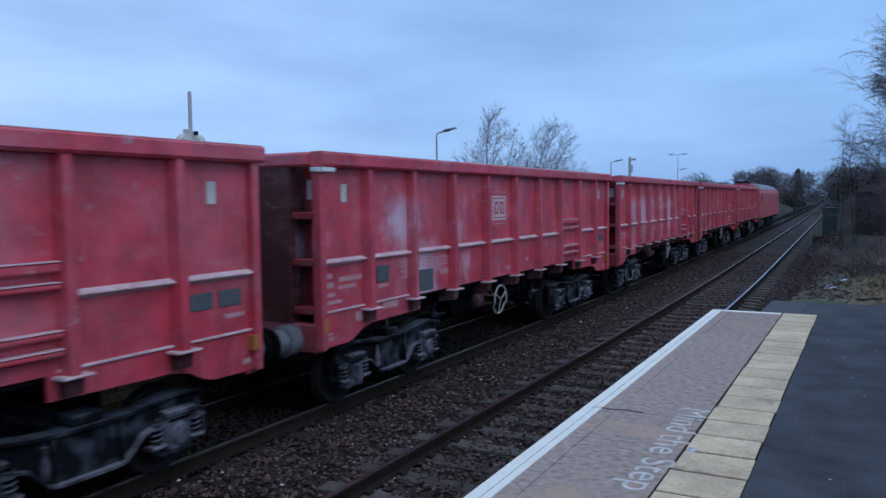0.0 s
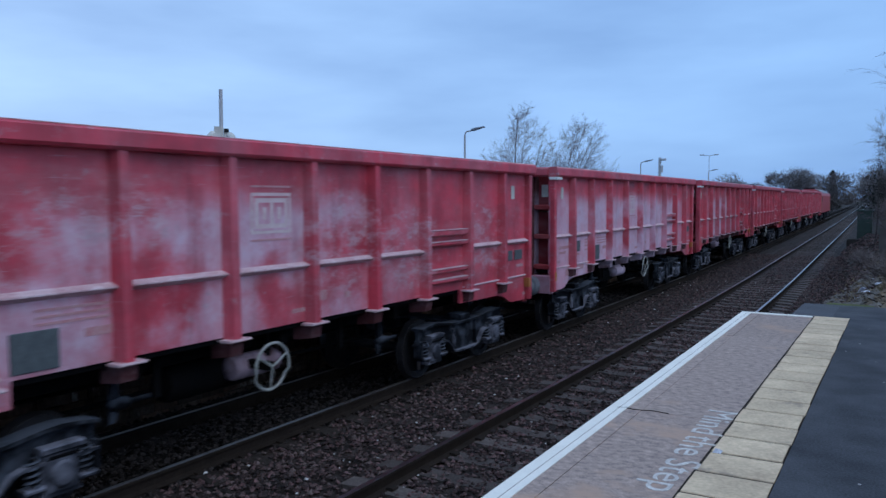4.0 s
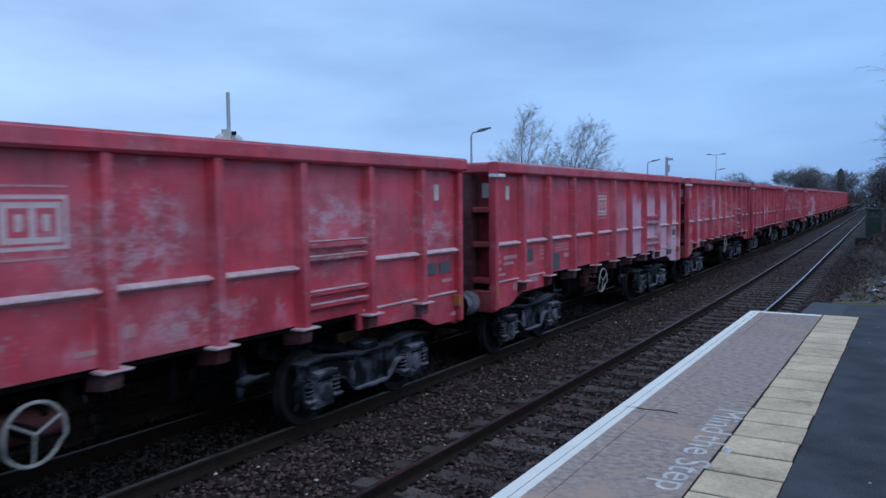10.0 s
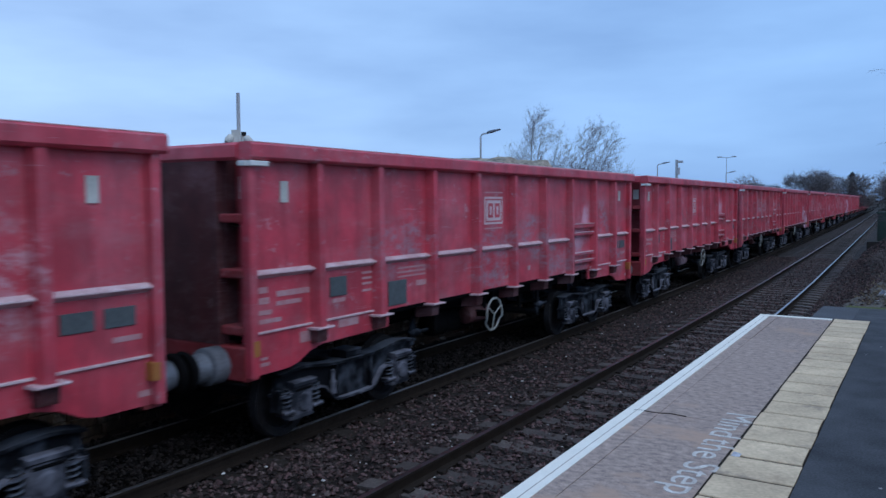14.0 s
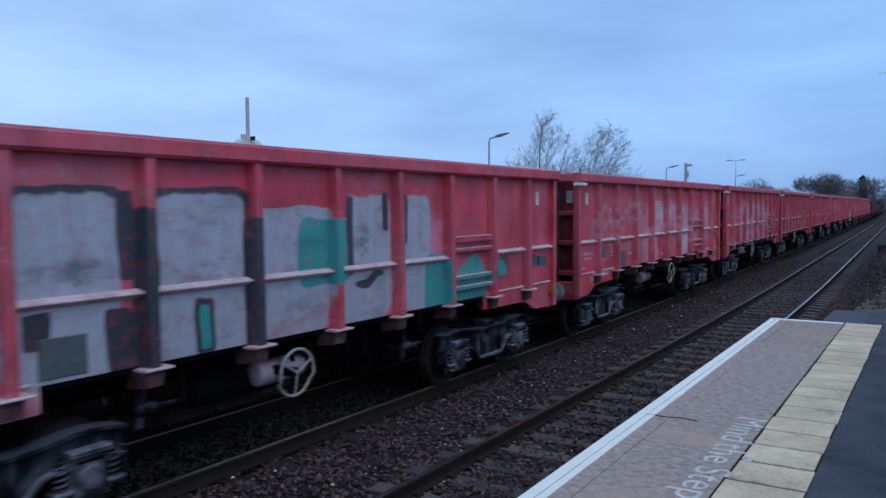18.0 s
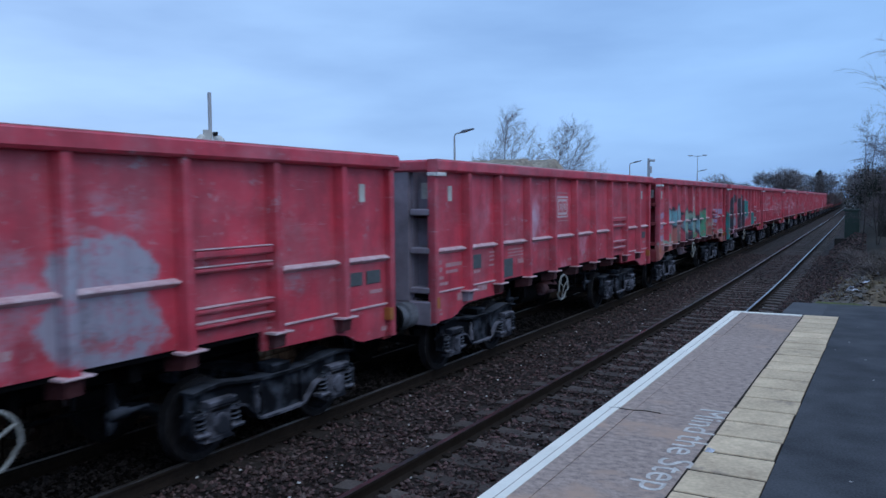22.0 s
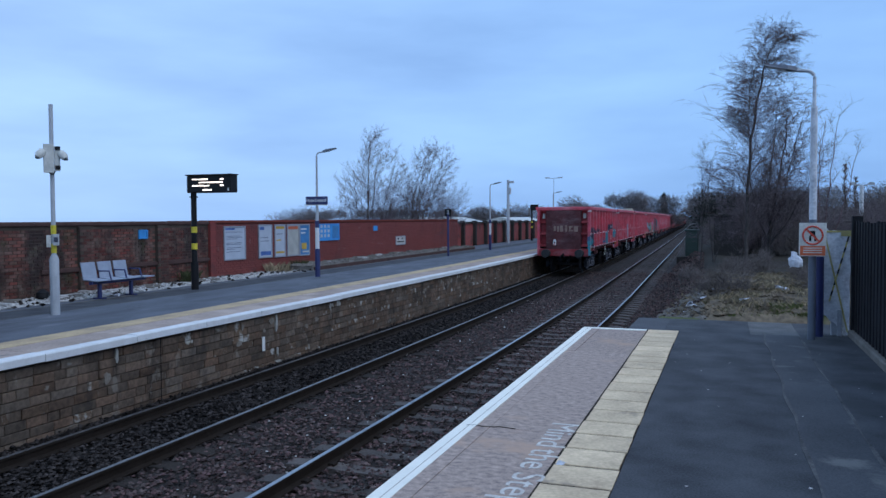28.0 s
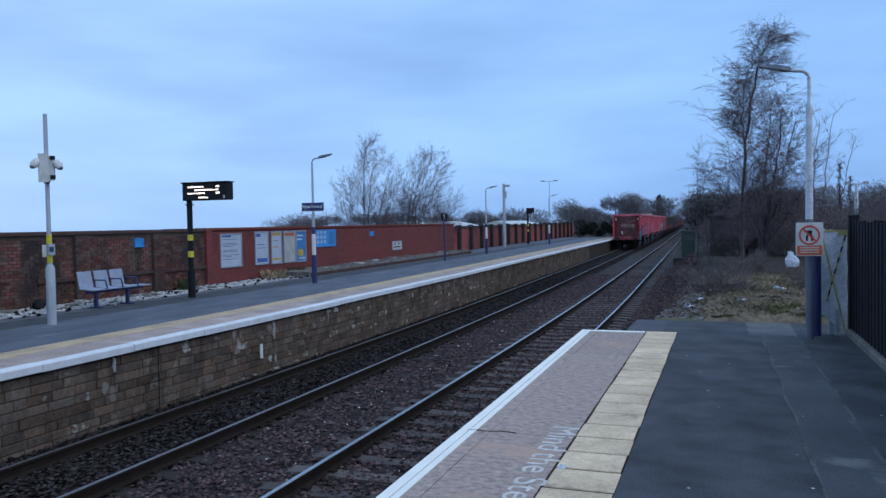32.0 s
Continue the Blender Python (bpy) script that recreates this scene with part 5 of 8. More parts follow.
def brick_courses(parent, x, y0, y1, z0, z1, mat_, seed, single=None, skip=(), wide=0.233, high=0.081, x_at=None):
    """Courses of slightly uneven bricks that stand proud of a mortar face; those between the two ends of single are objects of their own."""
    rg, rest, n = random.Random(seed), Geo(), 0
    z, row = z0, 0
    faces = [(0, 1, 2, 3), (0, 4, 5, 1), (1, 5, 6, 2), (2, 6, 7, 3), (3, 7, 4, 0)]
    while z + high <= z1 + 0.001:
        y = y0 + (wide / 2 if row % 2 else 0.0)
        while y + wide <= y1 + 0.12:
            a, b = y + 0.006, min(y + wide - 0.006, y1)
            if b - a > 0.05 and not any(p <= (a + b) / 2 <= q for p, q in skip):
                d, t = rg.uniform(0.004, 0.013), rg.uniform(-0.003, 0.003)
                o = x_at(a) if x_at else 0.0
                vs = [(x + o + d, a + 0.004, z + 0.010 + t), (x + o + d + t, b - 0.004, z + 0.010), (x + o + d, b - 0.004, z + high - 0.006), (x + o + d + t, a + 0.004, z + high - 0.006),
                      (x + o - 0.02, a, z + 0.006), (x + o - 0.02, b, z + 0.006), (x + o - 0.02, b, z + high - 0.004), (x + o - 0.02, a, z + high - 0.004)]
                if single and single[0] < a < single[1] and n < 300:
                    part("brick", quick("brick", vs, faces, mat_[0]), None, parent)
                    n += 1
                else:
                    rest.add(vs, faces)
            y += wide
        z, row = z + high, row + 1
    return tagged(part("bricks", quick("bricks", rest.v, rest.f, mat_[1]), None, parent), kind="stuff")


old = thing("wall_west", "old sooty brown brick wall with piers and a dark coping", "wall", kind="structure")
part("brick_face", Geo().box(WX - 0.35, WX, -30, 8.0, 0.6, 2.74), m_old_brick, old)
part("mortar_face", Geo().box(WX - 0.35, WX - 0.004, 8.0, 21.22, 0.6, 2.74), m_wall_mortar, old, "dirty mortar behind the bricks")
PIERS = [8.6, 13.0, 16.0, 18.95]
brick_courses(old, WX, 8.0, 21.2, 0.96, 2.74, (m_old_bricks, m_old_bricks_joined), 71, (9.6, 14.2), [(y - 0.24, y + 0.24) for y in PIERS])
part("wall_coping", Geo().bar(WX - 0.40, WX + 0.05, -30, 21.3, 2.74, 2.86, 0.03), m_cope_dark, old, "dark rounded coping")
for y in [-20, -14, -8, -2, 4.0, 8.6, 13.0, 16.0, 18.95]:
    part("pier", Geo().bar(WX - 0.02, WX + 0.105, y - 0.225, y + 0.225, 0.9, 2.74, 0.01), m_pier_brick if y < 8 else m_wall_mortar, old)
    if y > 8:
        brick_courses(old, WX + 0.105, y - 0.2335, y + 0.2335, 0.96, 2.74, (m_pier_bricks, m_pier_bricks), int(y * 10))
part("ledge", Geo().bar(WX - 0.02, WX + 0.07, 14.6, 21.2, 1.56, 1.68, 0.02), m_cope_dark, old, "blackened ledge course")
part("ledge", Geo().bar(WX - 0.02, WX + 0.07, 5, 13.0, 1.36, 1.47, 0.02), m_cope_dark, old, "blackened ledge course")
red = thing("wall_west_red", "red painted brick wall carrying the notice boards", "wall", kind="structure")
ys_red = [21.3] + upto(22, 48, 2)
part("mortar_face", ribbon(WX - 0.30, WX + 0.096, 0.6, 2.80, ys_red), m_red_mortar, red, "red painted mortar behind the bricks")
brick_courses(red, WX + 0.10, 21.24, 48.0, 0.96, 2.80, (m_red_bricks, m_red_bricks), 72, x_at=bend)
part("wall_coping", ribbon(WX - 0.34, WX + 0.14, 2.80, 2.88, ys_red), m_cope_red, red, "red brick coping course")
part("end_return", Geo().box(WX - 1.6, WX + 0.10, 21.22, 21.5, 0.6, 2.87), m_red_brick, red)
structure("kerb_far", ribbon(WX + 0.12, -14.25, 0.95, 1.16, upto(25.5, 47, 3)), m_kerb, "old broken stone kerb along the red wall", "kerb", bevel=0.0)
structure("kerb_far_face", ribbon(-14.26, -14.20, 0.96, 1.13, upto(25.6, 46.9, 3)), m_cope_dark, "dark mossy face of the old kerb", "kerb")
structure("asphalt_seam", ribbon(-14.05, -14.00, 0.98, 1.0035, upto(4, 92, 4)), m_kerb, "pale worn seam along the asphalt", "line")
structure("asphalt_far_seam", ribbon(-13.0, -12.93, 0.98, 1.0045, upto(-30, 40, 2)), m_seam, "pale worn seam along the far platform", "asphalt")
structure("asphalt_new_strip", ribbon(-13.98, -13.0, 0.98, 1.003, upto(-30, 92, 4)), m_asphalt, "darker resurfaced strip of asphalt", "asphalt")
rr = random.Random(5)
for i in range(60):
    y = rr.uniform(6, 47)
    s = rr.uniform(0.04, 0.14)
    x = rr.uniform(WX + 0.3, WX + 1.0) + bend(y)
    z = 1.16 if y > 25.5 else 1.01
    g = Geo().bar(-s, s, -s * 1.4, s * 1.4, -0.01, s * 0.55, s * 0.3)
    o = tagged(part("rubble_stone", g, m_kerb if i % 3 else m_rubble), "broken stone lying along the wall", "stone", group="rubble along the wall")
    o.matrix_basis = pose(x, y, z, 0, 0, rr.uniform(0, 180))


def tuft(name, x, y, z, r, h, n, mat_, seed, label, category="grass", kind="stuff"):
    rg, v, f = random.Random(seed), [], []
    for i in range(n):
        a, d = rg.uniform(0, 6.28), r * math.sqrt(rg.random())
        bx_, by_ = x + d * math.cos(a), y + d * math.sin(a)
        hh, w, b = h * rg.uniform(0.4, 1.1), rg.uniform(0.006, 0.014), rg.uniform(0, 6.28)
        lx, ly = rg.uniform(-0.5, 0.5) * hh, rg.uniform(-0.5, 0.5) * hh
        k = len(v)
        v += [(bx_ - w * math.cos(b), by_ - w * math.sin(b), z), (bx_ + w * math.cos(b), by_ + w * math.sin(b), z), (bx_ + lx * 0.4, by_ + ly * 0.4, z + hh * 0.7), (bx_ + lx, by_ + ly, z + hh)]
        f += [(k, k + 1, k + 2), (k, k + 2, k + 3)]
    return tagged(new(name, quick(name, v, f, mat_)), label, category, kind=kind)


for i, (x, y, r) in enumerate(((WX + 0.3, 12.6, 0.35), (WX + 0.35, 19.8, 0.3), (WX + 0.5, 24.6, 0.5), (WX + 0.3, 10.6, 0.4), (WX + 0.3, 26.5, 0.35))):
    tuft("weeds", x, y, 1.0, r, 0.35, 160, m_weed if i != 2 else m_grass, 40 + i, "weeds growing at the foot of the wall", "weeds")

# posters and signs on the wall
FACE = WX + 0.10


def notice(label, y0, y1, z0, z1, paper, bars, frame_mat=None, x=FACE):
    o = bend((y0 + y1) / 2)
    t = thing("notice_board", label, "notice board", (x + o, (y0 + y1) / 2, (z0 + z1) / 2))
    w, h = (y1 - y0) / 2, (z1 - z0) / 2
    f = frame_mat or m_galv
    part("backing", Geo().box(0, 0.03, -w + 0.02, w - 0.02, -h + 0.02, h - 0.02), f, t)
    part("paper", Geo().box(0.03, 0.034, -w + 0.05, w - 0.05, -h + 0.05, h - 0.05), paper, t)
    for a in ((-w, -w + 0.05, -h, h), (w - 0.05, w, -h, h), (-w + 0.05, w - 0.05, -h, -h + 0.05), (-w + 0.05, w - 0.05, h - 0.05, h)):
        part("frame_bar", Geo().bar(0, 0.055, *a, 0.006), f, t)
    for (a, b, c, d, ink) in bars:
        part("print_bar", Geo().box(0.034, 0.036, -w + 2 * w * a, -w + 2 * w * b, -h + 2 * h * c, -h + 2 * h * d), ink, t)
    return t


lines = [(0.12, 0.12 + w, z, z + 0.012, m_ink) for w, z in ((0.7, 0.82), (0.62, 0.70), (0.74, 0.66), (0.5, 0.62), (0.7, 0.5), (0.66, 0.46), (0.72, 0.36), (0.4, 0.32), (0.6, 0.24))]
notice("tall pale timetable poster in a grey metal frame", 22.0, 23.25, 1.52, 2.68, m_poster, [(0.08, 0.5, 0.89, 0.945, m_ink_blue)] + lines)
notice("white route poster with blue print in a grey frame", 24.1, 25.0, 1.50, 2.72, m_poster, [(0.1, 0.42, 0.84, 0.93, m_ink_blue), (0.15, 0.9, 0.08, 0.2, m_ink_blue), (0.15, 0.7, 0.6, 0.615, m_ink), (0.15, 0.8, 0.5, 0.515, m_ink)])
notice("pale poster with golden bands in a grey frame", 25.2, 25.95, 1.48, 2.72, m_poster, [(0.12, 0.9, 0.86, 0.94, m_ink_gold), (0.15, 0.6, 0.5, 0.54, m_ink_gold), (0.12, 0.9, 0.12, 0.18, m_ink_gold), (0.15, 0.7, 0.7, 0.715, m_ink)])
notice("cream poster with a red heading in a grey frame", 26.1, 27.0, 1.48, 2.72, m_cream, [(0.1, 0.9, 0.84, 0.93, m_orange_sign)])
notice("blue travel poster in a grey frame", 27.05, 27.85, 1.46, 2.72, m_poster_blue, [(0.15, 0.7, 0.82, 0.86, m_white), (0.15, 0.6, 0.70, 0.74, m_white), (0.2, 0.7, 0.2, 0.4, m_ink_gold), (0.3, 0.9, 0.1, 0.15, m_sign_white)])
notice("bright blue safety notice with small pictograms", 28.7, 30.5, 2.00, 2.72, m_sky_sign, [(0.08 + 0.17 * i, 0.18 + 0.17 * i, 0.2 + 0.28 * j, 0.38 + 0.28 * j, m_poster) for i in range(3) for j in range(3)] + [(0.66, 0.94, 0.12, 0.86, m_poster_blue)], m_sky_sign)
notice("small bright blue sign on the red wall", 34.3, 34.75, 2.35, 2.58, m_sky_sign, [], m_sky_sign)
notice("white direction sign with a black arrow bar", 37.2, 38.5, 1.55, 2.02, m_sign_white, [(0.15, 0.85, 0.28, 0.42, m_black), (0.2, 0.35, 0.6, 0.8, m_ink), (0.6, 0.75, 0.6, 0.8, m_ink)])
notice("small bright blue sign on the old brick wall", 18.0, 18.36, 2.36, 2.62, m_sky_sign, [], m_sky_sign, WX + 0.045)
notice("small bright blue sign on the old brick wall", 12.1, 12.55, 2.36, 2.62, m_sky_sign, [], m_sky_sign, WX + 0.012)
scr = random.Random(8)
for i in range(26):
    y = scr.choice((scr.uniform(30.5, 32), scr.uniform(33, 35.5), scr.uniform(35.8, 37), 23.6))
    z = scr.uniform(1.65, 1.95) if y > 28 else scr.uniform(2.1, 2.2)
    o = tagged(part("paint_scratch", Geo().box(0, 0.003, -0.03, 0.03, -0.02 - 0.05 * scr.random(), 0.03), m_lime), "pale scratch mark on the red wall", "mark", group="scratch marks on the wall")
    o.location = (FACE + bend(y) + 0.001, y, z)

# low panelled fence past the red wall
fence = thing("panel_fence", "rusty red panel fence with dark posts", "fence", kind="structure")
y = 47.6
while y < 100:
    o, o2 = bend(y) * 1.0, bend(y + 2.9)
    part("fence_post", Geo().bar(WX - 0.5 + o, WX - 0.16 + o, y - 0.14, y + 0.14, 0.9, 2.78, 0.02), m_hut, fence, "dark post")
    g = Geo().add([(WX - 0.46 + o, y + 0.09, 1.0), (WX - 0.40 + o, y + 0.09, 1.0), (WX - 0.40 + o2, y + 2.8, 1.0), (WX - 0.46 + o2, y + 2.8, 1.0),
                   (WX - 0.46 + o, y + 0.09, 2.58), (WX - 0.40 + o, y + 0.09, 2.58), (WX - 0.40 + o2, y + 2.8, 2.58), (WX - 0.46 + o2, y + 2.8, 2.58)],
                  [(0, 3, 2, 1), (4, 5, 6, 7), (0, 1, 5, 4), (1, 2, 6, 5), (2, 3, 7, 6), (3, 0, 4, 7)])
    part("fence_panel", g, m_panel, fence)
    y += 2.9
part("top_rail", ribbon(WX - 0.52, WX - 0.28, 2.60, 2.70, upto(47.5, 100, 3)), m_hut, fence)
for a, b in ((50, 64), (76, 88)):
    o = tagged(part("distant_roof", Geo().box(-6, -2, a, b, 0.5, 2.3).prism([(-6.3, 2.3), (-1.7, 2.3), (-4, 2.78)], 1, a - 0.3, b + 0.3), m_sign_white), "low pale flat roofed building behind the fence", "building")
    o.location = (WX + bend(60) - 0.6, 0, 0.3)


# ---- posts and furniture of the far platform ----
def lamp_post(x, y, label, top=5.15, reach=0.72, sign=False, low=m_navy, base=TOP, turn=0.0):
    t = thing("street_lamp", label, "lamp post", (x, y, base), turn)
    h = top - base
    if low is m_navy:
        part("base_sleeve", Geo().tube([(0, 0, 0), (0, 0, 0.93)], 0.085, 16), m_navy, t, "dark blue lower sleeve", True)
        part("mid_sleeve", Geo().tube([(0, 0, 0.93), (0, 0, 1.62)], 0.068, 16), m_white, t, "white sleeve", True)
        part("navy_band", Geo().tube([(0, 0, 1.62), (0, 0, 1.85)], 0.068, 16), m_navy, t, "dark blue band", True)
        part("pole", Geo().tube([(0, 0, 1.85), (0, 0, 2.2), (0, 0, h - 0.15)], [0.055, 0.045, 0.03], 12), m_grey_pole, t, "", True)
    else:
        part("base_sleeve", Geo().tube([(0, 0, 0), (0, 0, 1.85)], 0.056, 16), m_pole_blue, t, "blue grey lower sleeve", True)
        part("mid_sleeve", Geo().tube([(0, 0, 1.85), (0, 0, 3.55)], [0.054, 0.046], 16), m_board, t, "pale pole section", True)
        part("pole", Geo().tube([(0, 0, 3.55), (0, 0, 3.60), (0, 0, h - 0.15)], [0.046, 0.027, 0.024], 12), m_board, t, "", True)
    pts = [(0.13 * (1 - math.cos(a)), 0, h - 0.15 + 0.13 * math.sin(a)) for a in [i * math.pi / 14 for i in range(8)]]
    part("arm", Geo().tube(pts + [(reach * 0.42, 0, h)], 0.026, 8), m_grey_pole, t, "", True)
    head = part("lantern", Geo().add(
        [(reach * 0.36, -0.06, h - 0.02), (reach * 0.36, 0.06, h - 0.02), (reach * 0.55, 0.11, h + 0.005), (reach, 0.08, h + 0.085), (reach, -0.08, h + 0.085), (reach * 0.55, -0.11, h + 0.005),
         (reach * 0.36, -0.04, h + 0.045), (reach * 0.36, 0.04, h + 0.045), (reach * 0.55, 0.08, h + 0.075), (reach, 0.05, h + 0.115), (reach, -0.05, h + 0.115), (reach * 0.55, -0.08, h + 0.075)],
        [(0, 1, 2, 5), (5, 2, 3, 4), (6, 11, 8, 7), (11, 10, 9, 8), (0, 6, 7, 1), (1, 7, 8, 2), (2, 8, 9, 3), (3, 9, 10, 4), (4, 10, 11, 5), (5, 11, 6, 0)]), m_pole_blue, t, "flat tapering lamp head")
    part("lens", Geo().prism([(reach * 0.58, h + 0.004), (reach * 0.95, h + 0.068), (reach * 0.95, h + 0.082), (reach * 0.58, h + 0.018)], 1, -0.06, 0.06), m_poster, head, "pale lamp lens")
    return t


l1 = lamp_post(-12.70, 22.86, "slender lamp post with blue and white base carrying the name board", 5.12)
board = thing("station_name_board", "dark blue station name board with white lettering", "sign", (-12.66, 22.77, 3.52))
part("panel", Geo().bar(-0.40, 0.40, -0.02, 0.02, -0.14, 0.13, 0.012), m_navy, board)
part("border", Geo().box(-0.41, 0.41, -0.018, 0.018, -0.165, -0.143), m_white, board, "white lower border")
for word, dx in (("Hyde", -0.235), ("Central", 0.150)):
    lettering("word", word, 0.138, m_white, board, pose(dx, -0.0225, 0, 90, 0, 0), bold=0.0025)
lamp_post(-12.9 + bend(45.8), 45.8, "slender lamp post with blue and white base on the far platform", 5.02)
lamp_post(-12.4 + bend(64.2), 64.2, "slender lamp post with blue and white base on the far platform", 5.05)

cctv = thing("camera_pole", "tall grey pole carrying two white dome cameras", "camera pole", (-12.62, 12.02, TOP), 46)
part("base_sleeve", Geo().tube([(0, 0, 0), (0, 0, 1.12), (0, 0, 1.21)], [0.088, 0.088, 0.05], 16), m_grey_pole, cctv, "thick grey lower sleeve", True)
part("sleeve_door", Geo().bar(-0.045, 0.045, -0.094, -0.080, 0.30, 0.78, 0.008), m_grey_pole, cctv, "small access door")
part("pole", Geo().tube([(0, 0, 1.2), (0, 0, 4.2)], [0.045, 0.04], 14), m_grey_pole, cctv, "", True)
for z in (1.24, 1.62):
    part("yellow_band", Geo().tube([(0, 0, z), (0, 0, z + 0.18)], 0.052, 14), m_yellow, cctv, "yellow band", True)
part("notice_plate", Geo().bar(0.05, 0.07, -0.02, 0.16, 1.38, 1.60, 0.005), m_sign_white, cctv, "small white and blue notice plate")
part("notice_plate", Geo().bar(-0.13, -0.05, -0.06, -0.04, 1.36, 1.60, 0.005), m_sign_white, cctv, "small white notice plate")
part("print_bar", Geo().box(0.0702, 0.072, 0.01, 0.13, 1.42, 1.52), m_ink_blue, cctv)
part("plate_box", Geo().bar(-0.02, 0.10, -0.13, -0.05, 1.40, 1.62, 0.015), m_grey_pole, cctv, "small grey junction box")
part("box_lid", Geo().bar(0.0, 0.08, -0.138, -0.131, 1.46, 1.56, 0.005), m_ink, cctv, "dark lid")
part("bracket_box", Geo().bar(-0.15, 0.04, -0.17, -0.04, 2.84, 3.40, 0.02), m_sign_white, cctv, "white bracket box")
part("bracket_box", Geo().bar(0.045, 0.15, -0.15, -0.02, 2.88, 3.36, 0.02), m_sign_white, cctv, "white bracket box")
for z in (2.90, 3.28):
    part("clamp", Geo().bar(0.06, 0.155, -0.175, -0.152, z, z + 0.08, 0.008), m_black, cctv, "black clamp")
for s, dz in ((-1, 0.02), (1, 0.0)):
    cam_ = part("camera_housing", Geo().tube([(s * 0.12, -0.10, 3.24 + dz), (s * 0.17, -0.14, 3.22 + dz), (s * 0.22, -0.19, 3.16 + dz), (s * 0.25, -0.22, 3.11 + dz)], [0.05, 0.08, 0.08, 0.05], 14), m_sign_white, cctv, "white dome camera housing", True)
    part("camera_window", Geo().disc((s * 0.25, -0.222, 3.12 + dz), 2, [0.03, 0.045, 0.03], [-0.04, -0.01, 0.0], 12), m_plate, cam_, "smoked camera dome")
part("cable", Geo().tube([(-0.06, -0.1, 2.95), (-0.04, -0.12, 2.82), (0.02, -0.11, 2.80), (0.07, -0.1, 2.90)], 0.012, 6), m_black, cctv)

bench = thing("platform_bench", "three seat bench with pale grey shells and navy legs", "bench", (-14.15, 15.3, TOP), 0)
for i in range(3):
    y = -0.55 + 0.52 * i
    part("seat_shell", Geo().prism([(-0.24, 0.46), (0.20, 0.43), (0.22, 0.45), (-0.22, 0.49), (-0.30, 0.88), (-0.33, 0.88)], 1, y - 0.22, y + 0.22), m_seat, bench, "pale grey moulded seat shell", bevel=0.008)
    if i:
        part("armrest", Geo().tube([(-0.22, y - 0.26, 0.45), (-0.22, y - 0.26, 0.66), (0.10, y - 0.26, 0.66), (0.16, y - 0.26, 0.46)], 0.02, 8), m_navy, bench, "dark blue armrest", True)
part("armrest", Geo().tube([(-0.22, 0.76, 0.45), (-0.22, 0.76, 0.66), (0.10, 0.76, 0.66), (0.16, 0.76, 0.46)], 0.02, 8), m_navy, bench, "dark blue armrest", True)
part("beam", Geo().bar(-0.05, 0.05, -0.78, 1.05, 0.36, 0.43, 0.01), m_navy, bench)
part("side_table", Geo().bar(-0.20, 0.20, 0.80, 1.20, 0.43, 0.46, 0.01), m_seat, bench, "small flat end table")
for y in (-0.5, 0.55):
    part("leg", Geo().bar(-0.04, 0.04, y - 0.04, y + 0.04, 0.02, 0.37, 0.01), m_navy, bench)
    part("foot", Geo().bar(-0.16, 0.16, y - 0.05, y + 0.05, 0.0, 0.03, 0.008), m_navy, bench)
tagged(part("litter_cup", Geo().tube([(0, 0, 0.04), (0.10, 0.03, 0.045)], [0.03, 0.04], 10), m_litter_white, None, "", True), "crumpled white paper cup under the bench", "litter").location = (-14.2, 15.35, 1.0)
tagged(part("black_bag", Geo().disc((0, 0, 0), 2, [0.10, 0.16, 0.14, 0.04], [0, 0.06, 0.17, 0.24], 10), m_black, None, "", True), "small black bag at the foot of the wall", "litter").location = (-15.3, 14.2, 1.01)


def departure_board(x, y, label, wide=1.30, lit=True, turn=0.0):
    t = thing("departure_display", label, "information display", (x, y, TOP), turn)
    part("base_sleeve", Geo().tube([(0, 0, 0), (0, 0, 0.75)], 0.10, 16), m_black, t, "", True)
    part("post", Geo().tube([(0, 0, 0.75), (0, 0, 3.0)], 0.075, 16), m_black, t, "", True)
    for z in (1.10, 1.55):
        part("yellow_band", Geo().tube([(0, 0, z), (0, 0, z + 0.16)], 0.079, 16), m_yellow, t, "yellow band", True)
    part("collar", Geo().tube([(0, 0, 2.50), (0, 0, 2.53)], 0.11, 12), m_black, t)
    case = part("screen_case", Geo().bar(-0.09, wide, -0.16, 0.14, 2.62, 3.08, 0.02), m_black, t, "black display case")
    part("hood", Geo().bar(-0.12, wide + 0.03, -0.20, 0.16, 3.08, 3.11, 0.01), m_black, t)
    if lit:
        rg = random.Random(4)
        for j, (z, w, x0) in enumerate(((2.96, 0.52, 0.08), (2.875, 0.72, 0.30), (2.79, 0.52, 0.08), (2.675, 0.30, 0.42))):
            xx = x0
            while xx < x0 + w:
                d = rg.uniform(0.022, 0.055)
                part("lit_text_bar", Geo().box(xx, xx + d, -0.164, -0.160, z, z + 0.034), m_led, case, "glowing text bar")
                xx += d + 0.022
        for z in (2.96, 2.79):
            part("lit_text_bar", Geo().box(0.97, 1.08, -0.164, -0.160, z, z + 0.034), m_led, case, "glowing text bar")
    part("notice_plate", Geo().box(wide - 0.10, wide - 0.05, -0.163, -0.160, 2.66, 2.74), m_sign_white, case)
    return t


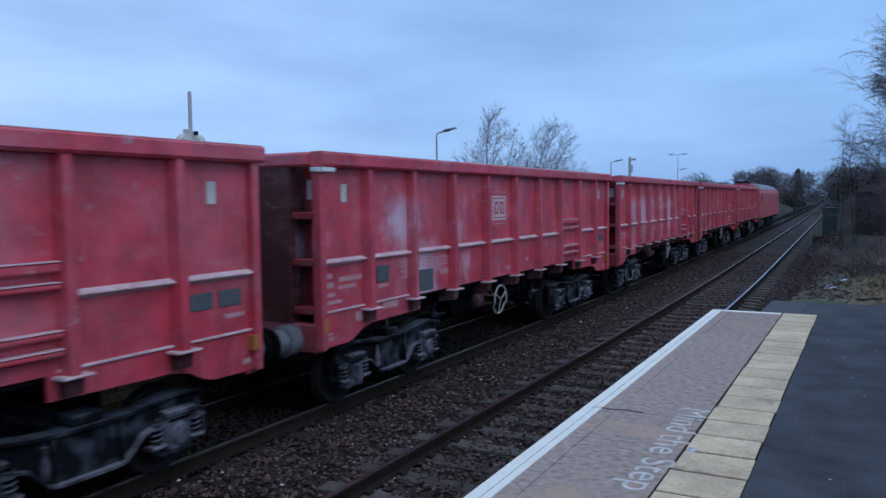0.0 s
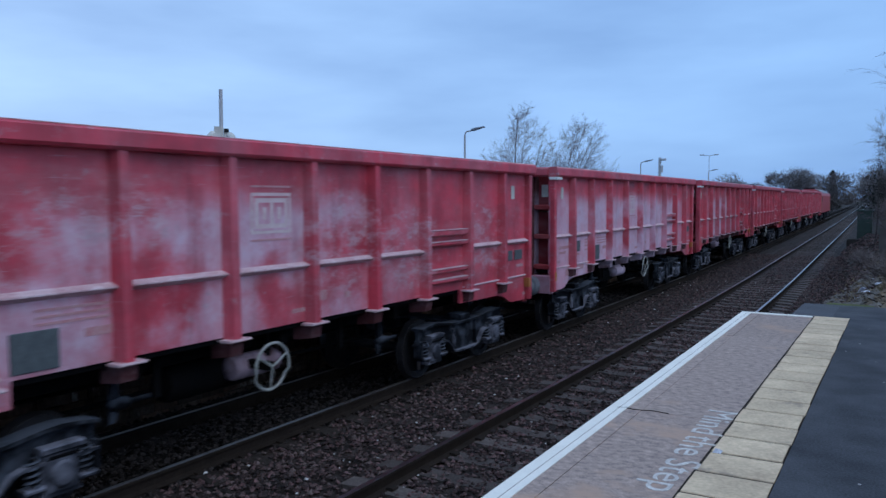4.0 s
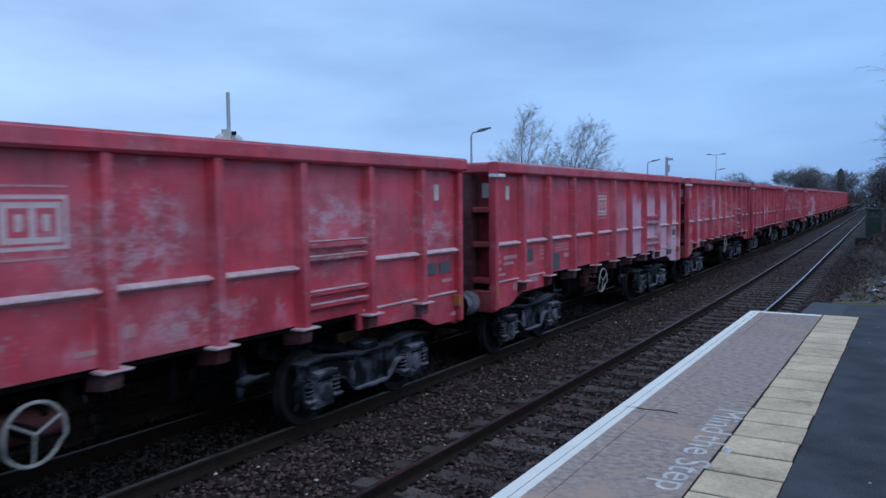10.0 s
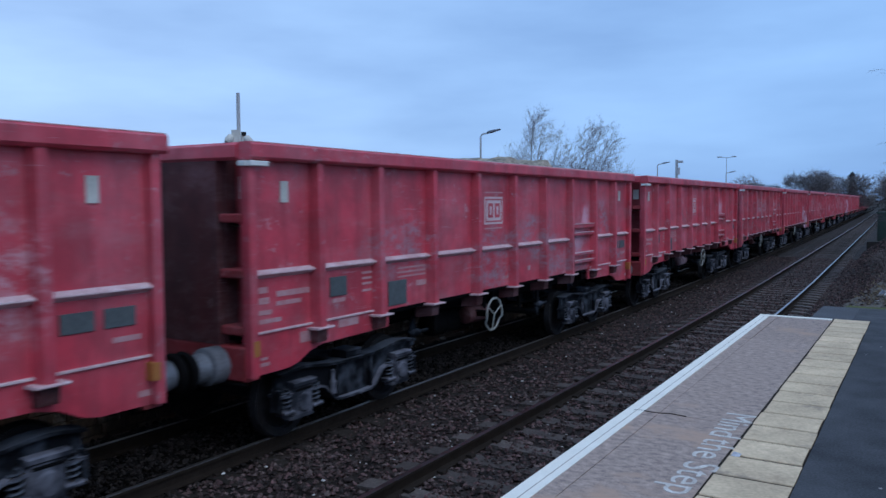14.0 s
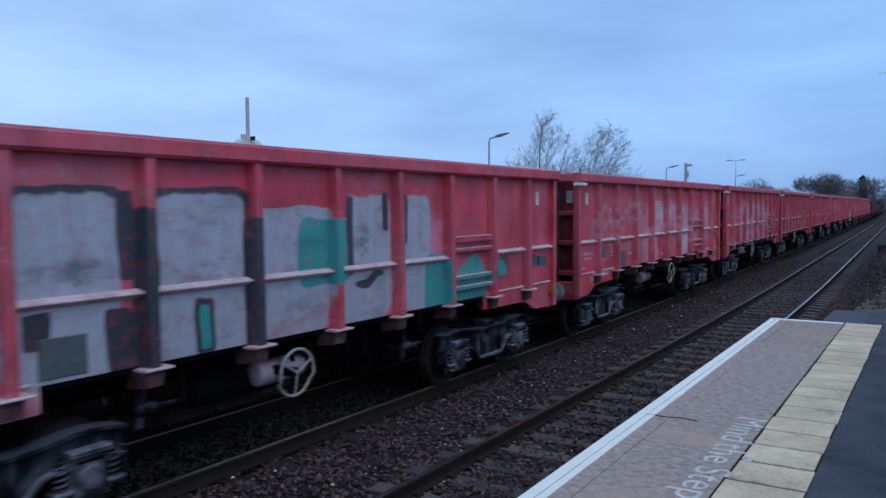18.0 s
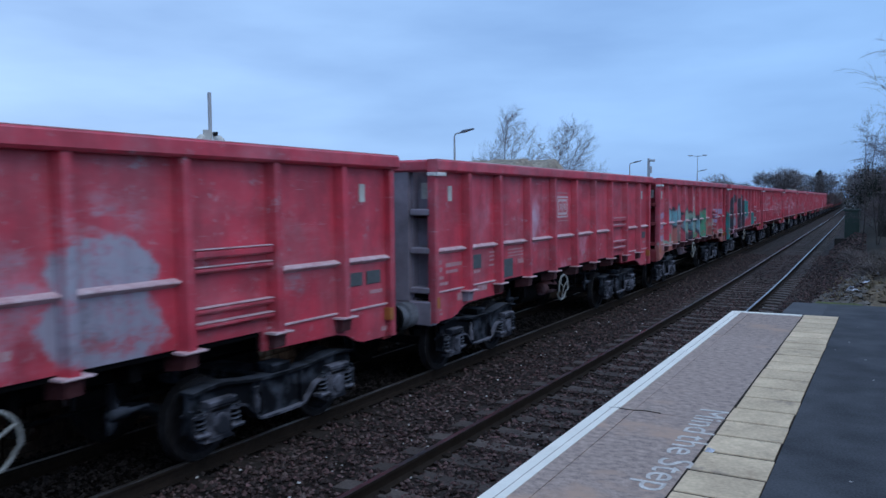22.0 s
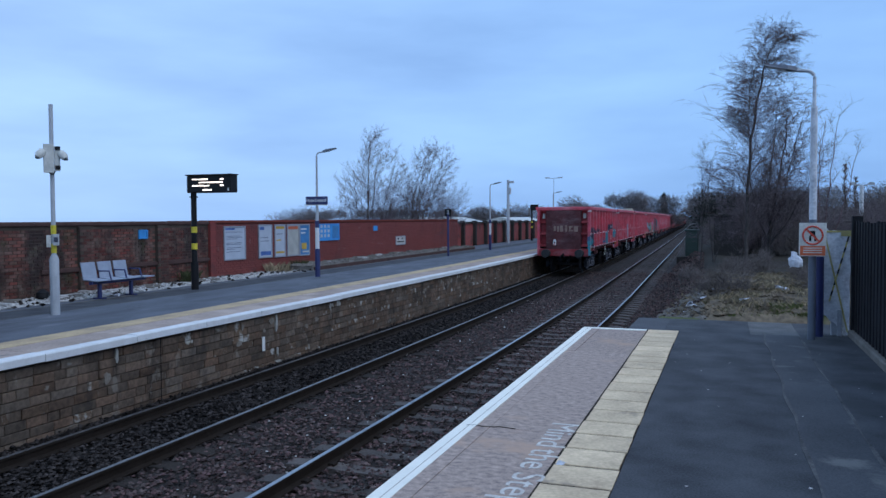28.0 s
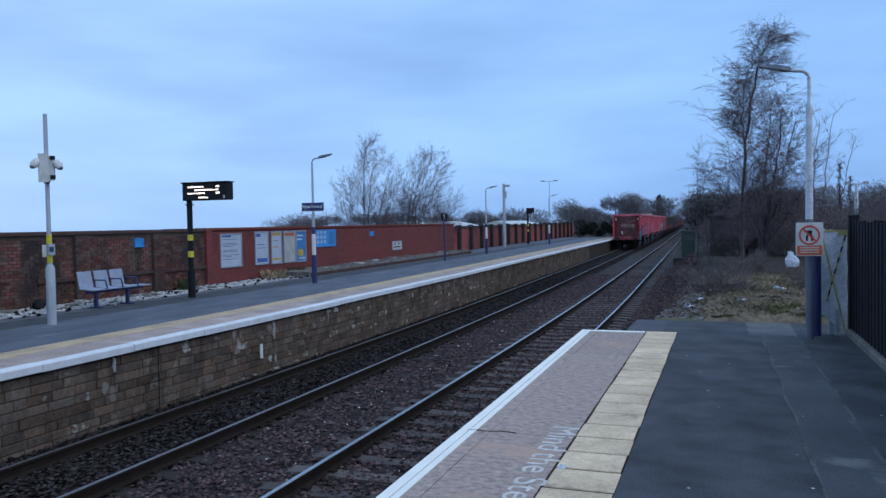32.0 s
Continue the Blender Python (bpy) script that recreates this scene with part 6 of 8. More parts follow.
departure_board(-13.54, 17.6, "lit departure display on a black post with yellow bands")
departure_board(-14.6 + bend(66), 66.0, "unlit back of a departure display on a black banded post", 0.55, lit=False)
p3 = thing("camera_pole", "plain grey pole with a small camera at its top", "camera pole", (-14.9 + bend(58.6), 58.6, TOP))
part("pole", Geo().tube([(0, 0, 0), (0, 0, 2.2), (0, 0, 4.9)], [0.13, 0.12, 0.10], 12), m_grey_pole, p3, "", True)
part("camera_housing", Geo().bar(0.05, 0.45, -0.1, 0.1, 4.65, 4.82, 0.03), m_grey_pole, p3)
part("bracket_box", Geo().bar(0.05, 0.22, -0.12, 0.12, 3.8, 4.3, 0.03), m_grey_pole, p3)
num = thing("platform_number_sign", "small black platform number sign on a navy post", "sign", (-13.25, 37.3, TOP))
part("post", Geo().tube([(0, 0, 0), (0, 0, 2.2)], 0.05, 10), m_navy, num, "", True)
part("panel", Geo().bar(-0.16, 0.16, -0.03, 0.03, 2.05, 2.4, 0.02), m_black, num)
lettering("numeral", "2", 0.30, m_white, num, pose(0, -0.035, 2.22, 90, 0, 0))

# waiting shelter
shel = thing("waiting_shelter", "glazed waiting shelter with a dark ribbed barrel roof", "shelter", (-13.6, 7.9, TOP))
SX0, SX1, SY0, SY1 = -0.98, 0.98, -2.35, 2.30
for x in (SX0, SX1):
    for y in (SY0, -0.80, 0.75, SY1):
        part("post", Geo().bar(x - 0.05, x + 0.05, y - 0.05, y + 0.05, 0.0, 2.35, 0.012), m_grey_pole if x > 0 else m_black, shel)
for i in range(3):
    y0 = SY0 + i * (SY1 - SY0) / 3
    y1 = y0 + (SY1 - SY0) / 3
    prof = [(-1.25, 2.36), (1.25, 2.36)] + [(1.25 * math.cos(a), 2.40 + 0.24 * math.sin(a)) for a in [j * math.pi / 10 for j in range(11)]]
    part("roof_panel", Geo().prism(prof, 1, y0 - 0.02, y1 - 0.02), m_roof, shel, "dark curved roof panel", bevel=0.0)
    part("roof_rib", Geo().prism([(1.28 * math.cos(a), 2.41 + 0.26 * math.sin(a)) for a in [j * math.pi / 10 for j in range(11)]], 1, y1 - 0.05, y1 + 0.01), m_grey_pole, shel)
for x, ys in ((SX0, ((SY0, -0.80), (-0.80, 0.75), (0.75, SY1))), (SX1, ((SY0, -0.80),))):
    for y0, y1 in ys:
        part("lower_panel", Geo().box(x - 0.012, x + 0.012, y0 + 0.06, y1 - 0.06, 0.22, 0.98), m_shelter_panel, shel, "blue grey lower panel")
        for z0, z1 in ((1.04, 1.62), (1.68, 2.3)):
            g_ = part("pane", Geo().box(x - 0.006, x + 0.006, y0 + 0.06, y1 - 0.06, z0, z1), m_shelter_glass, shel, "smeared glass pane")
            g_.visible_shadow = False
        for z in (0.18, 1.01, 1.65, 2.32):
            part("glazing_bar", Geo().bar(x - 0.025, x + 0.025, y0 + 0.05, y1 - 0.05, z - 0.03, z + 0.03, 0.006), m_grey_pole, shel)
for y in (SY0, SY1):
    for x0, x1 in ((SX0, 0.0), (0.0, SX1)):
        part("lower_panel", Geo().box(x0 + 0.06, x1 - 0.06, y - 0.012, y + 0.012, 0.22, 0.98), m_shelter_panel, shel, "blue grey lower panel")
        for z0, z1 in ((1.04, 1.62), (1.68, 2.3)):
            g_ = part("pane", Geo().box(x0 + 0.06, x1 - 0.06, y - 0.006, y + 0.006, z0, z1), m_shelter_glass, shel, "smeared glass pane")
            g_.visible_shadow = False
        for z in (0.18, 1.01, 1.65, 2.32):
            part("glazing_bar", Geo().bar(x0 + 0.05, x1 - 0.05, y - 0.025, y + 0.025, z - 0.03, z + 0.03, 0.006), m_grey_pole, shel)
    part("mullion", Geo().bar(-0.035, 0.035, y - 0.035, y + 0.035, 0, 2.34, 0.01), m_grey_pole, shel)

# ---- beyond the near platform's end ----
rl = lamp_post(1.28, 13.2, "grey lamp post beside the path carrying a warning sign", 5.14, reach=0.70, low=m_grey_pole, turn=180)
ws = thing("warning_sign", "white sign with a red prohibition ring and orange panel", "sign", (1.27, 13.09, 2.54))
part("panel", Geo().bar(-0.19, 0.19, -0.012, 0.012, -0.25, 0.26, 0.008), m_sign_white, ws)
part("ring", Geo().ring((0, -0.016, 0.07), 1, 0.135, 0.014, 28, 5), m_red_sign, ws, "red prohibition ring")
part("slash", Geo().add([(-0.10, -0.018, 0.155), (-0.08, -0.018, 0.175), (0.10, -0.018, -0.015), (0.08, -0.018, -0.035), (-0.10, -0.014, 0.155), (-0.08, -0.014, 0.175), (0.10, -0.014, -0.015), (0.08, -0.014, -0.035)],
                        [(0, 1, 2, 3), (7, 6, 5, 4), (0, 4, 5, 1), (1, 5, 6, 2), (2, 6, 7, 3), (3, 7, 4, 0)]), m_red_sign, ws, "red diagonal bar")
part("pictogram", Geo().box(-0.035, 0.035, -0.017, -0.0125, 0.06, 0.14).box(-0.05, -0.02, -0.017, -0.0125, -0.02, 0.06).box(0.02, 0.05, -0.017, -0.0125, -0.02, 0.06), m_black, ws, "black pictogram shape")
part("text_panel", Geo().box(-0.175, 0.175, -0.016, -0.0125, -0.235, -0.09), m_orange_sign, ws, "orange red text panel")
for z in (-0.13, -0.165, -0.20):
    part("text_bar", Geo().box(-0.13, 0.13, -0.019, -0.0165, z, z + 0.014), m_sign_white, ws)
bp_ = thing("blue_bollard", "dark blue post standing behind the lamp", "post", (1.42, 13.75, TOP - 0.03))
part("post", Geo().tube([(0, 0, 0), (0, 0, 1.30)], 0.085, 14), m_navy, bp_, "", True)
part("cap", Geo().tube([(0, 0, 1.30), (0, 0, 1.33)], 0.09, 14), m_navy, bp_)
hb = thing("hoarding_board", "weathered white board with yellow and black hazard tape", "board", (1.70, 13.95, 0.98))
sheet = Geo()
for i in range(9):
    for j in range(25):
        u, w = i / 8, j / 24
        ragged = 0.02 * math.sin(i * 2.3) if j in (0, 24) else 0.0
        low, high = 0.33 - 0.33 * u, 1.71 - 0.06 * u
        dent = 0.020 * noise.noise((u * 2.5, w * 6.0, 2.0)) + 0.010 * noise.noise((u * 7, w * 17, 4.0))
        sheet.v.append((-0.18 + 0.38 * u + 0.012 * noise.noise((w * 7, 1.0, u * 2)), -0.012 + dent, low + (high - low) * w + ragged))
sheet.v += [(x, y + 0.03, z) for x, y, z in sheet.v]
rim = [25 * i for i in range(9)] + [200 + j for j in range(1, 25)] + [25 * i + 24 for i in range(7, -1, -1)] + list(range(23, 0, -1))
for i in range(8):
    for j in range(24):
        k = 25 * i + j
        sheet.f += [(k, k + 25, k + 26, k + 1), (k + 225, k + 226, k + 251, k + 250)]
sheet.f += [(a, a + 225, b + 225, b) for a, b in zip(rim, rim[1:] + rim[:1])]
part("sheet", sheet, m_board, hb, "", True)
part("post", Geo().bar(-0.06, 0.04, 0.045, 0.12, -0.1, 1.6, 0.01), m_galv, hb)
part("leg", Geo().bar(0.02, 0.08, -0.09, -0.025, 0.0, 0.42, 0.01), m_galv, hb)
for (xa, za, xb, zb) in ((-0.17, 1.60, 0.17, 0.06), (0.17, 1.60, -0.10, 0.55)):
    for i in range(12):
        f0, f1 = i / 12, (i + 1) / 12
        g = Geo().add([(xa + (xb - xa) * f0 - 0.013, -0.046, za + (zb - za) * f0), (xa + (xb - xa) * f0 + 0.013, -0.046, za + (zb - za) * f0),
                       (xa + (xb - xa) * f1 + 0.013, -0.048, za + (zb - za) * f1), (xa + (xb - xa) * f1 - 0.013, -0.048, za + (zb - za) * f1)], [(0, 1, 2, 3)])
        part("tape_stripe", g, m_tape if (i % 2 or xa < 0) else m_black, hb, "hazard tape")
part("tape_stripe", Geo().box(-0.175, 0.06, -0.028, -0.022, 1.66, 1.69), m_tape, hb, "yellow tape end")
part("tape_stripe", Geo().box(0.06, 0.205, -0.028, -0.022, 1.60, 1.69), m_tape, hb, "yellow tape end")
bf_ = thing("board_fence", "tall black stained close board fence", "fence", kind="structure")
y, k = -8.0, 0
while y < 13.75:
    x = 1.93 + 0.012 * (k % 2)
    part("fence_board", Geo().bar(x, x + 0.03, y, y + 0.118, 1.10, 2.81 + random.uniform(-0.02, 0.02), 0.006), m_fence, bf_)
    y, k = y + 0.125, k + 1
part("rail", Geo().bar(1.975, 2.05, -8, 13.7, 1.3, 1.4, 0.01), m_fence, bf_)
part("rail", Geo().bar(1.975, 2.05, -8, 13.7, 2.5, 2.6, 0.01), m_fence, bf_)
part("corner_post", Geo().bar(1.90, 2.05, 13.75, 13.88, 1.0, 2.9, 0.01), m_fence, bf_)
structure("wall_east", Geo().box(3.2, 3.5, -45, 13.8, 0.2, 2.4), m_old_brick, "plain brick wall behind the fence", "wall")

bank_v, bank_f, NB = [], [], 46
bxs, bys = [-1.7 + 0.11 * i for i in range(56)], [15.5 + 0.24 * j for j in range(60)]
for y in bys:
    for x in bxs:
        bank_v.append((x, y, ground_height(x, y) + 0.02 + 0.09 * noise.noise((x * 2.2, y * 2.2, 5.0)) + 0.05 * noise.noise((x * 6, y * 6, 1.0))))
for j in range(len(bys) - 1):
    for i in range(len(bxs) - 1):
        k = j * len(bxs) + i
        bank_f.append((k, k + 1, k + 1 + len(bxs), k + len(bxs)))
tagged(new("bank", quick("bank", bank_v, bank_f, m_bank, True)), "rough bank of dead grass and brambles past the platform", "bank", kind="structure")
structure("moss_strip", Geo().bar(-1.2, 2.4, PE + 2.05, PE + 2.5, 0.60, 0.935, 0.05), m_moss, "green mossy verge at the platform's end", "moss")


def grass(name, n, x0, x1, y0, y1, h, seed, mat_, label, bare=0.0):
    rg, v, f = random.Random(seed), [], []
    for i in range(n):
        x, y = rg.uniform(x0, x1), rg.uniform(y0, y1)
        if noise.noise((x * 0.8, y * 0.8, 9.0)) < bare:
            continue
        z = ground_height(x, y) + 0.0
        hh, b, w = h * rg.uniform(0.3, 1.1), rg.uniform(0, 6.28), rg.uniform(0.006, 0.016)
        lx, ly = rg.uniform(-0.9, 0.9) * hh, rg.uniform(-0.9, 0.9) * hh
        k = len(v)
        v += [(x - w * math.cos(b), y - w * math.sin(b), z), (x + w * math.cos(b), y + w * math.sin(b), z), (x + lx * 0.5, y + ly * 0.5, z + hh * 0.75), (x + lx, y + ly, z + hh * 0.9)]
        f += [(k, k + 1, k + 2), (k, k + 2, k + 3)]
    return tagged(new(name, quick(name, v, f, mat_)), label, "grass", kind="stuff")


grass("dead_grass", 15000, -1.6, 4.4, 15.9, 29, 0.155, 1, m_grass, "dead straw coloured grass on the bank", -0.1)
grass("green_grass", 3000, -1.1, 2.3, PE + 2.08, 16.1, 0.08, 2, m_moss, "short green grass along the platform's end", -0.3)
grass("green_grass", 2500, 0.9, 2.3, 15.8, 17.0, 0.12, 3, m_moss, "green grass tuft at the foot of the bank", 0.12)
grass("green_grass", 3500, -0.6, 2.6, 16.2, 22.0, 0.10, 8, m_weed, "dark green weeds and moss between the dead grass", 0.0)
stones("bank_clods", 700, -1.0, 2.4, 15.9, 24.0, 0.075, None, 51, "dark clods of earth and moss on the bank", m_bank)
stones("bank_rubble", 420, -1.75, -0.35, 15.6, 24.0, 0.085, None, 52, "grey broken stone tipped beside the line", m_kerb)
lit = random.Random(21)
for i in range(16):
    x, y = lit.uniform(-0.9, 1.7), lit.uniform(16.6, 20)
    s = lit.uniform(0.05, 0.15)
    v = [(s * lit.uniform(-1, 1), s * lit.uniform(-1, 1), s * lit.uniform(0, 0.8)) for _ in range(7)]
    o = tagged(part("litter_scrap", quick("litter_scrap", v, [(0, 1, 2), (0, 2, 3), (3, 4, 0), (4, 5, 1), (5, 6, 2), (6, 1, 4)], m_litter_purple if i == 3 else m_litter_white)), "crumpled wrapper lying in the dead grass" if i != 3 else "crumpled purple wrapper in the dead grass", "litter", group="litter on the bank")
    o.location = (x, y, ground_height(x, y) + 0.06)
# a torn sack: creased sheet folded over itself, its lower half bulging
sv, sf = [], []
for j in range(11):
    for i in range(14):
        a, h = 2 * math.pi * i / 14, j / 10
        r = (0.07 + 0.11 * math.sin(math.pi * min(1.0, 0.18 + h * 0.8)) ** 1.5) * (1.25 - 0.55 * h) + 0.055 * noise.noise((3.1 * math.cos(a), 3.1 * math.sin(a), 5 * h))
        sv.append((1.25 * r * math.cos(a) - 0.10 * h * h, 0.7 * r * math.sin(a), 0.34 * h + 0.07 * noise.noise((2 * a, h * 4, 2.0))))
        if j < 10:
            sf.append((j * 14 + i, j * 14 + (i + 1) % 14, (j + 1) * 14 + (i + 1) % 14, (j + 1) * 14 + i))
sack = tagged(part("plastic_sack", quick("plastic_sack", sv, sf, m_litter_white)), "crumpled white plastic sack caught on the brambles", "litter")
sack.scale = (0.72, 0.72, 1.2)
sack.location = (1.80, 23.0, ground_height(1.80, 23.0) + 0.46)

hut = thing("lineside_hut", "dark timber lineside hut with an open doorway", "hut", (1.0, 45.0, 0.85))
part("side_wall", Geo().box(-1.6, -1.45, -1.2, 1.2, 0, 2.1), m_hut, hut)
part("side_wall", Geo().box(1.45, 1.6, -1.2, 1.2, 0, 2.1), m_hut, hut)
part("back_wall", Geo().box(-1.45, 1.45, 1.05, 1.2, 0, 2.1), m_hut, hut)
part("front_wall", Geo().box(-1.45, -0.3, -1.2, -1.05, 0, 2.1), m_hut, hut)
part("front_wall", Geo().box(1.0, 1.45, -1.2, -1.05, 0, 2.1), m_hut, hut)
part("roof", Geo().bar(-1.75, 1.75, -1.4, 1.4, 2.1, 2.25, 0.03), m_hut, hut)
cab = thing("relay_cabinet", "dark green relay cabinet on a dark plinth", "cabinet", (-2.05, 50.5, 0.0))
part("plinth", Geo().bar(-0.75, 0.6, -1.4, 1.0, -0.4, 0.55, 0.03), m_hut, cab)
part("body", Geo().bar(-0.30, 0.45, -0.5, 0.5, 0.55, 2.1, 0.03), m_hut_green, cab)
part("door", Geo().bar(-0.22, 0.37, -0.53, -0.50, 0.65, 2.0, 0.01), m_hut_green, cab)
part("cap", Geo().bar(-0.38, 0.53, -0.58, 0.58, 2.1, 2.18, 0.02), m_hut_green, cab)


# ---- trees ----
def bare_tree(name, at, height, seed, label, bark=None, spread=0.42, cone=0.55, tip=0.6, lean=(0, 0), thick=0.13, fork=0.22, depth=4, kids=7, droop=0.0, trunks=1, category="tree"):
    """A tapered trunk with limbs, branches and fine twigs."""
    rg = random.Random(seed)
    wood, twigs = Geo(), Geo()

    def grow(p, d, length, r, level):
        n = 5 if level == 0 else (4 if level < 3 else 3)
        pts, rad = [Vector(p)], [r]
        steps = 7 if level == 0 else (5 if level == 1 else 3)
        q, dd = Vector(p), Vector(d).normalized()
        for i in range(steps):
            wob = 0.07 if level == 0 else 0.16
            dd = (dd + Vector((rg.uniform(-wob, wob) + lean[0] * 0.05, rg.uniform(-wob, wob) + lean[1] * 0.05, (0.06 if level < 2 else 0.02) - droop * level * 0.05))).normalized()
            q = q + dd * (length / steps)
            pts.append(q.copy())
            rad.append(r * (1 - 0.88 * (i + 1) / steps) if level < depth else r * (1 - 0.6 * (i + 1) / steps))
        (wood if level < 2 else twigs).tube(pts, rad, 6 if level == 0 else (5 if level == 1 else 3), cap=False)
        if level >= depth:
            return
        count = kids + (5 if level == 0 else 0)
        for c in range(count):
            f = (fork + (1 - fork) * (c + rg.random() * 0.8) / count) if level == 0 else (0.18 + 0.82 * (c + rg.random()) / count)
            k = min(int(f * steps), steps - 1)
            start = pts[k].lerp(pts[k + 1], f * steps - k)
            along = (pts[k + 1] - pts[k]).normalized()
            a = rg.uniform(0, 6.28)
            side = along.orthogonal().normalized()
            side = side * math.cos(a) + along.cross(side) * math.sin(a)
            open_ = rg.uniform(0.55, 1.0) * (1.25 if level else spread / 0.42)
            nd = along * (1.15 - 0.3 * open_) + side * open_ * 0.8 + Vector((lean[0] * 0.25, lean[1] * 0.25, 0.12))
            nl = length * (spread * (tip + cone - cone * f) if level == 0 else rg.uniform(0.36, 0.58))
            grow(start, nd, nl, max(0.003, rad[k] * (0.42 if level == 0 else 0.5)), level + 1)

    for t in range(trunks):
        grow((rg.uniform(-0.25, 0.25) * (trunks > 1), rg.uniform(-0.25, 0.25) * (trunks > 1), -0.1), (lean[0] * 0.1 + rg.uniform(-0.12, 0.12) * trunks * 0.8, lean[1] * 0.1 + rg.uniform(-0.12, 0.12), 1), height * (1 if t == 0 else rg.uniform(0.7, 0.95)), thick * (1 if t == 0 else 0.8), 0)
    tree = thing(name, label, category, at)
    part("trunk", quick("trunk", wood.v, wood.f, bark or m_bark, True), None, tree)
    part("crown", quick("crown", twigs.v, twigs.f, m_twig), None, tree, "bare winter twigs")
    return tree


def crown_mass(name, at, size, n, seed, label, mat_, blade=(0.05, 0.55), category="tree", pointed=False, trunk=True):
    """A far tree: an uneven crown of many small sprays over a trunk."""
    rg, v, f = random.Random(seed), [], []
    sx, sy, sz = size
    blobs = [(rg.uniform(-0.6, 0.6), rg.uniform(-0.6, 0.6), rg.uniform(0.25, 0.85), rg.uniform(0.25, 0.5)) for _ in range(9)]
    for i in range(n):
        if pointed:
            h = rg.random() ** 1.3
            a, d = rg.uniform(0, 6.28), (1 - h) * math.sqrt(rg.random()) * (0.75 + 0.25 * math.sin(h * 40))
            x, y, z = d * math.cos(a), d * math.sin(a), h
        else:
            b = rg.choice(blobs)
            while True:
                x, y, z = rg.uniform(-1, 1), rg.uniform(-1, 1), rg.uniform(-1, 1)
                if x * x + y * y + z * z < 1:
                    break
            x, y, z = b[0] + x * b[3], b[1] + y * b[3], b[2] + z * b[3] * 0.75
        if z < 0.02:
            z = abs(z)
        p = Vector((x * sx, y * sy, z * sz))
        L, w = rg.uniform(0.5, 1) * blade[1], rg.uniform(0.5, 1) * blade[0]
        d = Vector((x + rg.uniform(-0.8, 0.8), y + rg.uniform(-0.8, 0.8), rg.uniform(0.0, 1.2))).normalized()
        s = d.orthogonal().normalized()
        s = s * math.cos(i) + d.cross(s) * math.sin(i)
        k = len(v)
        v += [tuple(p - s * w), tuple(p + s * w), tuple(p + d * L)]
        f.append((k, k + 1, k + 2))
    t = thing(name, label, category, at)
    if trunk:
        part("trunk", Geo().tube([(0, 0, -0.5), (0.1, 0, sz * 0.35), (0, 0.1, sz * 0.7)], [sz * 0.03, sz * 0.022, sz * 0.008], 6), m_bark, t)
    part("crown", quick("crown", v, f, mat_), None, t)
    return t


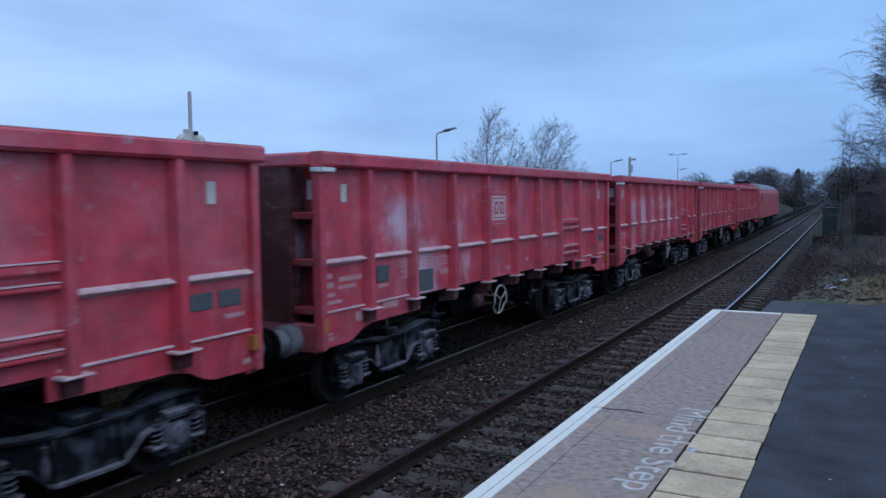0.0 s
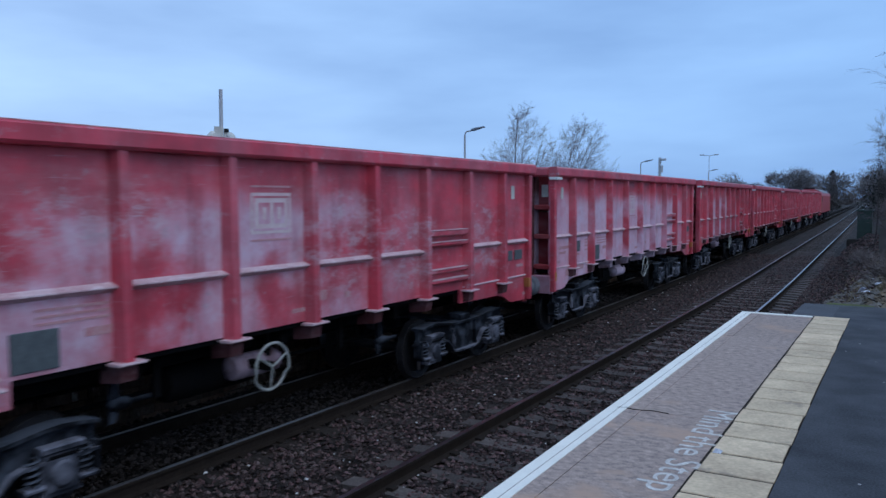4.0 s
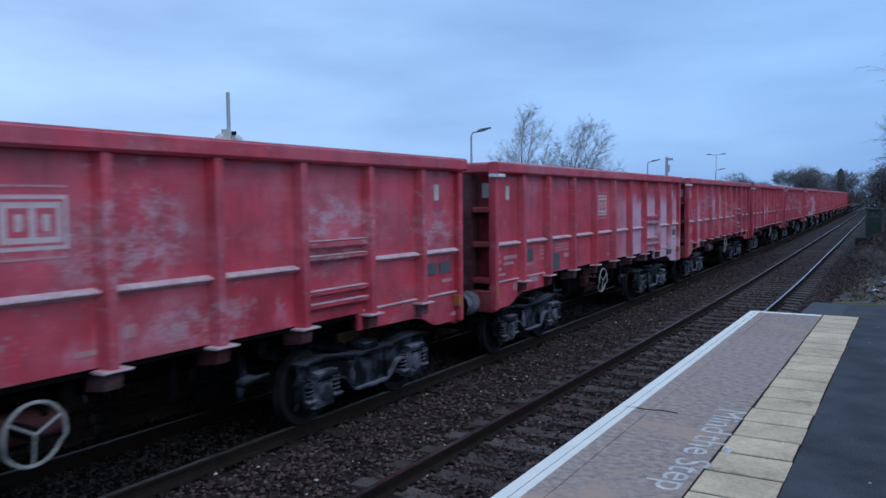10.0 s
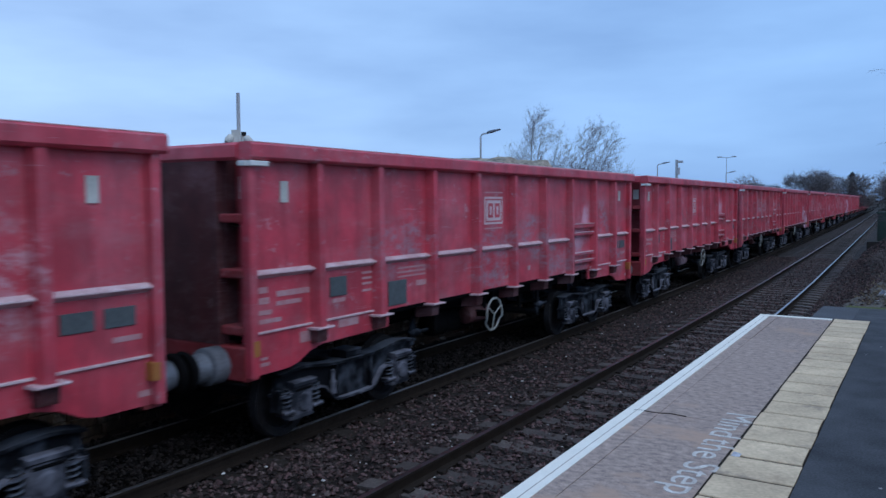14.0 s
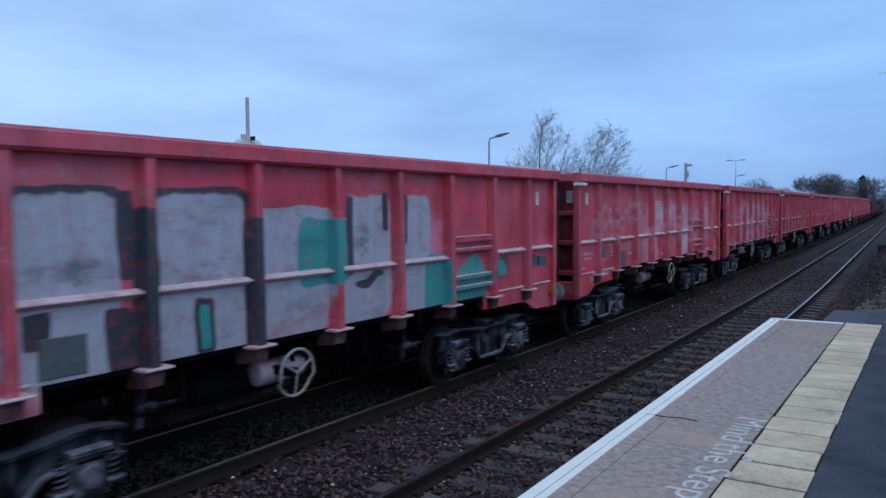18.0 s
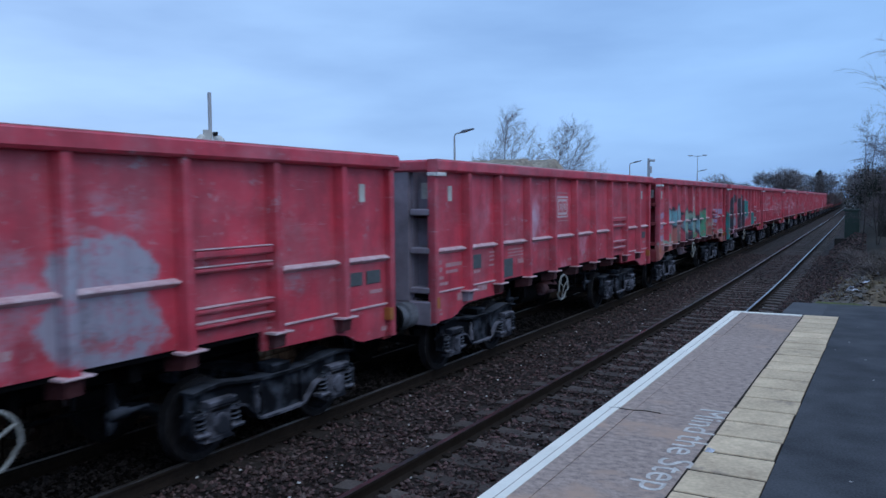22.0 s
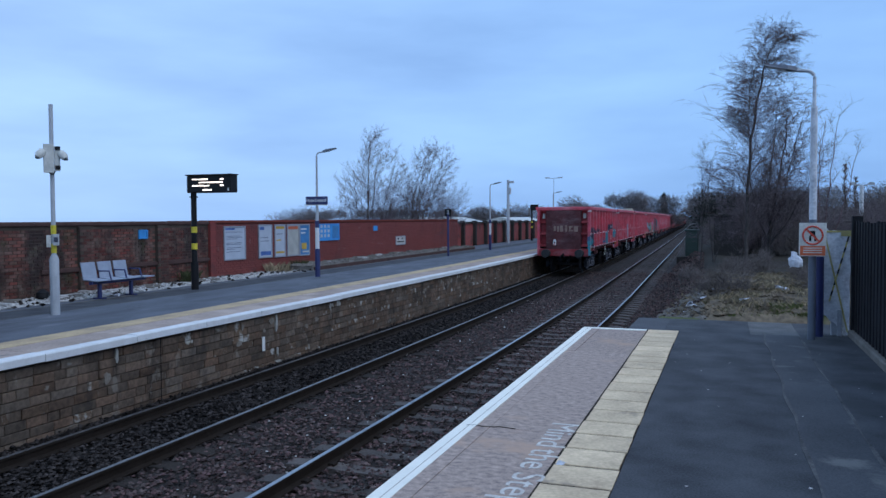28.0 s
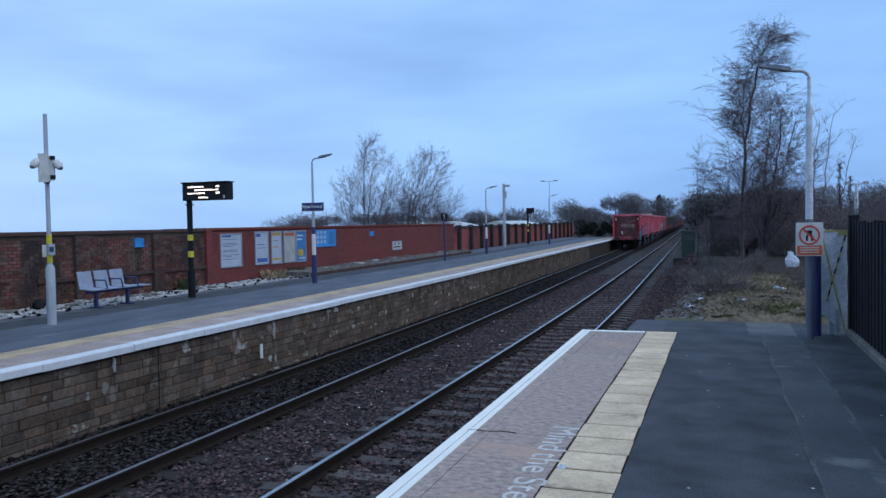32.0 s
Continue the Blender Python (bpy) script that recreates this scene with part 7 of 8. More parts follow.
def birch(name, at, stems, seed, label, bark, limbs=30, reach=2.4, crown=(0.12, 0.6), rise=0.9, wind=0.5, droop=0.5, twigs=(9, 6), thick=0.10, fine=0.0045, top_reach=0.35, category="tree"):
    """Slender stems (each a list of points) with ascending limbs, hanging sprays and hair-fine twigs that the wind pulls to one side."""
    rg, wood, spray = random.Random(seed), Geo(), Geo()

    def line(p, d, length, r, steps, sag, pull, goal, sides):
        pts, rad, q, v = [Vector(p)], [r], Vector(p), Vector(d).normalized()
        for i in range(steps):
            f = (i + 1) / steps
            v = (v + Vector((pull * f * 0.35 + rg.uniform(-0.14, 0.14), rg.uniform(-0.14, 0.14), -sag * f * 0.42 + rg.uniform(-0.08, 0.08)))).normalized()
            q = q + v * (length / steps)
            pts.append(q.copy())
            rad.append(r * (1 - 0.82 * f))
        goal.tube(pts, rad, sides, cap=False)
        return pts

    def on(pts, f):
        k = min(int(f * (len(pts) - 1)), len(pts) - 2)
        return pts[k].lerp(pts[k + 1], f * (len(pts) - 1) - k), (pts[k + 1] - pts[k]).normalized()

    for stem in stems:
        coarse = [Vector(p) for p in stem]
        pts = []
        for a, b in zip(coarse, coarse[1:]):
            pts += [a.lerp(b, i / 4) + Vector((rg.uniform(-0.035, 0.035), rg.uniform(-0.035, 0.035), 0)) for i in range(4)]
        pts.append(coarse[-1])
        tall = sum((b - a).length for a, b in zip(pts, pts[1:]))
        n = len(pts) - 1
        wide = thick * (tall / 9.0) ** 1.3
        wood.tube(pts, [wide * (1 - i / n) ** 0.8 + 0.006 for i in range(n + 1)], 6, cap=False)
        many = max(5, int(limbs * tall / 9.0))
        for c in range(many):
            f = crown[0] + (0.99 - crown[0]) * ((c + rg.random()) / many) ** 1.45
            p, along = on(pts, f)
            a = rg.uniform(0, 6.28)
            g = (f - crown[0]) / (1 - crown[0])
            span = reach * (tall / 9.0) * ((1 - g) ** crown[1] * (1 - top_reach) + top_reach) * rg.uniform(0.55, 1.1)
            limb = line(p, along * rise + Vector((math.cos(a), math.sin(a), 0.1)), span, max(0.0055, wide * 0.12 * (1 - f) + 0.003), 6, droop * 0.7, wind * 0.5, wood, 4)
            some = max(3, int(twigs[0] * min(1.0, span / 1.1)))
            for e in range(some):
                h = 0.2 + 0.8 * (e + rg.random()) / some
                p2, al2 = on(limb, min(h, 0.999))
                b = rg.uniform(0, 6.28)
                out = line(p2, al2 * 0.8 + Vector((math.cos(b), math.sin(b), rg.uniform(-0.1, 0.6))) * 0.8, span * rg.uniform(0.20, 0.42) + 0.18, fine * 1.7, 4, droop, wind, spray, 3)
                for k in range(twigs[1]):
                    p3, al3 = on(out, min(0.15 + 0.85 * rg.random(), 0.999))
                    m = rg.uniform(0, 6.28)
                    line(p3, al3 * 0.7 + Vector((math.cos(m), math.sin(m), rg.uniform(-0.4, 0.4))) * 0.7, rg.uniform(0.16, 0.42), fine, 2, droop * 1.2, wind, spray, 3)
    tree = thing(name, label, category, at)
    part("trunk", quick("trunk", wood.v, wood.f, bark, True), None, tree)
    part("crown", quick("crown", spray.v, spray.f, m_twig), None, tree, "hair-fine bare twigs")
    return tree


# wind-bent birches behind the wall
def fan(rg, n, spread, tall, bend_to):
    """Stems that spread from one root and lean over with the wind."""
    out = []
    for i in range(n):
        u = -1 + 2 * (i + 0.5) / n + rg.uniform(-0.12, 0.12)
        h = tall * (1 - 0.32 * abs(u) ** 1.6) * rg.uniform(0.88, 1.04)
        dy = rg.uniform(-0.5, 0.5)
        out.append([(u * 0.15, 0, 0)] + [(u * spread * f ** 0.8 + bend_to * f ** 2.2, dy * f, h * f) for f in (0.3, 0.55, 0.8, 1.0)])
    return out


WINDY = dict(reach=3.3, crown=(0.10, 0.5), rise=1.7, droop=0.06, twigs=(7, 7), thick=0.045, top_reach=0.22, fine=0.0042)
birch("birch_tree", (-19.9, 42.0, 0.3), fan(random.Random(4), 7, 2.0, 7.5, 0.35), 31, "bare wind-bent birch with several stems behind the wall", m_birch, limbs=34, wind=0.16, **WINDY)
birch("birch_tree", (-17.9, 44.0, 0.3), fan(random.Random(9), 6, 1.4, 7.6, 1.3), 32, "bare wind-bent birch with several stems behind the wall", m_birch, limbs=34, wind=0.32, **WINDY)
for i, (x, y, h) in enumerate(((-21.4, 41.0, 3.7), (-19.3, 47.0, 4.2), (-18.9, 48.5, 4.3), (-18.4, 51.0, 4.3), (-20.5, 45.5, 4.2), (-18.0, 49.5, 3.9), (-18.9, 45.0, 4.4))):
    bare_tree("scrub_tree", (x, y, 0.3), h, 60 + i, "low bare scrub behind the wall", m_bark, spread=0.5, lean=(0.4, 0), thick=0.03, fork=0.15, depth=3, kids=7, trunks=3, category="shrub")
crown_mass("round_bush", (-25.2, 41.5, 0.3), (1.9, 1.6, 3.4), 7000, 77, "dense bare rounded bush behind the wall", m_twig, (0.008, 0.4), "shrub")
# the tall birches past the platform's end
birch("birch_tree", (0.78, 34.0, 0.9), [[(0, 0, 0), (0.03, 0, 2.4), (0.14, 0.05, 5.1), (0.42, 0.1, 7.0), (0.72, 0.1, 8.4), (1.08, 0.1, 9.1)], [(0.12, 0.05, 4.6), (0.02, 0.1, 6.0), (0.10, 0.1, 7.3), (0.40, 0.1, 8.5)]],
      21, "tall bare silver birch bent by the wind on the bank", m_birch, limbs=100, reach=2.9, crown=(0.10, 0.8), rise=1.35, wind=0.06, droop=0.55, twigs=(12, 10), thick=0.075, fine=0.0037, top_reach=0.30)
birch("birch_tree", (1.72, 36.0, 0.9), [[(0, 0, 0), (0.0, 0, 1.4), (-0.05, 0.05, 3.2), (0.15, 0.1, 5.2), (0.3, 0, 6.8)], [(0.0, 0, 1.1), (0.5, 0.1, 2.6), (0.85, 0.1, 4.4), (1.3, 0, 6.3)], [(0.0, 0, 0.9), (-0.55, 0, 2.2), (-0.8, 0, 3.9), (-0.75, 0, 5.5)], [(0, 0, 0.8), (0.8, 0.1, 1.9), (1.5, 0, 3.3), (2.2, 0, 4.8)], [(0, 0, 1.2), (0.25, -0.4, 3.0), (0.55, -0.5, 5.0), (0.7, -0.5, 6.9)]],
      22, "bare tree with many upright dark limbs on the bank", m_bark, limbs=62, reach=2.7, crown=(0.12, 0.6), rise=1.7, wind=0.05, droop=0.15, twigs=(9, 8), thick=0.09, fine=0.0040)
birch("birch_tree", (-0.55, 36.5, 0.9), [[(0, 0, 0), (-0.1, 0, 1.6), (-0.2, 0.1, 3.2), (-0.1, 0, 4.6)], [(0.1, 0, 0), (0.5, 0, 1.5), (0.8, 0, 2.9), (0.9, 0, 4.0)]],
      23, "low bare birch with hanging twigs on the bank", m_birch, limbs=46, reach=3.2, crown=(0.1, 0.5), rise=0.9, wind=-0.1, droop=0.5, twigs=(9, 7), thick=0.06, fine=0.0036)
birch("birch_tree", (2.85, 27.0, 0.9), [[(0, 0, 0), (0.05, 0, 1.6), (0.2, 0, 3.4), (0.45, 0, 5.2)], [(0.05, 0, 0), (0.35, 0.1, 1.5), (0.75, 0.1, 3.0), (1.0, 0, 4.3)], [(-0.05, 0, 0), (-0.12, 0, 2.0), (-0.1, 0, 4.0), (0.05, 0, 5.0)]],
      24, "slim young red-barked birch behind the lamp post", m_twig_red, limbs=26, reach=1.9, crown=(0.2, 0.5), rise=1.9, wind=0.15, droop=0.05, twigs=(6, 5), thick=0.035, fine=0.0026)
bare_tree("birch_tree", (-1.1, 37.0, 0.8), 5.0, 25, "thin bare sapling beside the line", m_birch, spread=0.26, lean=(0.0, 0), thick=0.035, fork=0.3, depth=3, kids=7)
for i in range(16):
    rg = random.Random(900 + i)
    crown_mass("bramble_thicket", (rg.uniform(0.2, 8.5), rg.uniform(37, 56), 0.8), (1.9, 1.6, rg.uniform(1.6, 2.7)), 3500, 920 + i, "dark tangled bramble thicket on the bank", m_shrub, (0.012, 0.5), "shrub", trunk=False)
for i in range(9):
    rg = random.Random(950 + i)
    crown_mass("bramble_clump", (rg.uniform(-0.6, 3.6), rg.uniform(19, 29), 0.95), (0.8, 0.7, rg.uniform(0.35, 0.8)), 900, 960 + i, "low brown bramble clump on the bank", m_shrub, (0.007, 0.35), "shrub", trunk=False)
for i in range(14):
    rg = random.Random(100 + i)
    bare_tree("scrub_tree", (rg.uniform(-0.2, 7.0), rg.uniform(33, 50), 0.9), rg.uniform(1.5, 2.6), 200 + i, "bare tangled scrub on the bank", m_bark, spread=0.55, thick=0.035, fork=0.05, depth=3, kids=6, trunks=3, category="shrub")
crown_mass("ivy_bush", (-0.6, 56.0, 1.2), (2.0, 2.0, 3.3), 9000, 5, "dark ivy covered bush on the bank", m_evergreen, (0.03, 0.16), "shrub")
for i in range(16):
    rg = random.Random(300 + i)
    y = rg.uniform(54, 110)
    crown_mass("thicket", (rg.uniform(2.0, 26) + bend(y) * 0.3, y, 1.0), (3.6, 3.0, rg.uniform(3.0, 5.0)), 4200, 310 + i, "dark bare winter thicket beside the line", m_shrub, (0.022, 0.6), "shrub")
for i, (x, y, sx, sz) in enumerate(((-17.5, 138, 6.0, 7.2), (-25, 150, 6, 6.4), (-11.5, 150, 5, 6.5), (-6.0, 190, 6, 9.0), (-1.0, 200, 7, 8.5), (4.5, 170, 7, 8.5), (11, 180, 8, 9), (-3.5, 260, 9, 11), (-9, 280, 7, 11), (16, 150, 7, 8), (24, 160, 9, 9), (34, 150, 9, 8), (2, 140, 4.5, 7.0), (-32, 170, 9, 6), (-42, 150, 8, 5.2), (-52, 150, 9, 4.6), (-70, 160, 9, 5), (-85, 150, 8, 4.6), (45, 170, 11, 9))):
    crown_mass("distant_tree", (x, y, 0.6), (sx, sx, sz * 0.88), 6500, 500 + i, "bare tree on the horizon, coloured paler for haze", m_far_scrub, (0.05, 1.2), "tree")
crown_mass("distant_conifer", (-12.6, 172, 0.6), (1.5, 1.5, 7.2), 2600, 700, "dark pointed conifer on the horizon", m_evergreen, (0.2, 0.9), "tree", True)
for i, (x, y, h) in enumerate(((11.2, 88, 7.4), (12.7, 92, 6.2))):
    crown_mass("distant_conifer", (x, y, 0.8), (0.55 + 0.5 * i, 0.55 + 0.5 * i, h), 500, 710 + i, "slim dark poplar on the skyline", m_shrub, (0.05, 0.6), "tree", True)
for i, (x, y) in enumerate(((-12.5, 98), (-14.5, 99), (-11.2, 103), (-16, 96))):
    crown_mass("hedge_bush", (x, y, 0.8), (1.6, 1.6, 2.0), 2400, 720 + i, "dark leafy bush at the far platform's end", m_evergreen, (0.06, 0.25), "shrub", trunk=False)
for x, y in ((-11.9, 96), (-10.9, 97.5)):
    t = thing("small_sign", "small white sign on a post by the platform ramp", "sign", (x + 0.2, y - 3, 1.0))
    part("post", Geo().tube([(0, 0, -0.4), (0, 0, 1.3)], 0.03, 6), m_galv, t)
    part("panel", Geo().bar(-0.22, 0.22, -0.02, 0.02, 1.2, 1.75, 0.01), m_white, t)


def tall_lamp(x, y, top, arms, label, reach=1.7, thick=0.10):
    t = thing("street_lamp", label, "lamp post", (x, y, 0.4))
    h = top - 0.4
    part("pole", Geo().tube([(0, 0, -0.4), (0, 0, h)], [thick, thick * 0.5], 8), m_galv if reach > 1 else m_white, t)
    for s in arms:
        part("arm", Geo().tube([(0, 0, h - 0.05), (s * reach * 0.53, 0, h + 0.02)], 0.035, 6), m_galv, t)
        part("lantern", Geo().bar(min(s * reach * 0.53, s * reach), max(s * reach * 0.53, s * reach), -0.15, 0.15, h, h + 0.14, 0.04), m_grey_pole, t)


tall_lamp(-22.75, 108, 8.55, (-1, 1), "tall double armed lamp column beyond the station", 1.2, 0.06)
tall_lamp(-29.6, 160, 6.6, (-1, 1), "far double armed lamp column")
tall_lamp(-28.0, 150, 5.95, (-1, 1), "far low double armed lamp column", 1.0, 0.07)
tall_lamp(6.95, 48, 4.65, (-1, 1), "white capped lamp column beyond the fence", 0.6, 0.17)

# ---- the freight train ----
PITCH, BODY = 13.75, 12.65
PIVOT, AXLE = 2.10, 1.04                  # bogie centre from the wagon's end; half its wheelbase
RIBS = [0.0, 1.13, 2.34, 3.66, 5.00, 6.31, 7.60, 8.90, 10.22, 11.48, BODY]     # the side's bays, wider towards the middle


# how far the train surges ahead of an even run, second by second
SURGE = [0.0, 0.08, 0.20, 0.21, 0.20, 0.18, 0.12, 0.08, 0.10, 0.05, 0.0, -0.04, -0.10, -0.16, -0.21, -0.25, -0.26, -0.22, -0.17, -0.23, -0.12, -0.09, -0.17, -0.17, -0.13, -0.06, -0.09, -0.05, 0.0]


def run(t):
    """How far the reference wagon's rear end has come, in metres along y."""
    i = min(int(t), len(SURGE) - 2)
    surge = SURGE[i] + (SURGE[i + 1] - SURGE[i]) * min(1.0, t - i)
    return 7.9 + 8.45 * t + 0.0188 * t * t + (0.02 * (t - 20) ** 2 if t > 20 else 0.0) + surge


def heap(seed, top, humps=()):
    """Crushed stone in the wagon: tipped in heaps, lumpy on top."""
    rg, v, f = random.Random(seed), [], []
    humps = humps or [(2.0 + 2.1 * i + rg.uniform(-0.5, 0.5), rg.uniform(0.5, 1.0), rg.uniform(0.9, 1.6)) for i in range(5)]
    nx, ny = 17, 110
    for j in range(ny):
        y = 0.15 + (BODY - 0.3) * j / (ny - 1)
        for i in range(nx):
            x = -1.2 + 2.4 * i / (nx - 1)
            edge = min(1, (1.25 - abs(x)) * 1.6) * min(1, min(y, BODY - y) * 0.7)
            rise = max(h * math.exp(-abs((y - m) / r) ** 2.2) for m, h, r in humps)
            lump = 0.05 * noise.noise((x * 2.5, y * 2.5, seed)) + 0.06 * noise.noise((x * 7, y * 7, seed))
            v.append((x, y, 2.6 + (top - 2.6) * max(0, edge) * rise + lump * (0.4 + 0.6 * rise)))
    for j in range(ny - 1):
        for i in range(nx - 1):
            k = j * nx + i
            f.append((k, k + 1, k + 1 + nx, k + nx))
    return quick("stone_load", v, f, m_sand, False)


def build_wagon():
    w = thing("box_wagon", "red bogie box wagon with ribbed sides and chalky worn paint", "wagon", group="freight train")
    for s in (1, -1):
        def bx(g, x0, x1, *a, c=0.008):
            return g.bar(min(s * x0, s * x1), max(s * x0, s * x1), *a, c)

        for i in range(10):
            y0, y1 = RIBS[i], RIBS[i + 1]
            part("side_panel", Geo().box(min(s * 1.20, s * 1.24), max(s * 1.20, s * 1.24), y0, y1, 1.40, 3.30), m_paint, w)
            if i != 7 and s > 0:
                part("side_ledge", Geo().prism([(s * 1.23, 2.02), (s * 1.318, 2.072), (s * 1.318, 2.085), (s * 1.23, 2.125)], 1, y0 + 0.06, y1 - 0.06), m_ledge, w, "worn pale ledge, brightened for its lit top")
        for i in range(1, 10):
            y = RIBS[i]
            rib = part("rib", Geo().add([(s * 1.23, y - 0.085, 1.36), (s * 1.23, y + 0.085, 1.36), (s * 1.385, y + 0.05, 1.36), (s * 1.385, y - 0.05, 1.36),
                                         (s * 1.23, y - 0.085, 3.30), (s * 1.23, y + 0.085, 3.30), (s * 1.36, y + 0.05, 3.30), (s * 1.36, y - 0.05, 3.30)],
                                        [(0, 3, 2, 1), (4, 5, 6, 7), (0, 1, 5, 4), (1, 2, 6, 5), (2, 3, 7, 6), (3, 0, 4, 7)]), m_paint, w, bevel=0.012)
            if s < 0:
                continue
            part("rib_foot", bx(Geo(), 1.24, 1.43, y - 0.15, y + 0.15, 1.36, 1.385), m_ledge, rib, "worn pale foot plate, brightened for its lit top")
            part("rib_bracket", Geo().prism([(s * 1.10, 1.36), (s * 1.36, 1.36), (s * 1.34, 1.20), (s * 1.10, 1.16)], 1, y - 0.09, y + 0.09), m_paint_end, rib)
        for y0 in (0.0, BODY - 0.11):
            part("corner_post", bx(Geo(), 1.20, 1.345, y0, y0 + 0.11, 0.97, 3.30, c=0.02), m_paint, w)
        # a thin pale bar added as the highlight along the rail
        if s > 0:
            part("top_rail_edge", bx(Geo(), 1.355, 1.385, -0.02, BODY + 0.02, 3.468, 3.480, c=0.004), m_ledge, w, "pale strip painted as the top rail's highlight")
        part("top_rail", bx(Geo(), 1.20, 1.405, -0.03, BODY + 0.03, 3.285, 3.475, c=0.03), m_paint, w)
        sk = [(0, 1.42), (2.62, 1.42), (2.62, 1.17), (1.25, 1.15), (1.02, 1.10), (0.82, 1.0), (0.66, 0.965), (0, 0.96)]
        for ys in (sk, [(BODY - a, b) for a, b in sk]):
            part("side_skirt", Geo().prism([(a, b) for a, b in ys], 0, s * 1.20, s * 1.247), m_paint, w)
        for y0, y1 in ((0.02, 2.53), (BODY - 2.53, BODY - 0.02)):
            part("skirt_strip", bx(Geo(), 1.235, 1.272, y0, y1, 1.415, 1.44, c=0.004), m_ledge, w, "worn pale weld strip")
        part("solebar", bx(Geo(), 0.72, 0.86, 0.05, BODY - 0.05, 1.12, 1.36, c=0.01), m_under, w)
        if s < 0:
            continue
        for z, d in ((2.38, 0.09), (2.20, 0.06), (1.78, 0.06), (1.62, 0.06)):
            part("step_rung", bx(Geo(), 1.235, 1.345, RIBS[7] + 0.09, RIBS[8] - 0.09, z - d, z, c=0.02), m_paint, w, "step rung")
            part("step_edge", bx(Geo(), 1.25, 1.35, RIBS[7] + 0.09, RIBS[8] - 0.09, z, z + 0.012, c=0.004), m_ledge, w, "worn pale step edge")
        # markings: bars for small print, a framed square for the emblem
        for (y, z, ww, hh) in ((0.20, 1.86, 0.14, 0.07), (0.20, 1.74, 0.16, 0.07), (0.20, 1.62, 0.2, 0.05), (0.48, 1.80, 0.55, 0.065), (0.48, 1.70, 0.40, 0.05), (0.20, 1.52, 0.35, 0.05), (0.85, 1.22, 0.18, 0.13),
                              (2.05, 1.93, 0.30, 0.03), (2.05, 1.86, 0.22, 0.03), (2.05, 1.79, 0.30, 0.03), (2.05, 1.70, 0.24, 0.03), (1.45, 1.62, 0.25, 0.05), (1.55, 1.30, 0.40, 0.10), (2.85, 1.93, 0.70, 0.025), (2.85, 1.87, 0.70, 0.025), (2.85, 1.81, 0.70, 0.025),
                              (3.3, 1.66, 0.30, 0.08), (6.5, 1.62, 0.14, 0.12), (7.0, 1.60, 0.12, 0.08), (6.0, 1.52, 0.25, 0.05), (BODY - 0.5, 1.60, 0.3, 0.05), (BODY - 0.25, 1.05, 0.16, 0.06), (0.20, 1.05, 0.14, 0.04), (0.20, 1.12, 0.12, 0.03)):
            xx = 1.245 if z > 1.42 else 1.252
            part("marking_bar", Geo().box(min(s * 1.23, s * xx), max(s * 1.23, s * xx), y, y + ww, z, z + hh), m_marking, w)
        e0, e1, z0, z1 = 5.35, 6.0, 2.48, 2.94
        part("emblem_panel", Geo().box(min(s * 1.23, s * 1.244), max(s * 1.23, s * 1.244), e0, e1, z0, z1), m_emblem, w, "faded white emblem panel")
        ring = Geo()
        for a in ((e0 + 0.035, e1 - 0.035, z1 - 0.06, z1 - 0.035), (e0 + 0.035, e1 - 0.035, z0 + 0.035, z0 + 0.06), (e0 + 0.035, e0 + 0.06, z0 + 0.06, z1 - 0.06), (e1 - 0.06, e1 - 0.035, z0 + 0.06, z1 - 0.06)):
            ring.box(min(s * 1.235, s * 1.2465), max(s * 1.235, s * 1.2465), *a)
        part("emblem_ring", ring, m_paint, w)
        for a in (e0 + 0.12, e0 + 0.36):
            block = part("emblem_block", Geo().box(min(s * 1.235, s * 1.2465), max(s * 1.235, s * 1.2465), a, a + 0.18, z0 + 0.11, z1 - 0.11), m_paint, w)
            part("emblem_slot", Geo().box(min(s * 1.24, s * 1.249), max(s * 1.24, s * 1.249), a + 0.06, a + 0.12, z0 + 0.16, z1 - 0.16), m_emblem, block)
        for z in (z0 - 0.08, z1 + 0.06):
            part("emblem_line", Geo().box(min(s * 1.23, s * 1.246), max(s * 1.23, s * 1.246), e0, e1, z, z + 0.022), m_marking, w)
        for y in (0.56, BODY - 0.72):
            part("data_plate", bx(Geo(), 1.235, 1.255, y, y + 0.125, 2.86, 3.10, c=0.005), m_sign_white, w, "pale yellow and white plate")
        part("data_plate", bx(Geo(), 1.235, 1.255, 2.62, 3.05, 1.44, 1.78, c=0.005), m_plate, w, "grey data board")
        part("data_plate", bx(Geo(), 1.235, 1.255, 1.40, 1.72, 1.70, 1.94, c=0.005), m_plate, w, "grey data plate")
        for y in (BODY - 1.0, BODY - 0.58):
            part("data_plate", bx(Geo(), 1.235, 1.255, y, y + 0.32, 1.74, 1.92, c=0.005), m_plate, w, "grey louvred plate")
        for y in (0.02, BODY - 0.16):
            part("reflector", bx(Geo(), 1.24, 1.352, y, y + 0.09, 1.20, 1.37, c=0.005), m_orange, w, "orange marker")
        part("grab_rail", bx(Geo(), 1.35, 1.41, -0.05, 0.22, 3.245, 3.272, c=0.008), m_white, w, "white grab rail")
        part("grab_rail", bx(Geo(), 1.24, 1.36, -0.07, -0.03, 3.245, 3.272, c=0.008), m_white, w, "white grab rail")
        hw = part("handwheel", Geo().ring((s * 1.30, 6.87, 0.97), 0, 0.27, 0.017, 28, 6), m_handwheel, w, "pale spoked brake handwheel", True)
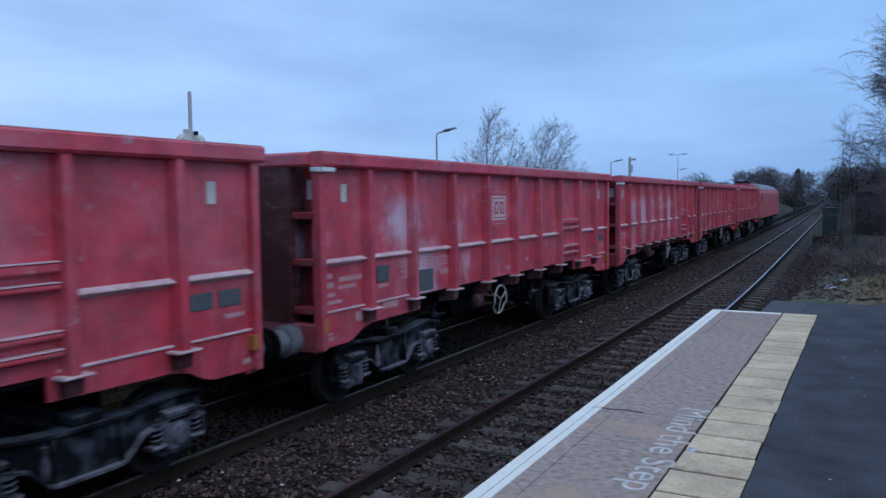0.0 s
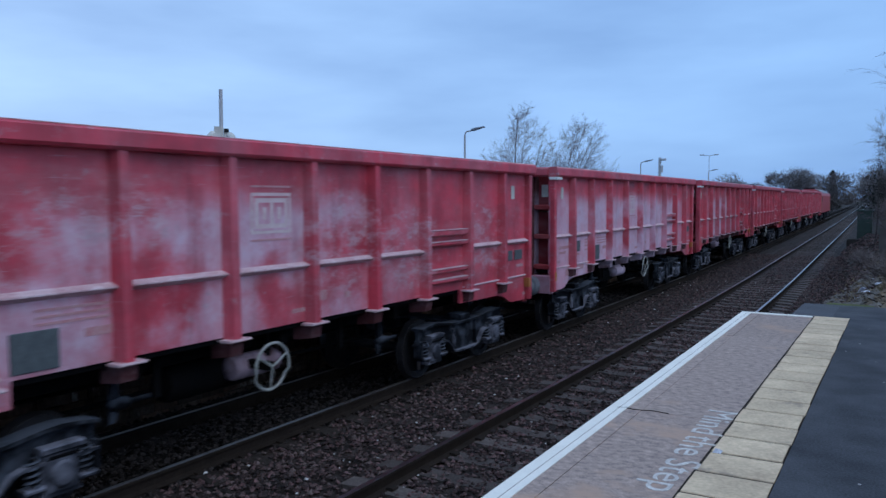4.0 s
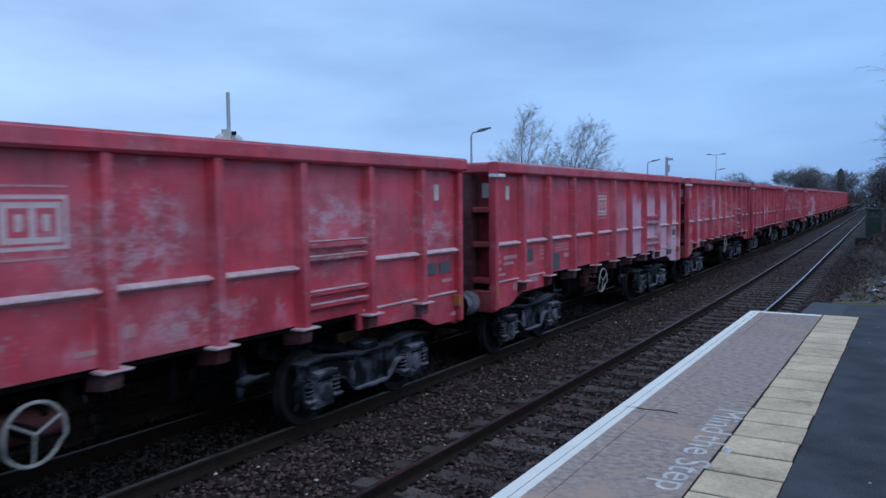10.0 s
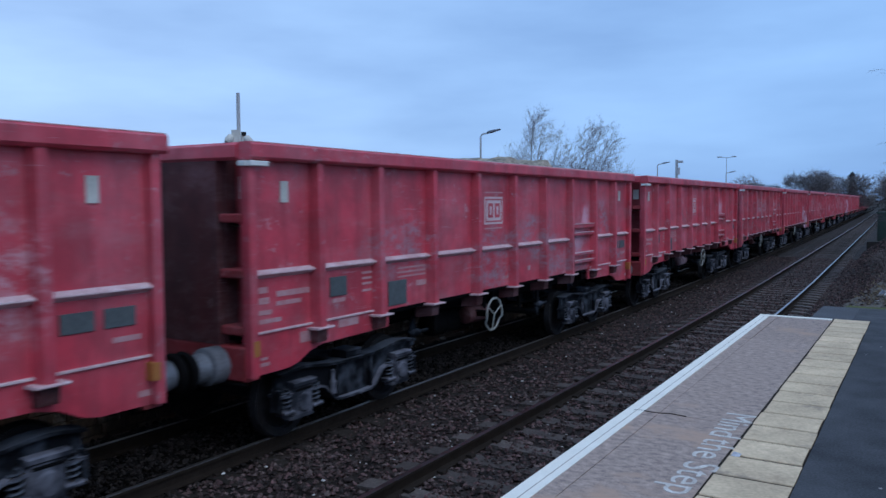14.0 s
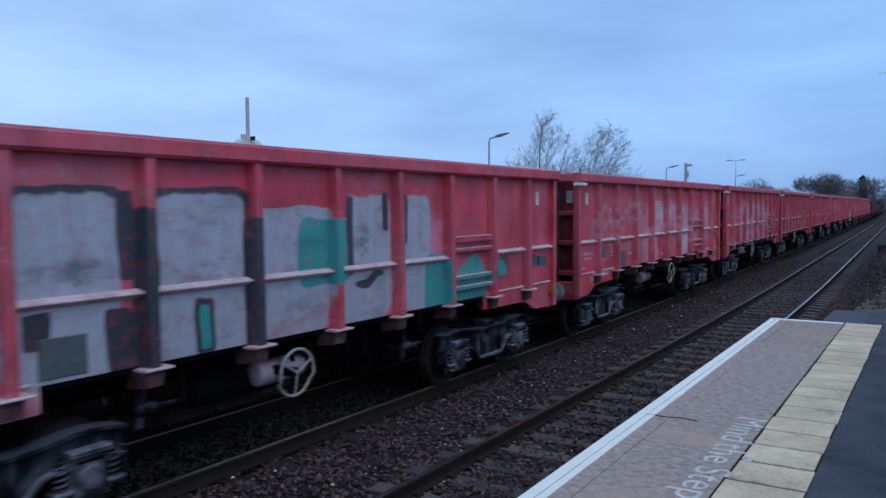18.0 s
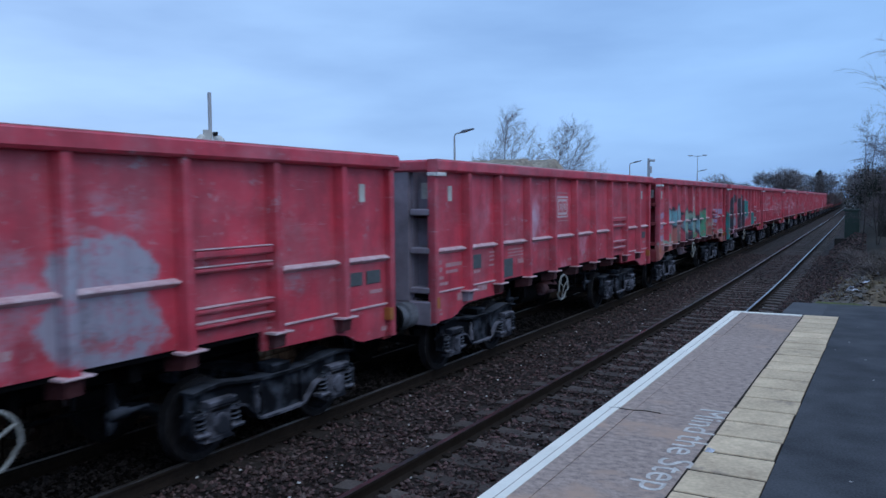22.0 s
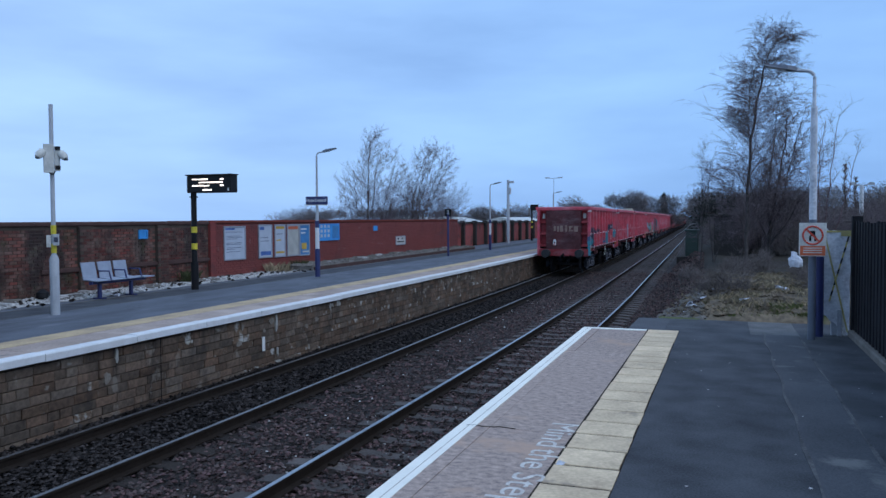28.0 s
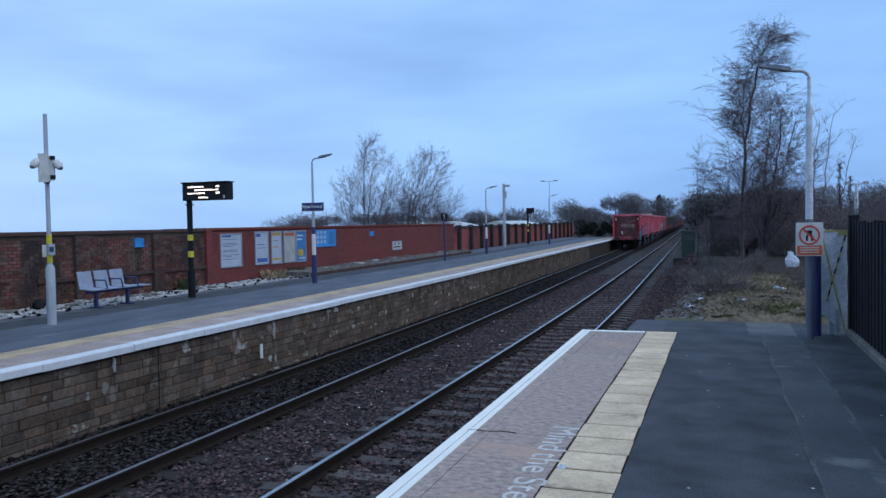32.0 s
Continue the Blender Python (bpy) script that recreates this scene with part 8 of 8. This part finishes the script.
        for a in (0.5, 2.6, 4.7):
            part("spoke", Geo().tube([(s * 1.30, 6.87, 0.97), (s * 1.30, 6.87 + 0.27 * math.cos(a), 0.97 + 0.27 * math.sin(a))], 0.012, 6), m_handwheel, hw)
        part("handwheel_bracket", Geo().bar(min(s * 0.9, s * 1.27), max(s * 0.9, s * 1.27), 6.82, 6.92, 0.92, 1.02), m_under, w)
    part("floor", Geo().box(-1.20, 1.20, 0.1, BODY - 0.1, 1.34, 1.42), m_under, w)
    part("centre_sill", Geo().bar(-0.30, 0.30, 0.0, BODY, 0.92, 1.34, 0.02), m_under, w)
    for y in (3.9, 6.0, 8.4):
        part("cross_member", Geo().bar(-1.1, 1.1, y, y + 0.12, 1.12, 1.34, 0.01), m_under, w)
    # near-black instead of dull red: the underside's shade is in its colour
    tank = part("air_tank", Geo().disc((0.62, 4.6, 0.86), 1, [0.05, 0.18, 0.20, 0.20, 0.18, 0.05], [0, 0.04, 0.10, 1.25, 1.31, 1.35], 16), m_under, w, "air tank coloured black for the shade under the wagon", True)
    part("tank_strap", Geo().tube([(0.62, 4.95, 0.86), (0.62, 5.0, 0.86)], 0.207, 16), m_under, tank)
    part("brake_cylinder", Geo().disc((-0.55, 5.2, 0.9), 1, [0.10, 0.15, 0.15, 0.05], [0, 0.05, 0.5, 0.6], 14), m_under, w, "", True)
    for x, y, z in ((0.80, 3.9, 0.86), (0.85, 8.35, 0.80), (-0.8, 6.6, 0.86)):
        lever = part("brake_lever", Geo().prism([(y - 0.03, z + 0.30), (y + 0.05, z + 0.30), (y + 0.09, z), (y + 0.02, z - 0.20), (y - 0.05, z - 0.20), (y - 0.04, z)], 0, x - 0.02, x + 0.02), m_bogie, w)
        part("slack_adjuster", Geo().disc((x, y - 0.05, z - 0.02), 1, [0.03, 0.065, 0.07, 0.055, 0.03, 0.03], [0, 0.03, 0.16, 0.24, 0.27, 0.50], 12), m_bogie, lever, "dusty slack adjuster", True)
    part("reservoir", Geo().disc((0.88, 5.35, 0.93), 1, [0.05, 0.13, 0.145, 0.145, 0.13, 0.05], [0, 0.03, 0.07, 0.72, 0.76, 0.79], 14), m_paint_end, w, "dull red reservoir", True)
    for y in (4.3, 5.9, 7.3):
        part("hanger", Geo().bar(0.94, 1.0, y - 0.04, y + 0.04, 0.86, 1.36, 0.01), m_under, w)
    part("brake_rod", Geo().tube([(0.4, 2.4, 0.75), (0.5, 6.0, 0.82), (0.4, 10.2, 0.75)], 0.025, 6), m_under, w)
    for y, d in ((0.0, 1), (BODY, -1)):
        def by(a, b):
            return (min(y + d * a, y + d * b), max(y + d * a, y + d * b))

        part("end_panel", Geo().box(-0.90, 0.90, *by(-0.02, 0.08), 1.30, 3.30), m_paint_end, w, "dark dirty end panel, deepened for its shade")
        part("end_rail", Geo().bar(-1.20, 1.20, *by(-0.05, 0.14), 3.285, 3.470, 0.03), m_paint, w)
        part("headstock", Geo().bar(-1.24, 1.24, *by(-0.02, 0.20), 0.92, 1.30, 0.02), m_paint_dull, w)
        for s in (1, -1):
            # the recess back's darker red stands in for the shadow inside
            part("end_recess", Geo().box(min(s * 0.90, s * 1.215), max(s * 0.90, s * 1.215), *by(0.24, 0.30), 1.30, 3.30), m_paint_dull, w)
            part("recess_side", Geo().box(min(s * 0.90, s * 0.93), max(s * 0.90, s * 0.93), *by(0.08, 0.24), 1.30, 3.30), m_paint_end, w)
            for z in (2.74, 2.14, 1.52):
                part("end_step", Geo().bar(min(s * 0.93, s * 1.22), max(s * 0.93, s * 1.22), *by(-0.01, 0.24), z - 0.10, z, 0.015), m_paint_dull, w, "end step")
            part("data_plate", Geo().box(min(s * 1.0, s * 1.14), max(s * 1.0, s * 1.14), *by(0.22, 0.24), 2.90, 3.15), m_sign_white, w, "pale yellow and white plate")
            bf = part("buffer", Geo().disc((s * 0.87, y, 1.08), 1, [0.21, 0.21, 0.165, 0.155], [-0.02 * d, -0.22 * d, -0.24 * d, -0.43 * d], 18), m_buffer, w, "grey buffer sleeve", True)
            part("buffer_head", Geo().disc((s * 0.87, y, 1.08), 1, [0.12, 0.21, 0.225, 0.20], [-0.41 * d, -0.45 * d, -0.49 * d, -0.52 * d], 20), m_under, bf, "dark round buffer head", True)
        part("coupling", Geo().tube([(0, y, 1.02), (0, y - d * 0.25, 1.0), (0.05, y - d * 0.42, 0.86), (0, y - d * 0.56, 0.98)], 0.06, 8), m_under, w)
        part("brake_hose", Geo().tube([(0.35, y, 1.0), (0.36, y - d * 0.2, 0.85), (0.30, y - d * 0.4, 0.62), (0.2, y - d * 0.55, 0.7)], 0.025, 6), m_under, w, "black brake hose", True)
    wheel_profile = ([0.06, 0.10, 0.16, 0.36, 0.38, 0.46, 0.47, 0.49, 0.475, 0.38, 0.36, 0.16, 0.10], [0.09, 0.09, 0.06, 0.03, 0.07, 0.07, 0.055, -0.04, -0.06, -0.06, -0.03, -0.05, -0.07])
    wheel_g = Geo()
    for s in (1, -1):
        wheel_g.disc((s * 0.7525, 0, 0), 0, wheel_profile[0], [s * o for o in wheel_profile[1]], 28)
    wheel_g.tube([(-0.95, 0, 0), (0.95, 0, 0)], 0.075, 12)
    plain = len(wheel_g.f)
    for s in (1, -1):
        wheel_g.tube([(s * 0.72, 0, 0), (s * 0.815, 0, 0)], [0.473, 0.466], 28, cap=False)
        wheel_g.box(s * 0.825 - 0.012, s * 0.825 + 0.012, -0.035, 0.035, 0.17, 0.33)
    wheel_me = wheel_g.mesh("wheelset", m_wheel)
    wheel_me.materials.append(m_tread)
    for i in range(plain, len(wheel_me.polygons)):
        wheel_me.polygons[i].material_index = 1
    for yc in (PIVOT, BODY - PIVOT):
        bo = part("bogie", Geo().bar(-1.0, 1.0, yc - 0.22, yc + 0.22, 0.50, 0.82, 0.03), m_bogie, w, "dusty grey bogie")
        for s in (1, -1):
            def bx(g, x0, x1, *a, c=0.008):
                return g.bar(min(s * x0, s * x1), max(s * x0, s * x1), *a, c)

            def curved(flip, z, points=9):
                """An edge that sags in the middle, out to both ends of the frame."""
                return [(yc + u, z(u)) for u in [flip * (-1.42 + 2.84 * n_ / (points - 1)) for n_ in range(points)]]

            top = lambda u: 0.79 + 0.075 * math.exp(-((abs(u) - 1.04) / 0.40) ** 2)
            low = lambda u: 0.60 - 0.25 / (1 + math.exp((abs(u) - 0.52) / 0.05))
            edge_t, edge_l = curved(1, top, 17), curved(-1, low, 29)
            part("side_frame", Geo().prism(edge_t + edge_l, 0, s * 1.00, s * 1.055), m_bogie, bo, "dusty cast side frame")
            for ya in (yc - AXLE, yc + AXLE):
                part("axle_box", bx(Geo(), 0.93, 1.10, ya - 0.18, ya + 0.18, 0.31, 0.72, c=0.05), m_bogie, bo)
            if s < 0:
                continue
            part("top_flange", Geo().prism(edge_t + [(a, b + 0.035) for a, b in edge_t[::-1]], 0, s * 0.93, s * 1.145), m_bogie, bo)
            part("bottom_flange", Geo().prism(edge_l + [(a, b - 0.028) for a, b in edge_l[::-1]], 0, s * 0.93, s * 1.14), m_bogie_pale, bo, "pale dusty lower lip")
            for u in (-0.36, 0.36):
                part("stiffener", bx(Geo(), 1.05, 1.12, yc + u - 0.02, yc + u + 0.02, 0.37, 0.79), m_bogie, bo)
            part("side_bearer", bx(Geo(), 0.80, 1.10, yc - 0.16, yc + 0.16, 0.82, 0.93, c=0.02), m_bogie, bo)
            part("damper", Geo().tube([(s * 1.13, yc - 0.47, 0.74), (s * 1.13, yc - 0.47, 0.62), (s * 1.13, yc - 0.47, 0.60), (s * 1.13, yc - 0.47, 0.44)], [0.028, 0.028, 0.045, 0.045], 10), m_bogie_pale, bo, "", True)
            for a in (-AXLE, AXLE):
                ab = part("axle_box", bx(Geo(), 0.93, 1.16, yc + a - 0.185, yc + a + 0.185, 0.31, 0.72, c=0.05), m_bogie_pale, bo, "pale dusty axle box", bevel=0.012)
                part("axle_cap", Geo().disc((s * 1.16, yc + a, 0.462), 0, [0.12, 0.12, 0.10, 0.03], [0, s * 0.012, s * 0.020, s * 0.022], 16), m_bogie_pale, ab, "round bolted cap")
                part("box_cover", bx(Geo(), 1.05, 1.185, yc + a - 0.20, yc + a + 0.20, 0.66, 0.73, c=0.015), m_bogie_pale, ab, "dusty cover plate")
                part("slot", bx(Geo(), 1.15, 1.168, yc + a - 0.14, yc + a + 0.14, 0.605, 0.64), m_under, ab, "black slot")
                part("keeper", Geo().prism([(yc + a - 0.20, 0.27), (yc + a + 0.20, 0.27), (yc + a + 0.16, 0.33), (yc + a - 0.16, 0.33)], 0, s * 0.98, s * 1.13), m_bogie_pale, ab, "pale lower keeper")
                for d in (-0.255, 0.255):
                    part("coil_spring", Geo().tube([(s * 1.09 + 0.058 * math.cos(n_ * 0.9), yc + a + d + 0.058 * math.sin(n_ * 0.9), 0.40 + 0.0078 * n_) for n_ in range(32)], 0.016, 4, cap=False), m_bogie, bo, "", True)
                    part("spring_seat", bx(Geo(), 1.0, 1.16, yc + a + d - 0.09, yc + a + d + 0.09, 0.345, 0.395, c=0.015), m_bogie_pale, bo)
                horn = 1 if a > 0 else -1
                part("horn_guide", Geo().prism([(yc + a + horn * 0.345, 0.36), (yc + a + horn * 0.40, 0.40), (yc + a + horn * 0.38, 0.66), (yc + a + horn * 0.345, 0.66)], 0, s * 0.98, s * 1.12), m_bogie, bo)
                part("brake_shoe", Geo().bar(s * 0.7525 - 0.06, s * 0.7525 + 0.06, yc + a * 0.47 - 0.05, yc + a * 0.47 + 0.05, 0.30, 0.62, 0.02), m_under, bo)
        for a in (-AXLE, AXLE):
            ws_ = part("wheelset", wheel_me, None, bo, "worn steel wheelset")
            ws_.matrix_basis = pose(0, yc + a, 0.462)
    return w


wagon = build_wagon()
# the body stands a little wider and taller than its frame
for o in wagon.children_recursive:
    for v in (o.data.vertices if o.data else ()):
        if abs(v.co.x) > 1.17 and v.co.z > 0.9:
            v.co.x += math.copysign(0.045, v.co.x)
        if v.co.z > 3.26:
            v.co.z += 0.03
wagons = []
# index from the front: fade of the paint, top of the load
WEAR = {-3: (0.30, 3.3), -2: (0.42, 3.3), -1: (0.50, 3.35), 0: (0.42, 3.2), 1: (0.74, 3.2), 2: (1.26, 3.3), 3: (0.55, 3.2), 4: (0.47, 3.3), 5: (0.44, 3.2), 6: (0.82, 3.3), 7: (0.34, 3.2), 8: (0.32, 3.4), 9: (0.34, 3.77),
        10: (0.72, 3.5), 11: (0.54, 3.4), 12: (0.45, 3.55), 13: (0.36, 3.3), 14: (0.30, 3.79), 15: (0.24, 3.5), 16: (0.30, 3.4)}
FADED_AT = {0: 3.0, 1: 5.5, 3: 4.5, 2: 5.6, 4: 6.2, 5: 2.5, 6: 10.6, 7: 6.5, 8: 8.0, 9: 7.5, 10: 6.5, 11: 8.0, 15: 8.4}     # metres from the rear end
HEAP = {14: [(5.2, 0.97, 1.2), (7.0, 1.0, 1.3)], 9: [(7.75, 0.96, 0.95), (9.32, 0.96, 0.85), (3.0, 0.6, 1.4)]}     # middle, height and half length of each heap
LABEL = {2: "red bogie box wagon whose paint has faded to chalky white", 9: "red bogie box wagon heaped with pale stone", 12: "red bogie box wagon with silver and teal spray paint",
         13: "red bogie box wagon with green and blue graffiti", 15: "red bogie box wagon with patches of bare grey primer", 14: "red bogie box wagon loaded with pale stone", 16: "red end wagon with teal graffiti and a tail lamp"}
SPRAY = {9: m_worn_primer, 7: m_worn_scuffed, 3: m_worn_chalky, 5: m_worn_chalky, 10: m_worn_chalky, 11: m_worn_chalky, 12: m_spray_silver, 13: m_spray_green, 16: m_spray_teal, 15: m_spray_patch}
for k in range(-3, 17):
    w = wagon if k == -3 else copy_thing(wagon, pose(0, 0, 0))
    if k in LABEL:
        w["label"] = LABEL[k]
    fade, top = WEAR[k]
    for o in w.children_recursive:
        o.color = (fade * (0.5 if o.name.startswith(("rib", "corner_post", "top_rail", "step_rung", "end_")) else 1.0), (k * 0.37) % 1.0, FADED_AT.get(k, 5.0) / BODY, 1)
        if k in SPRAY and o.data and o.data.materials and o.data.materials[0] is m_paint and o.data.vertices[0].co.x > 0.5 and not o.name.startswith(("end_", "top_rail")):
            o.material_slots[0].link = "OBJECT"
            o.material_slots[0].material = SPRAY[k]
    if k == 14:                                # its rear end shows grey primer
        for o in w.children_recursive:
            if o.data and o.data.materials and o.data.materials[0] in (m_paint_dull, m_paint_end) and max(q.co.y for q in o.data.vertices) + o.location.y < 2.0:
                o.material_slots[0].link = "OBJECT"
                o.material_slots[0].material = m_end_primer
    if k == 12:
        for o in [q for q in w.children_recursive if q.name.startswith(("emblem", "marking_bar"))]:
            bpy.data.objects.remove(o)
    if k in (0, 3, 6, 7, 9, 10, 12, 13, 14):
        for o in w.children:
            if o.name.startswith("handwheel"):
                o.location.y -= 1.27
    part("stone_load", heap(k + 5, top, HEAP.get(k, ())), None, w, "heaped pale crushed stone")
    wagons.append((k, w))
last = wagons[-1][1]
for o in last.children_recursive:              # its rear buffers are black with grease
    if o.data and o.data.materials and o.data.materials[0] in (m_buffer, m_under) and o.name.startswith(("buffer", "sleeve", "plunger", "head")) and min(q.co.y for q in o.data.vertices) < 0:
        o.material_slots[0].link = "OBJECT"
        o.material_slots[0].material = m_grease
lamp = part("tail_lamp", Geo().prism([(-0.07, 1.48), (0.07, 1.48), (0.07, 1.70), (0.04, 1.78), (-0.04, 1.78), (-0.07, 1.70)], 1, -0.13, -0.03), m_white, last, "white tail lamp with a red lens")
lamp.location = (-0.45, 0, 0.02)
part("lens", Geo().disc((0, -0.13, 1.62), 1, [0.045, 0.03], [0, -0.012], 14), m_black, lamp, "dark lens")
part("lower_lens", Geo().box(-0.055, 0.055, -0.134, -0.13, 1.495, 1.545), m_red_sign, lamp, "red strip")
for i, (x, z, ww, hh) in enumerate(((-0.5, 2.25, 0.10, 0.26), (-0.32, 2.2, 0.08, 0.30), (-0.18, 2.2, 0.16, 0.32), (0.08, 2.2, 0.12, 0.34), (0.28, 2.22, 0.22, 0.08), (0.28, 2.42, 0.2, 0.08), (0.3, 2.3, 0.08, 0.14), (0.55, 2.2, 0.2, 0.28))):
    part("sprayed_stroke", Geo().bar(x, x + ww, -0.026, -0.018, z, z + hh, 0.002), m_beige_spray, last, "pale brown sprayed stroke")

# locomotive at the head
loco = thing("diesel_locomotive", "red diesel locomotive with a grey roof and narrow yellow end stripes", "locomotive", group="freight train")
LL = 21.0
sec = [(-1.32, 1.15), (1.32, 1.15), (1.32, 3.1), (1.22, 3.4), (0.95, 3.65), (0.5, 3.85), (-0.5, 3.85), (-0.95, 3.65), (-1.22, 3.4), (-1.32, 3.1)]
part("body", Geo().prism(sec, 1, 0.5, LL - 0.5), m_loco_red, loco, bevel=0.02)
part("roof_cover", Geo().prism([(-1.24, 3.42), (1.24, 3.42), (0.97, 3.69), (0.5, 3.89), (-0.5, 3.89), (-0.97, 3.69)], 1, 2.4, LL - 2.4), m_loco_roof, loco, "grey roof")
for y, d in ((0.5, -1), (LL - 0.5, 1)):
    a, b = sorted((y, y + d * 0.42))
    cab_ = part("cab_front", Geo().prism([(-1.25, 1.15), (1.25, 1.15), (1.25, 3.0), (1.1, 3.42), (0.7, 3.70), (-0.7, 3.70), (-1.1, 3.42), (-1.25, 3.0)], 1, a, b), m_loco_red, loco, "red cab front", bevel=0.04)
    for s in (-1, 1):
        part("windscreen", Geo().box(s * 0.55 - 0.4, s * 0.55 + 0.4, min(y + d * 0.42, y + d * 0.435), max(y + d * 0.42, y + d * 0.435), 2.5, 3.2), m_black, cab_, "dark windscreen")
        part("buffer", Geo().disc((s * 0.87, y + d * 0.3, 1.06), 1, [0.14, 0.14, 0.24, 0.22], [0, d * 0.5, d * 0.52, d * 0.6], 16), m_under, loco)
    for s in (-1, 1):
        part("side_window", Geo().box(min(s * 1.31, s * 1.33), max(s * 1.31, s * 1.33), y - d * 1.6 - 0.35, y - d * 1.6 + 0.35, 2.4, 3.0), m_black, loco, "dark cab window")
        part("yellow_stripe", Geo().box(min(s * 1.31, s * 1.327), max(s * 1.31, s * 1.327), y - d * 0.2 - 0.1, y - d * 0.2 + 0.1, 1.2, 3.1), m_ochre, loco, "dull yellow end stripe")
part("exhaust", Geo().bar(-0.55, 0.55, 0.9, 2.2, 3.80, 4.02, 0.06), m_black, loco)
part("fuel_tank", Geo().bar(-1.2, 1.2, 8.2, 12.8, 0.35, 1.15, 0.12), m_under, loco)
for y in (3.9, LL - 3.9):
    bo = part("bogie", Geo().bar(-1.2, -1.05, y - 2.4, y + 2.4, 0.5, 0.95, 0.05).bar(1.05, 1.2, y - 2.4, y + 2.4, 0.5, 0.95, 0.05).bar(-1.1, 1.1, y - 0.3, y + 0.3, 0.6, 1.1, 0.04), m_bogie, loco, "dusty three axle bogie")
    for a in (-1.8, 0, 1.8):
        ws_ = part("wheelset", bpy.data.meshes["wheelset"], None, bo, "worn steel wheelset")
        ws_.matrix_basis = pose(0, y + a, 0.462)


# ---- what moves ----
def train_rows(offset, p1, p2):
    """Poses of a vehicle whose rear end runs offset metres behind the reference, its pivots p1 and p2 on the line."""
    rows = []
    for i in range(33):
        y = run(i) - offset
        x1, x2 = bend(y + p1), bend(y + p2)
        slope = (x2 - x1) / (p2 - p1)
        rows.append((float(i), pose(FAR + x1 - slope * p1, y, 0, 0, 0, -math.degrees(math.atan(slope)))))
    return rows


def wheel_rows(offset, axle_y):
    """A wheelset rolls while its wagon is about the station; farther off it is out of sight."""
    rows, angle, before = [], 0.0, None
    for i in range(0, 961, 2):
        t = i / 30.0
        y = run(t) - offset + axle_y
        inside = -6.0 < y < 62.0
        if inside and before is not None:
            angle -= math.degrees((y - before) / 0.462)
        before = y if inside else None
        if inside or i in (0, 960):
            rows.append((t, pose(0, axle_y, 0.462, angle, 0, 0)))
    return rows


def motions():
    for k, w in wagons:
        off = k * PITCH
        walk(w, train_rows(off, PIVOT, BODY - PIVOT))
        for o in w.children_recursive:
            if o.name.startswith("wheelset"):
                walk(o, wheel_rows(off, o.location.y))
    walk(loco, train_rows(-4 * PITCH, 3.9, LL - 3.9))
    for o in loco.children_recursive:
        if o.name.startswith("wheelset"):
            walk(o, wheel_rows(-4 * PITCH, o.location.y))


motions()
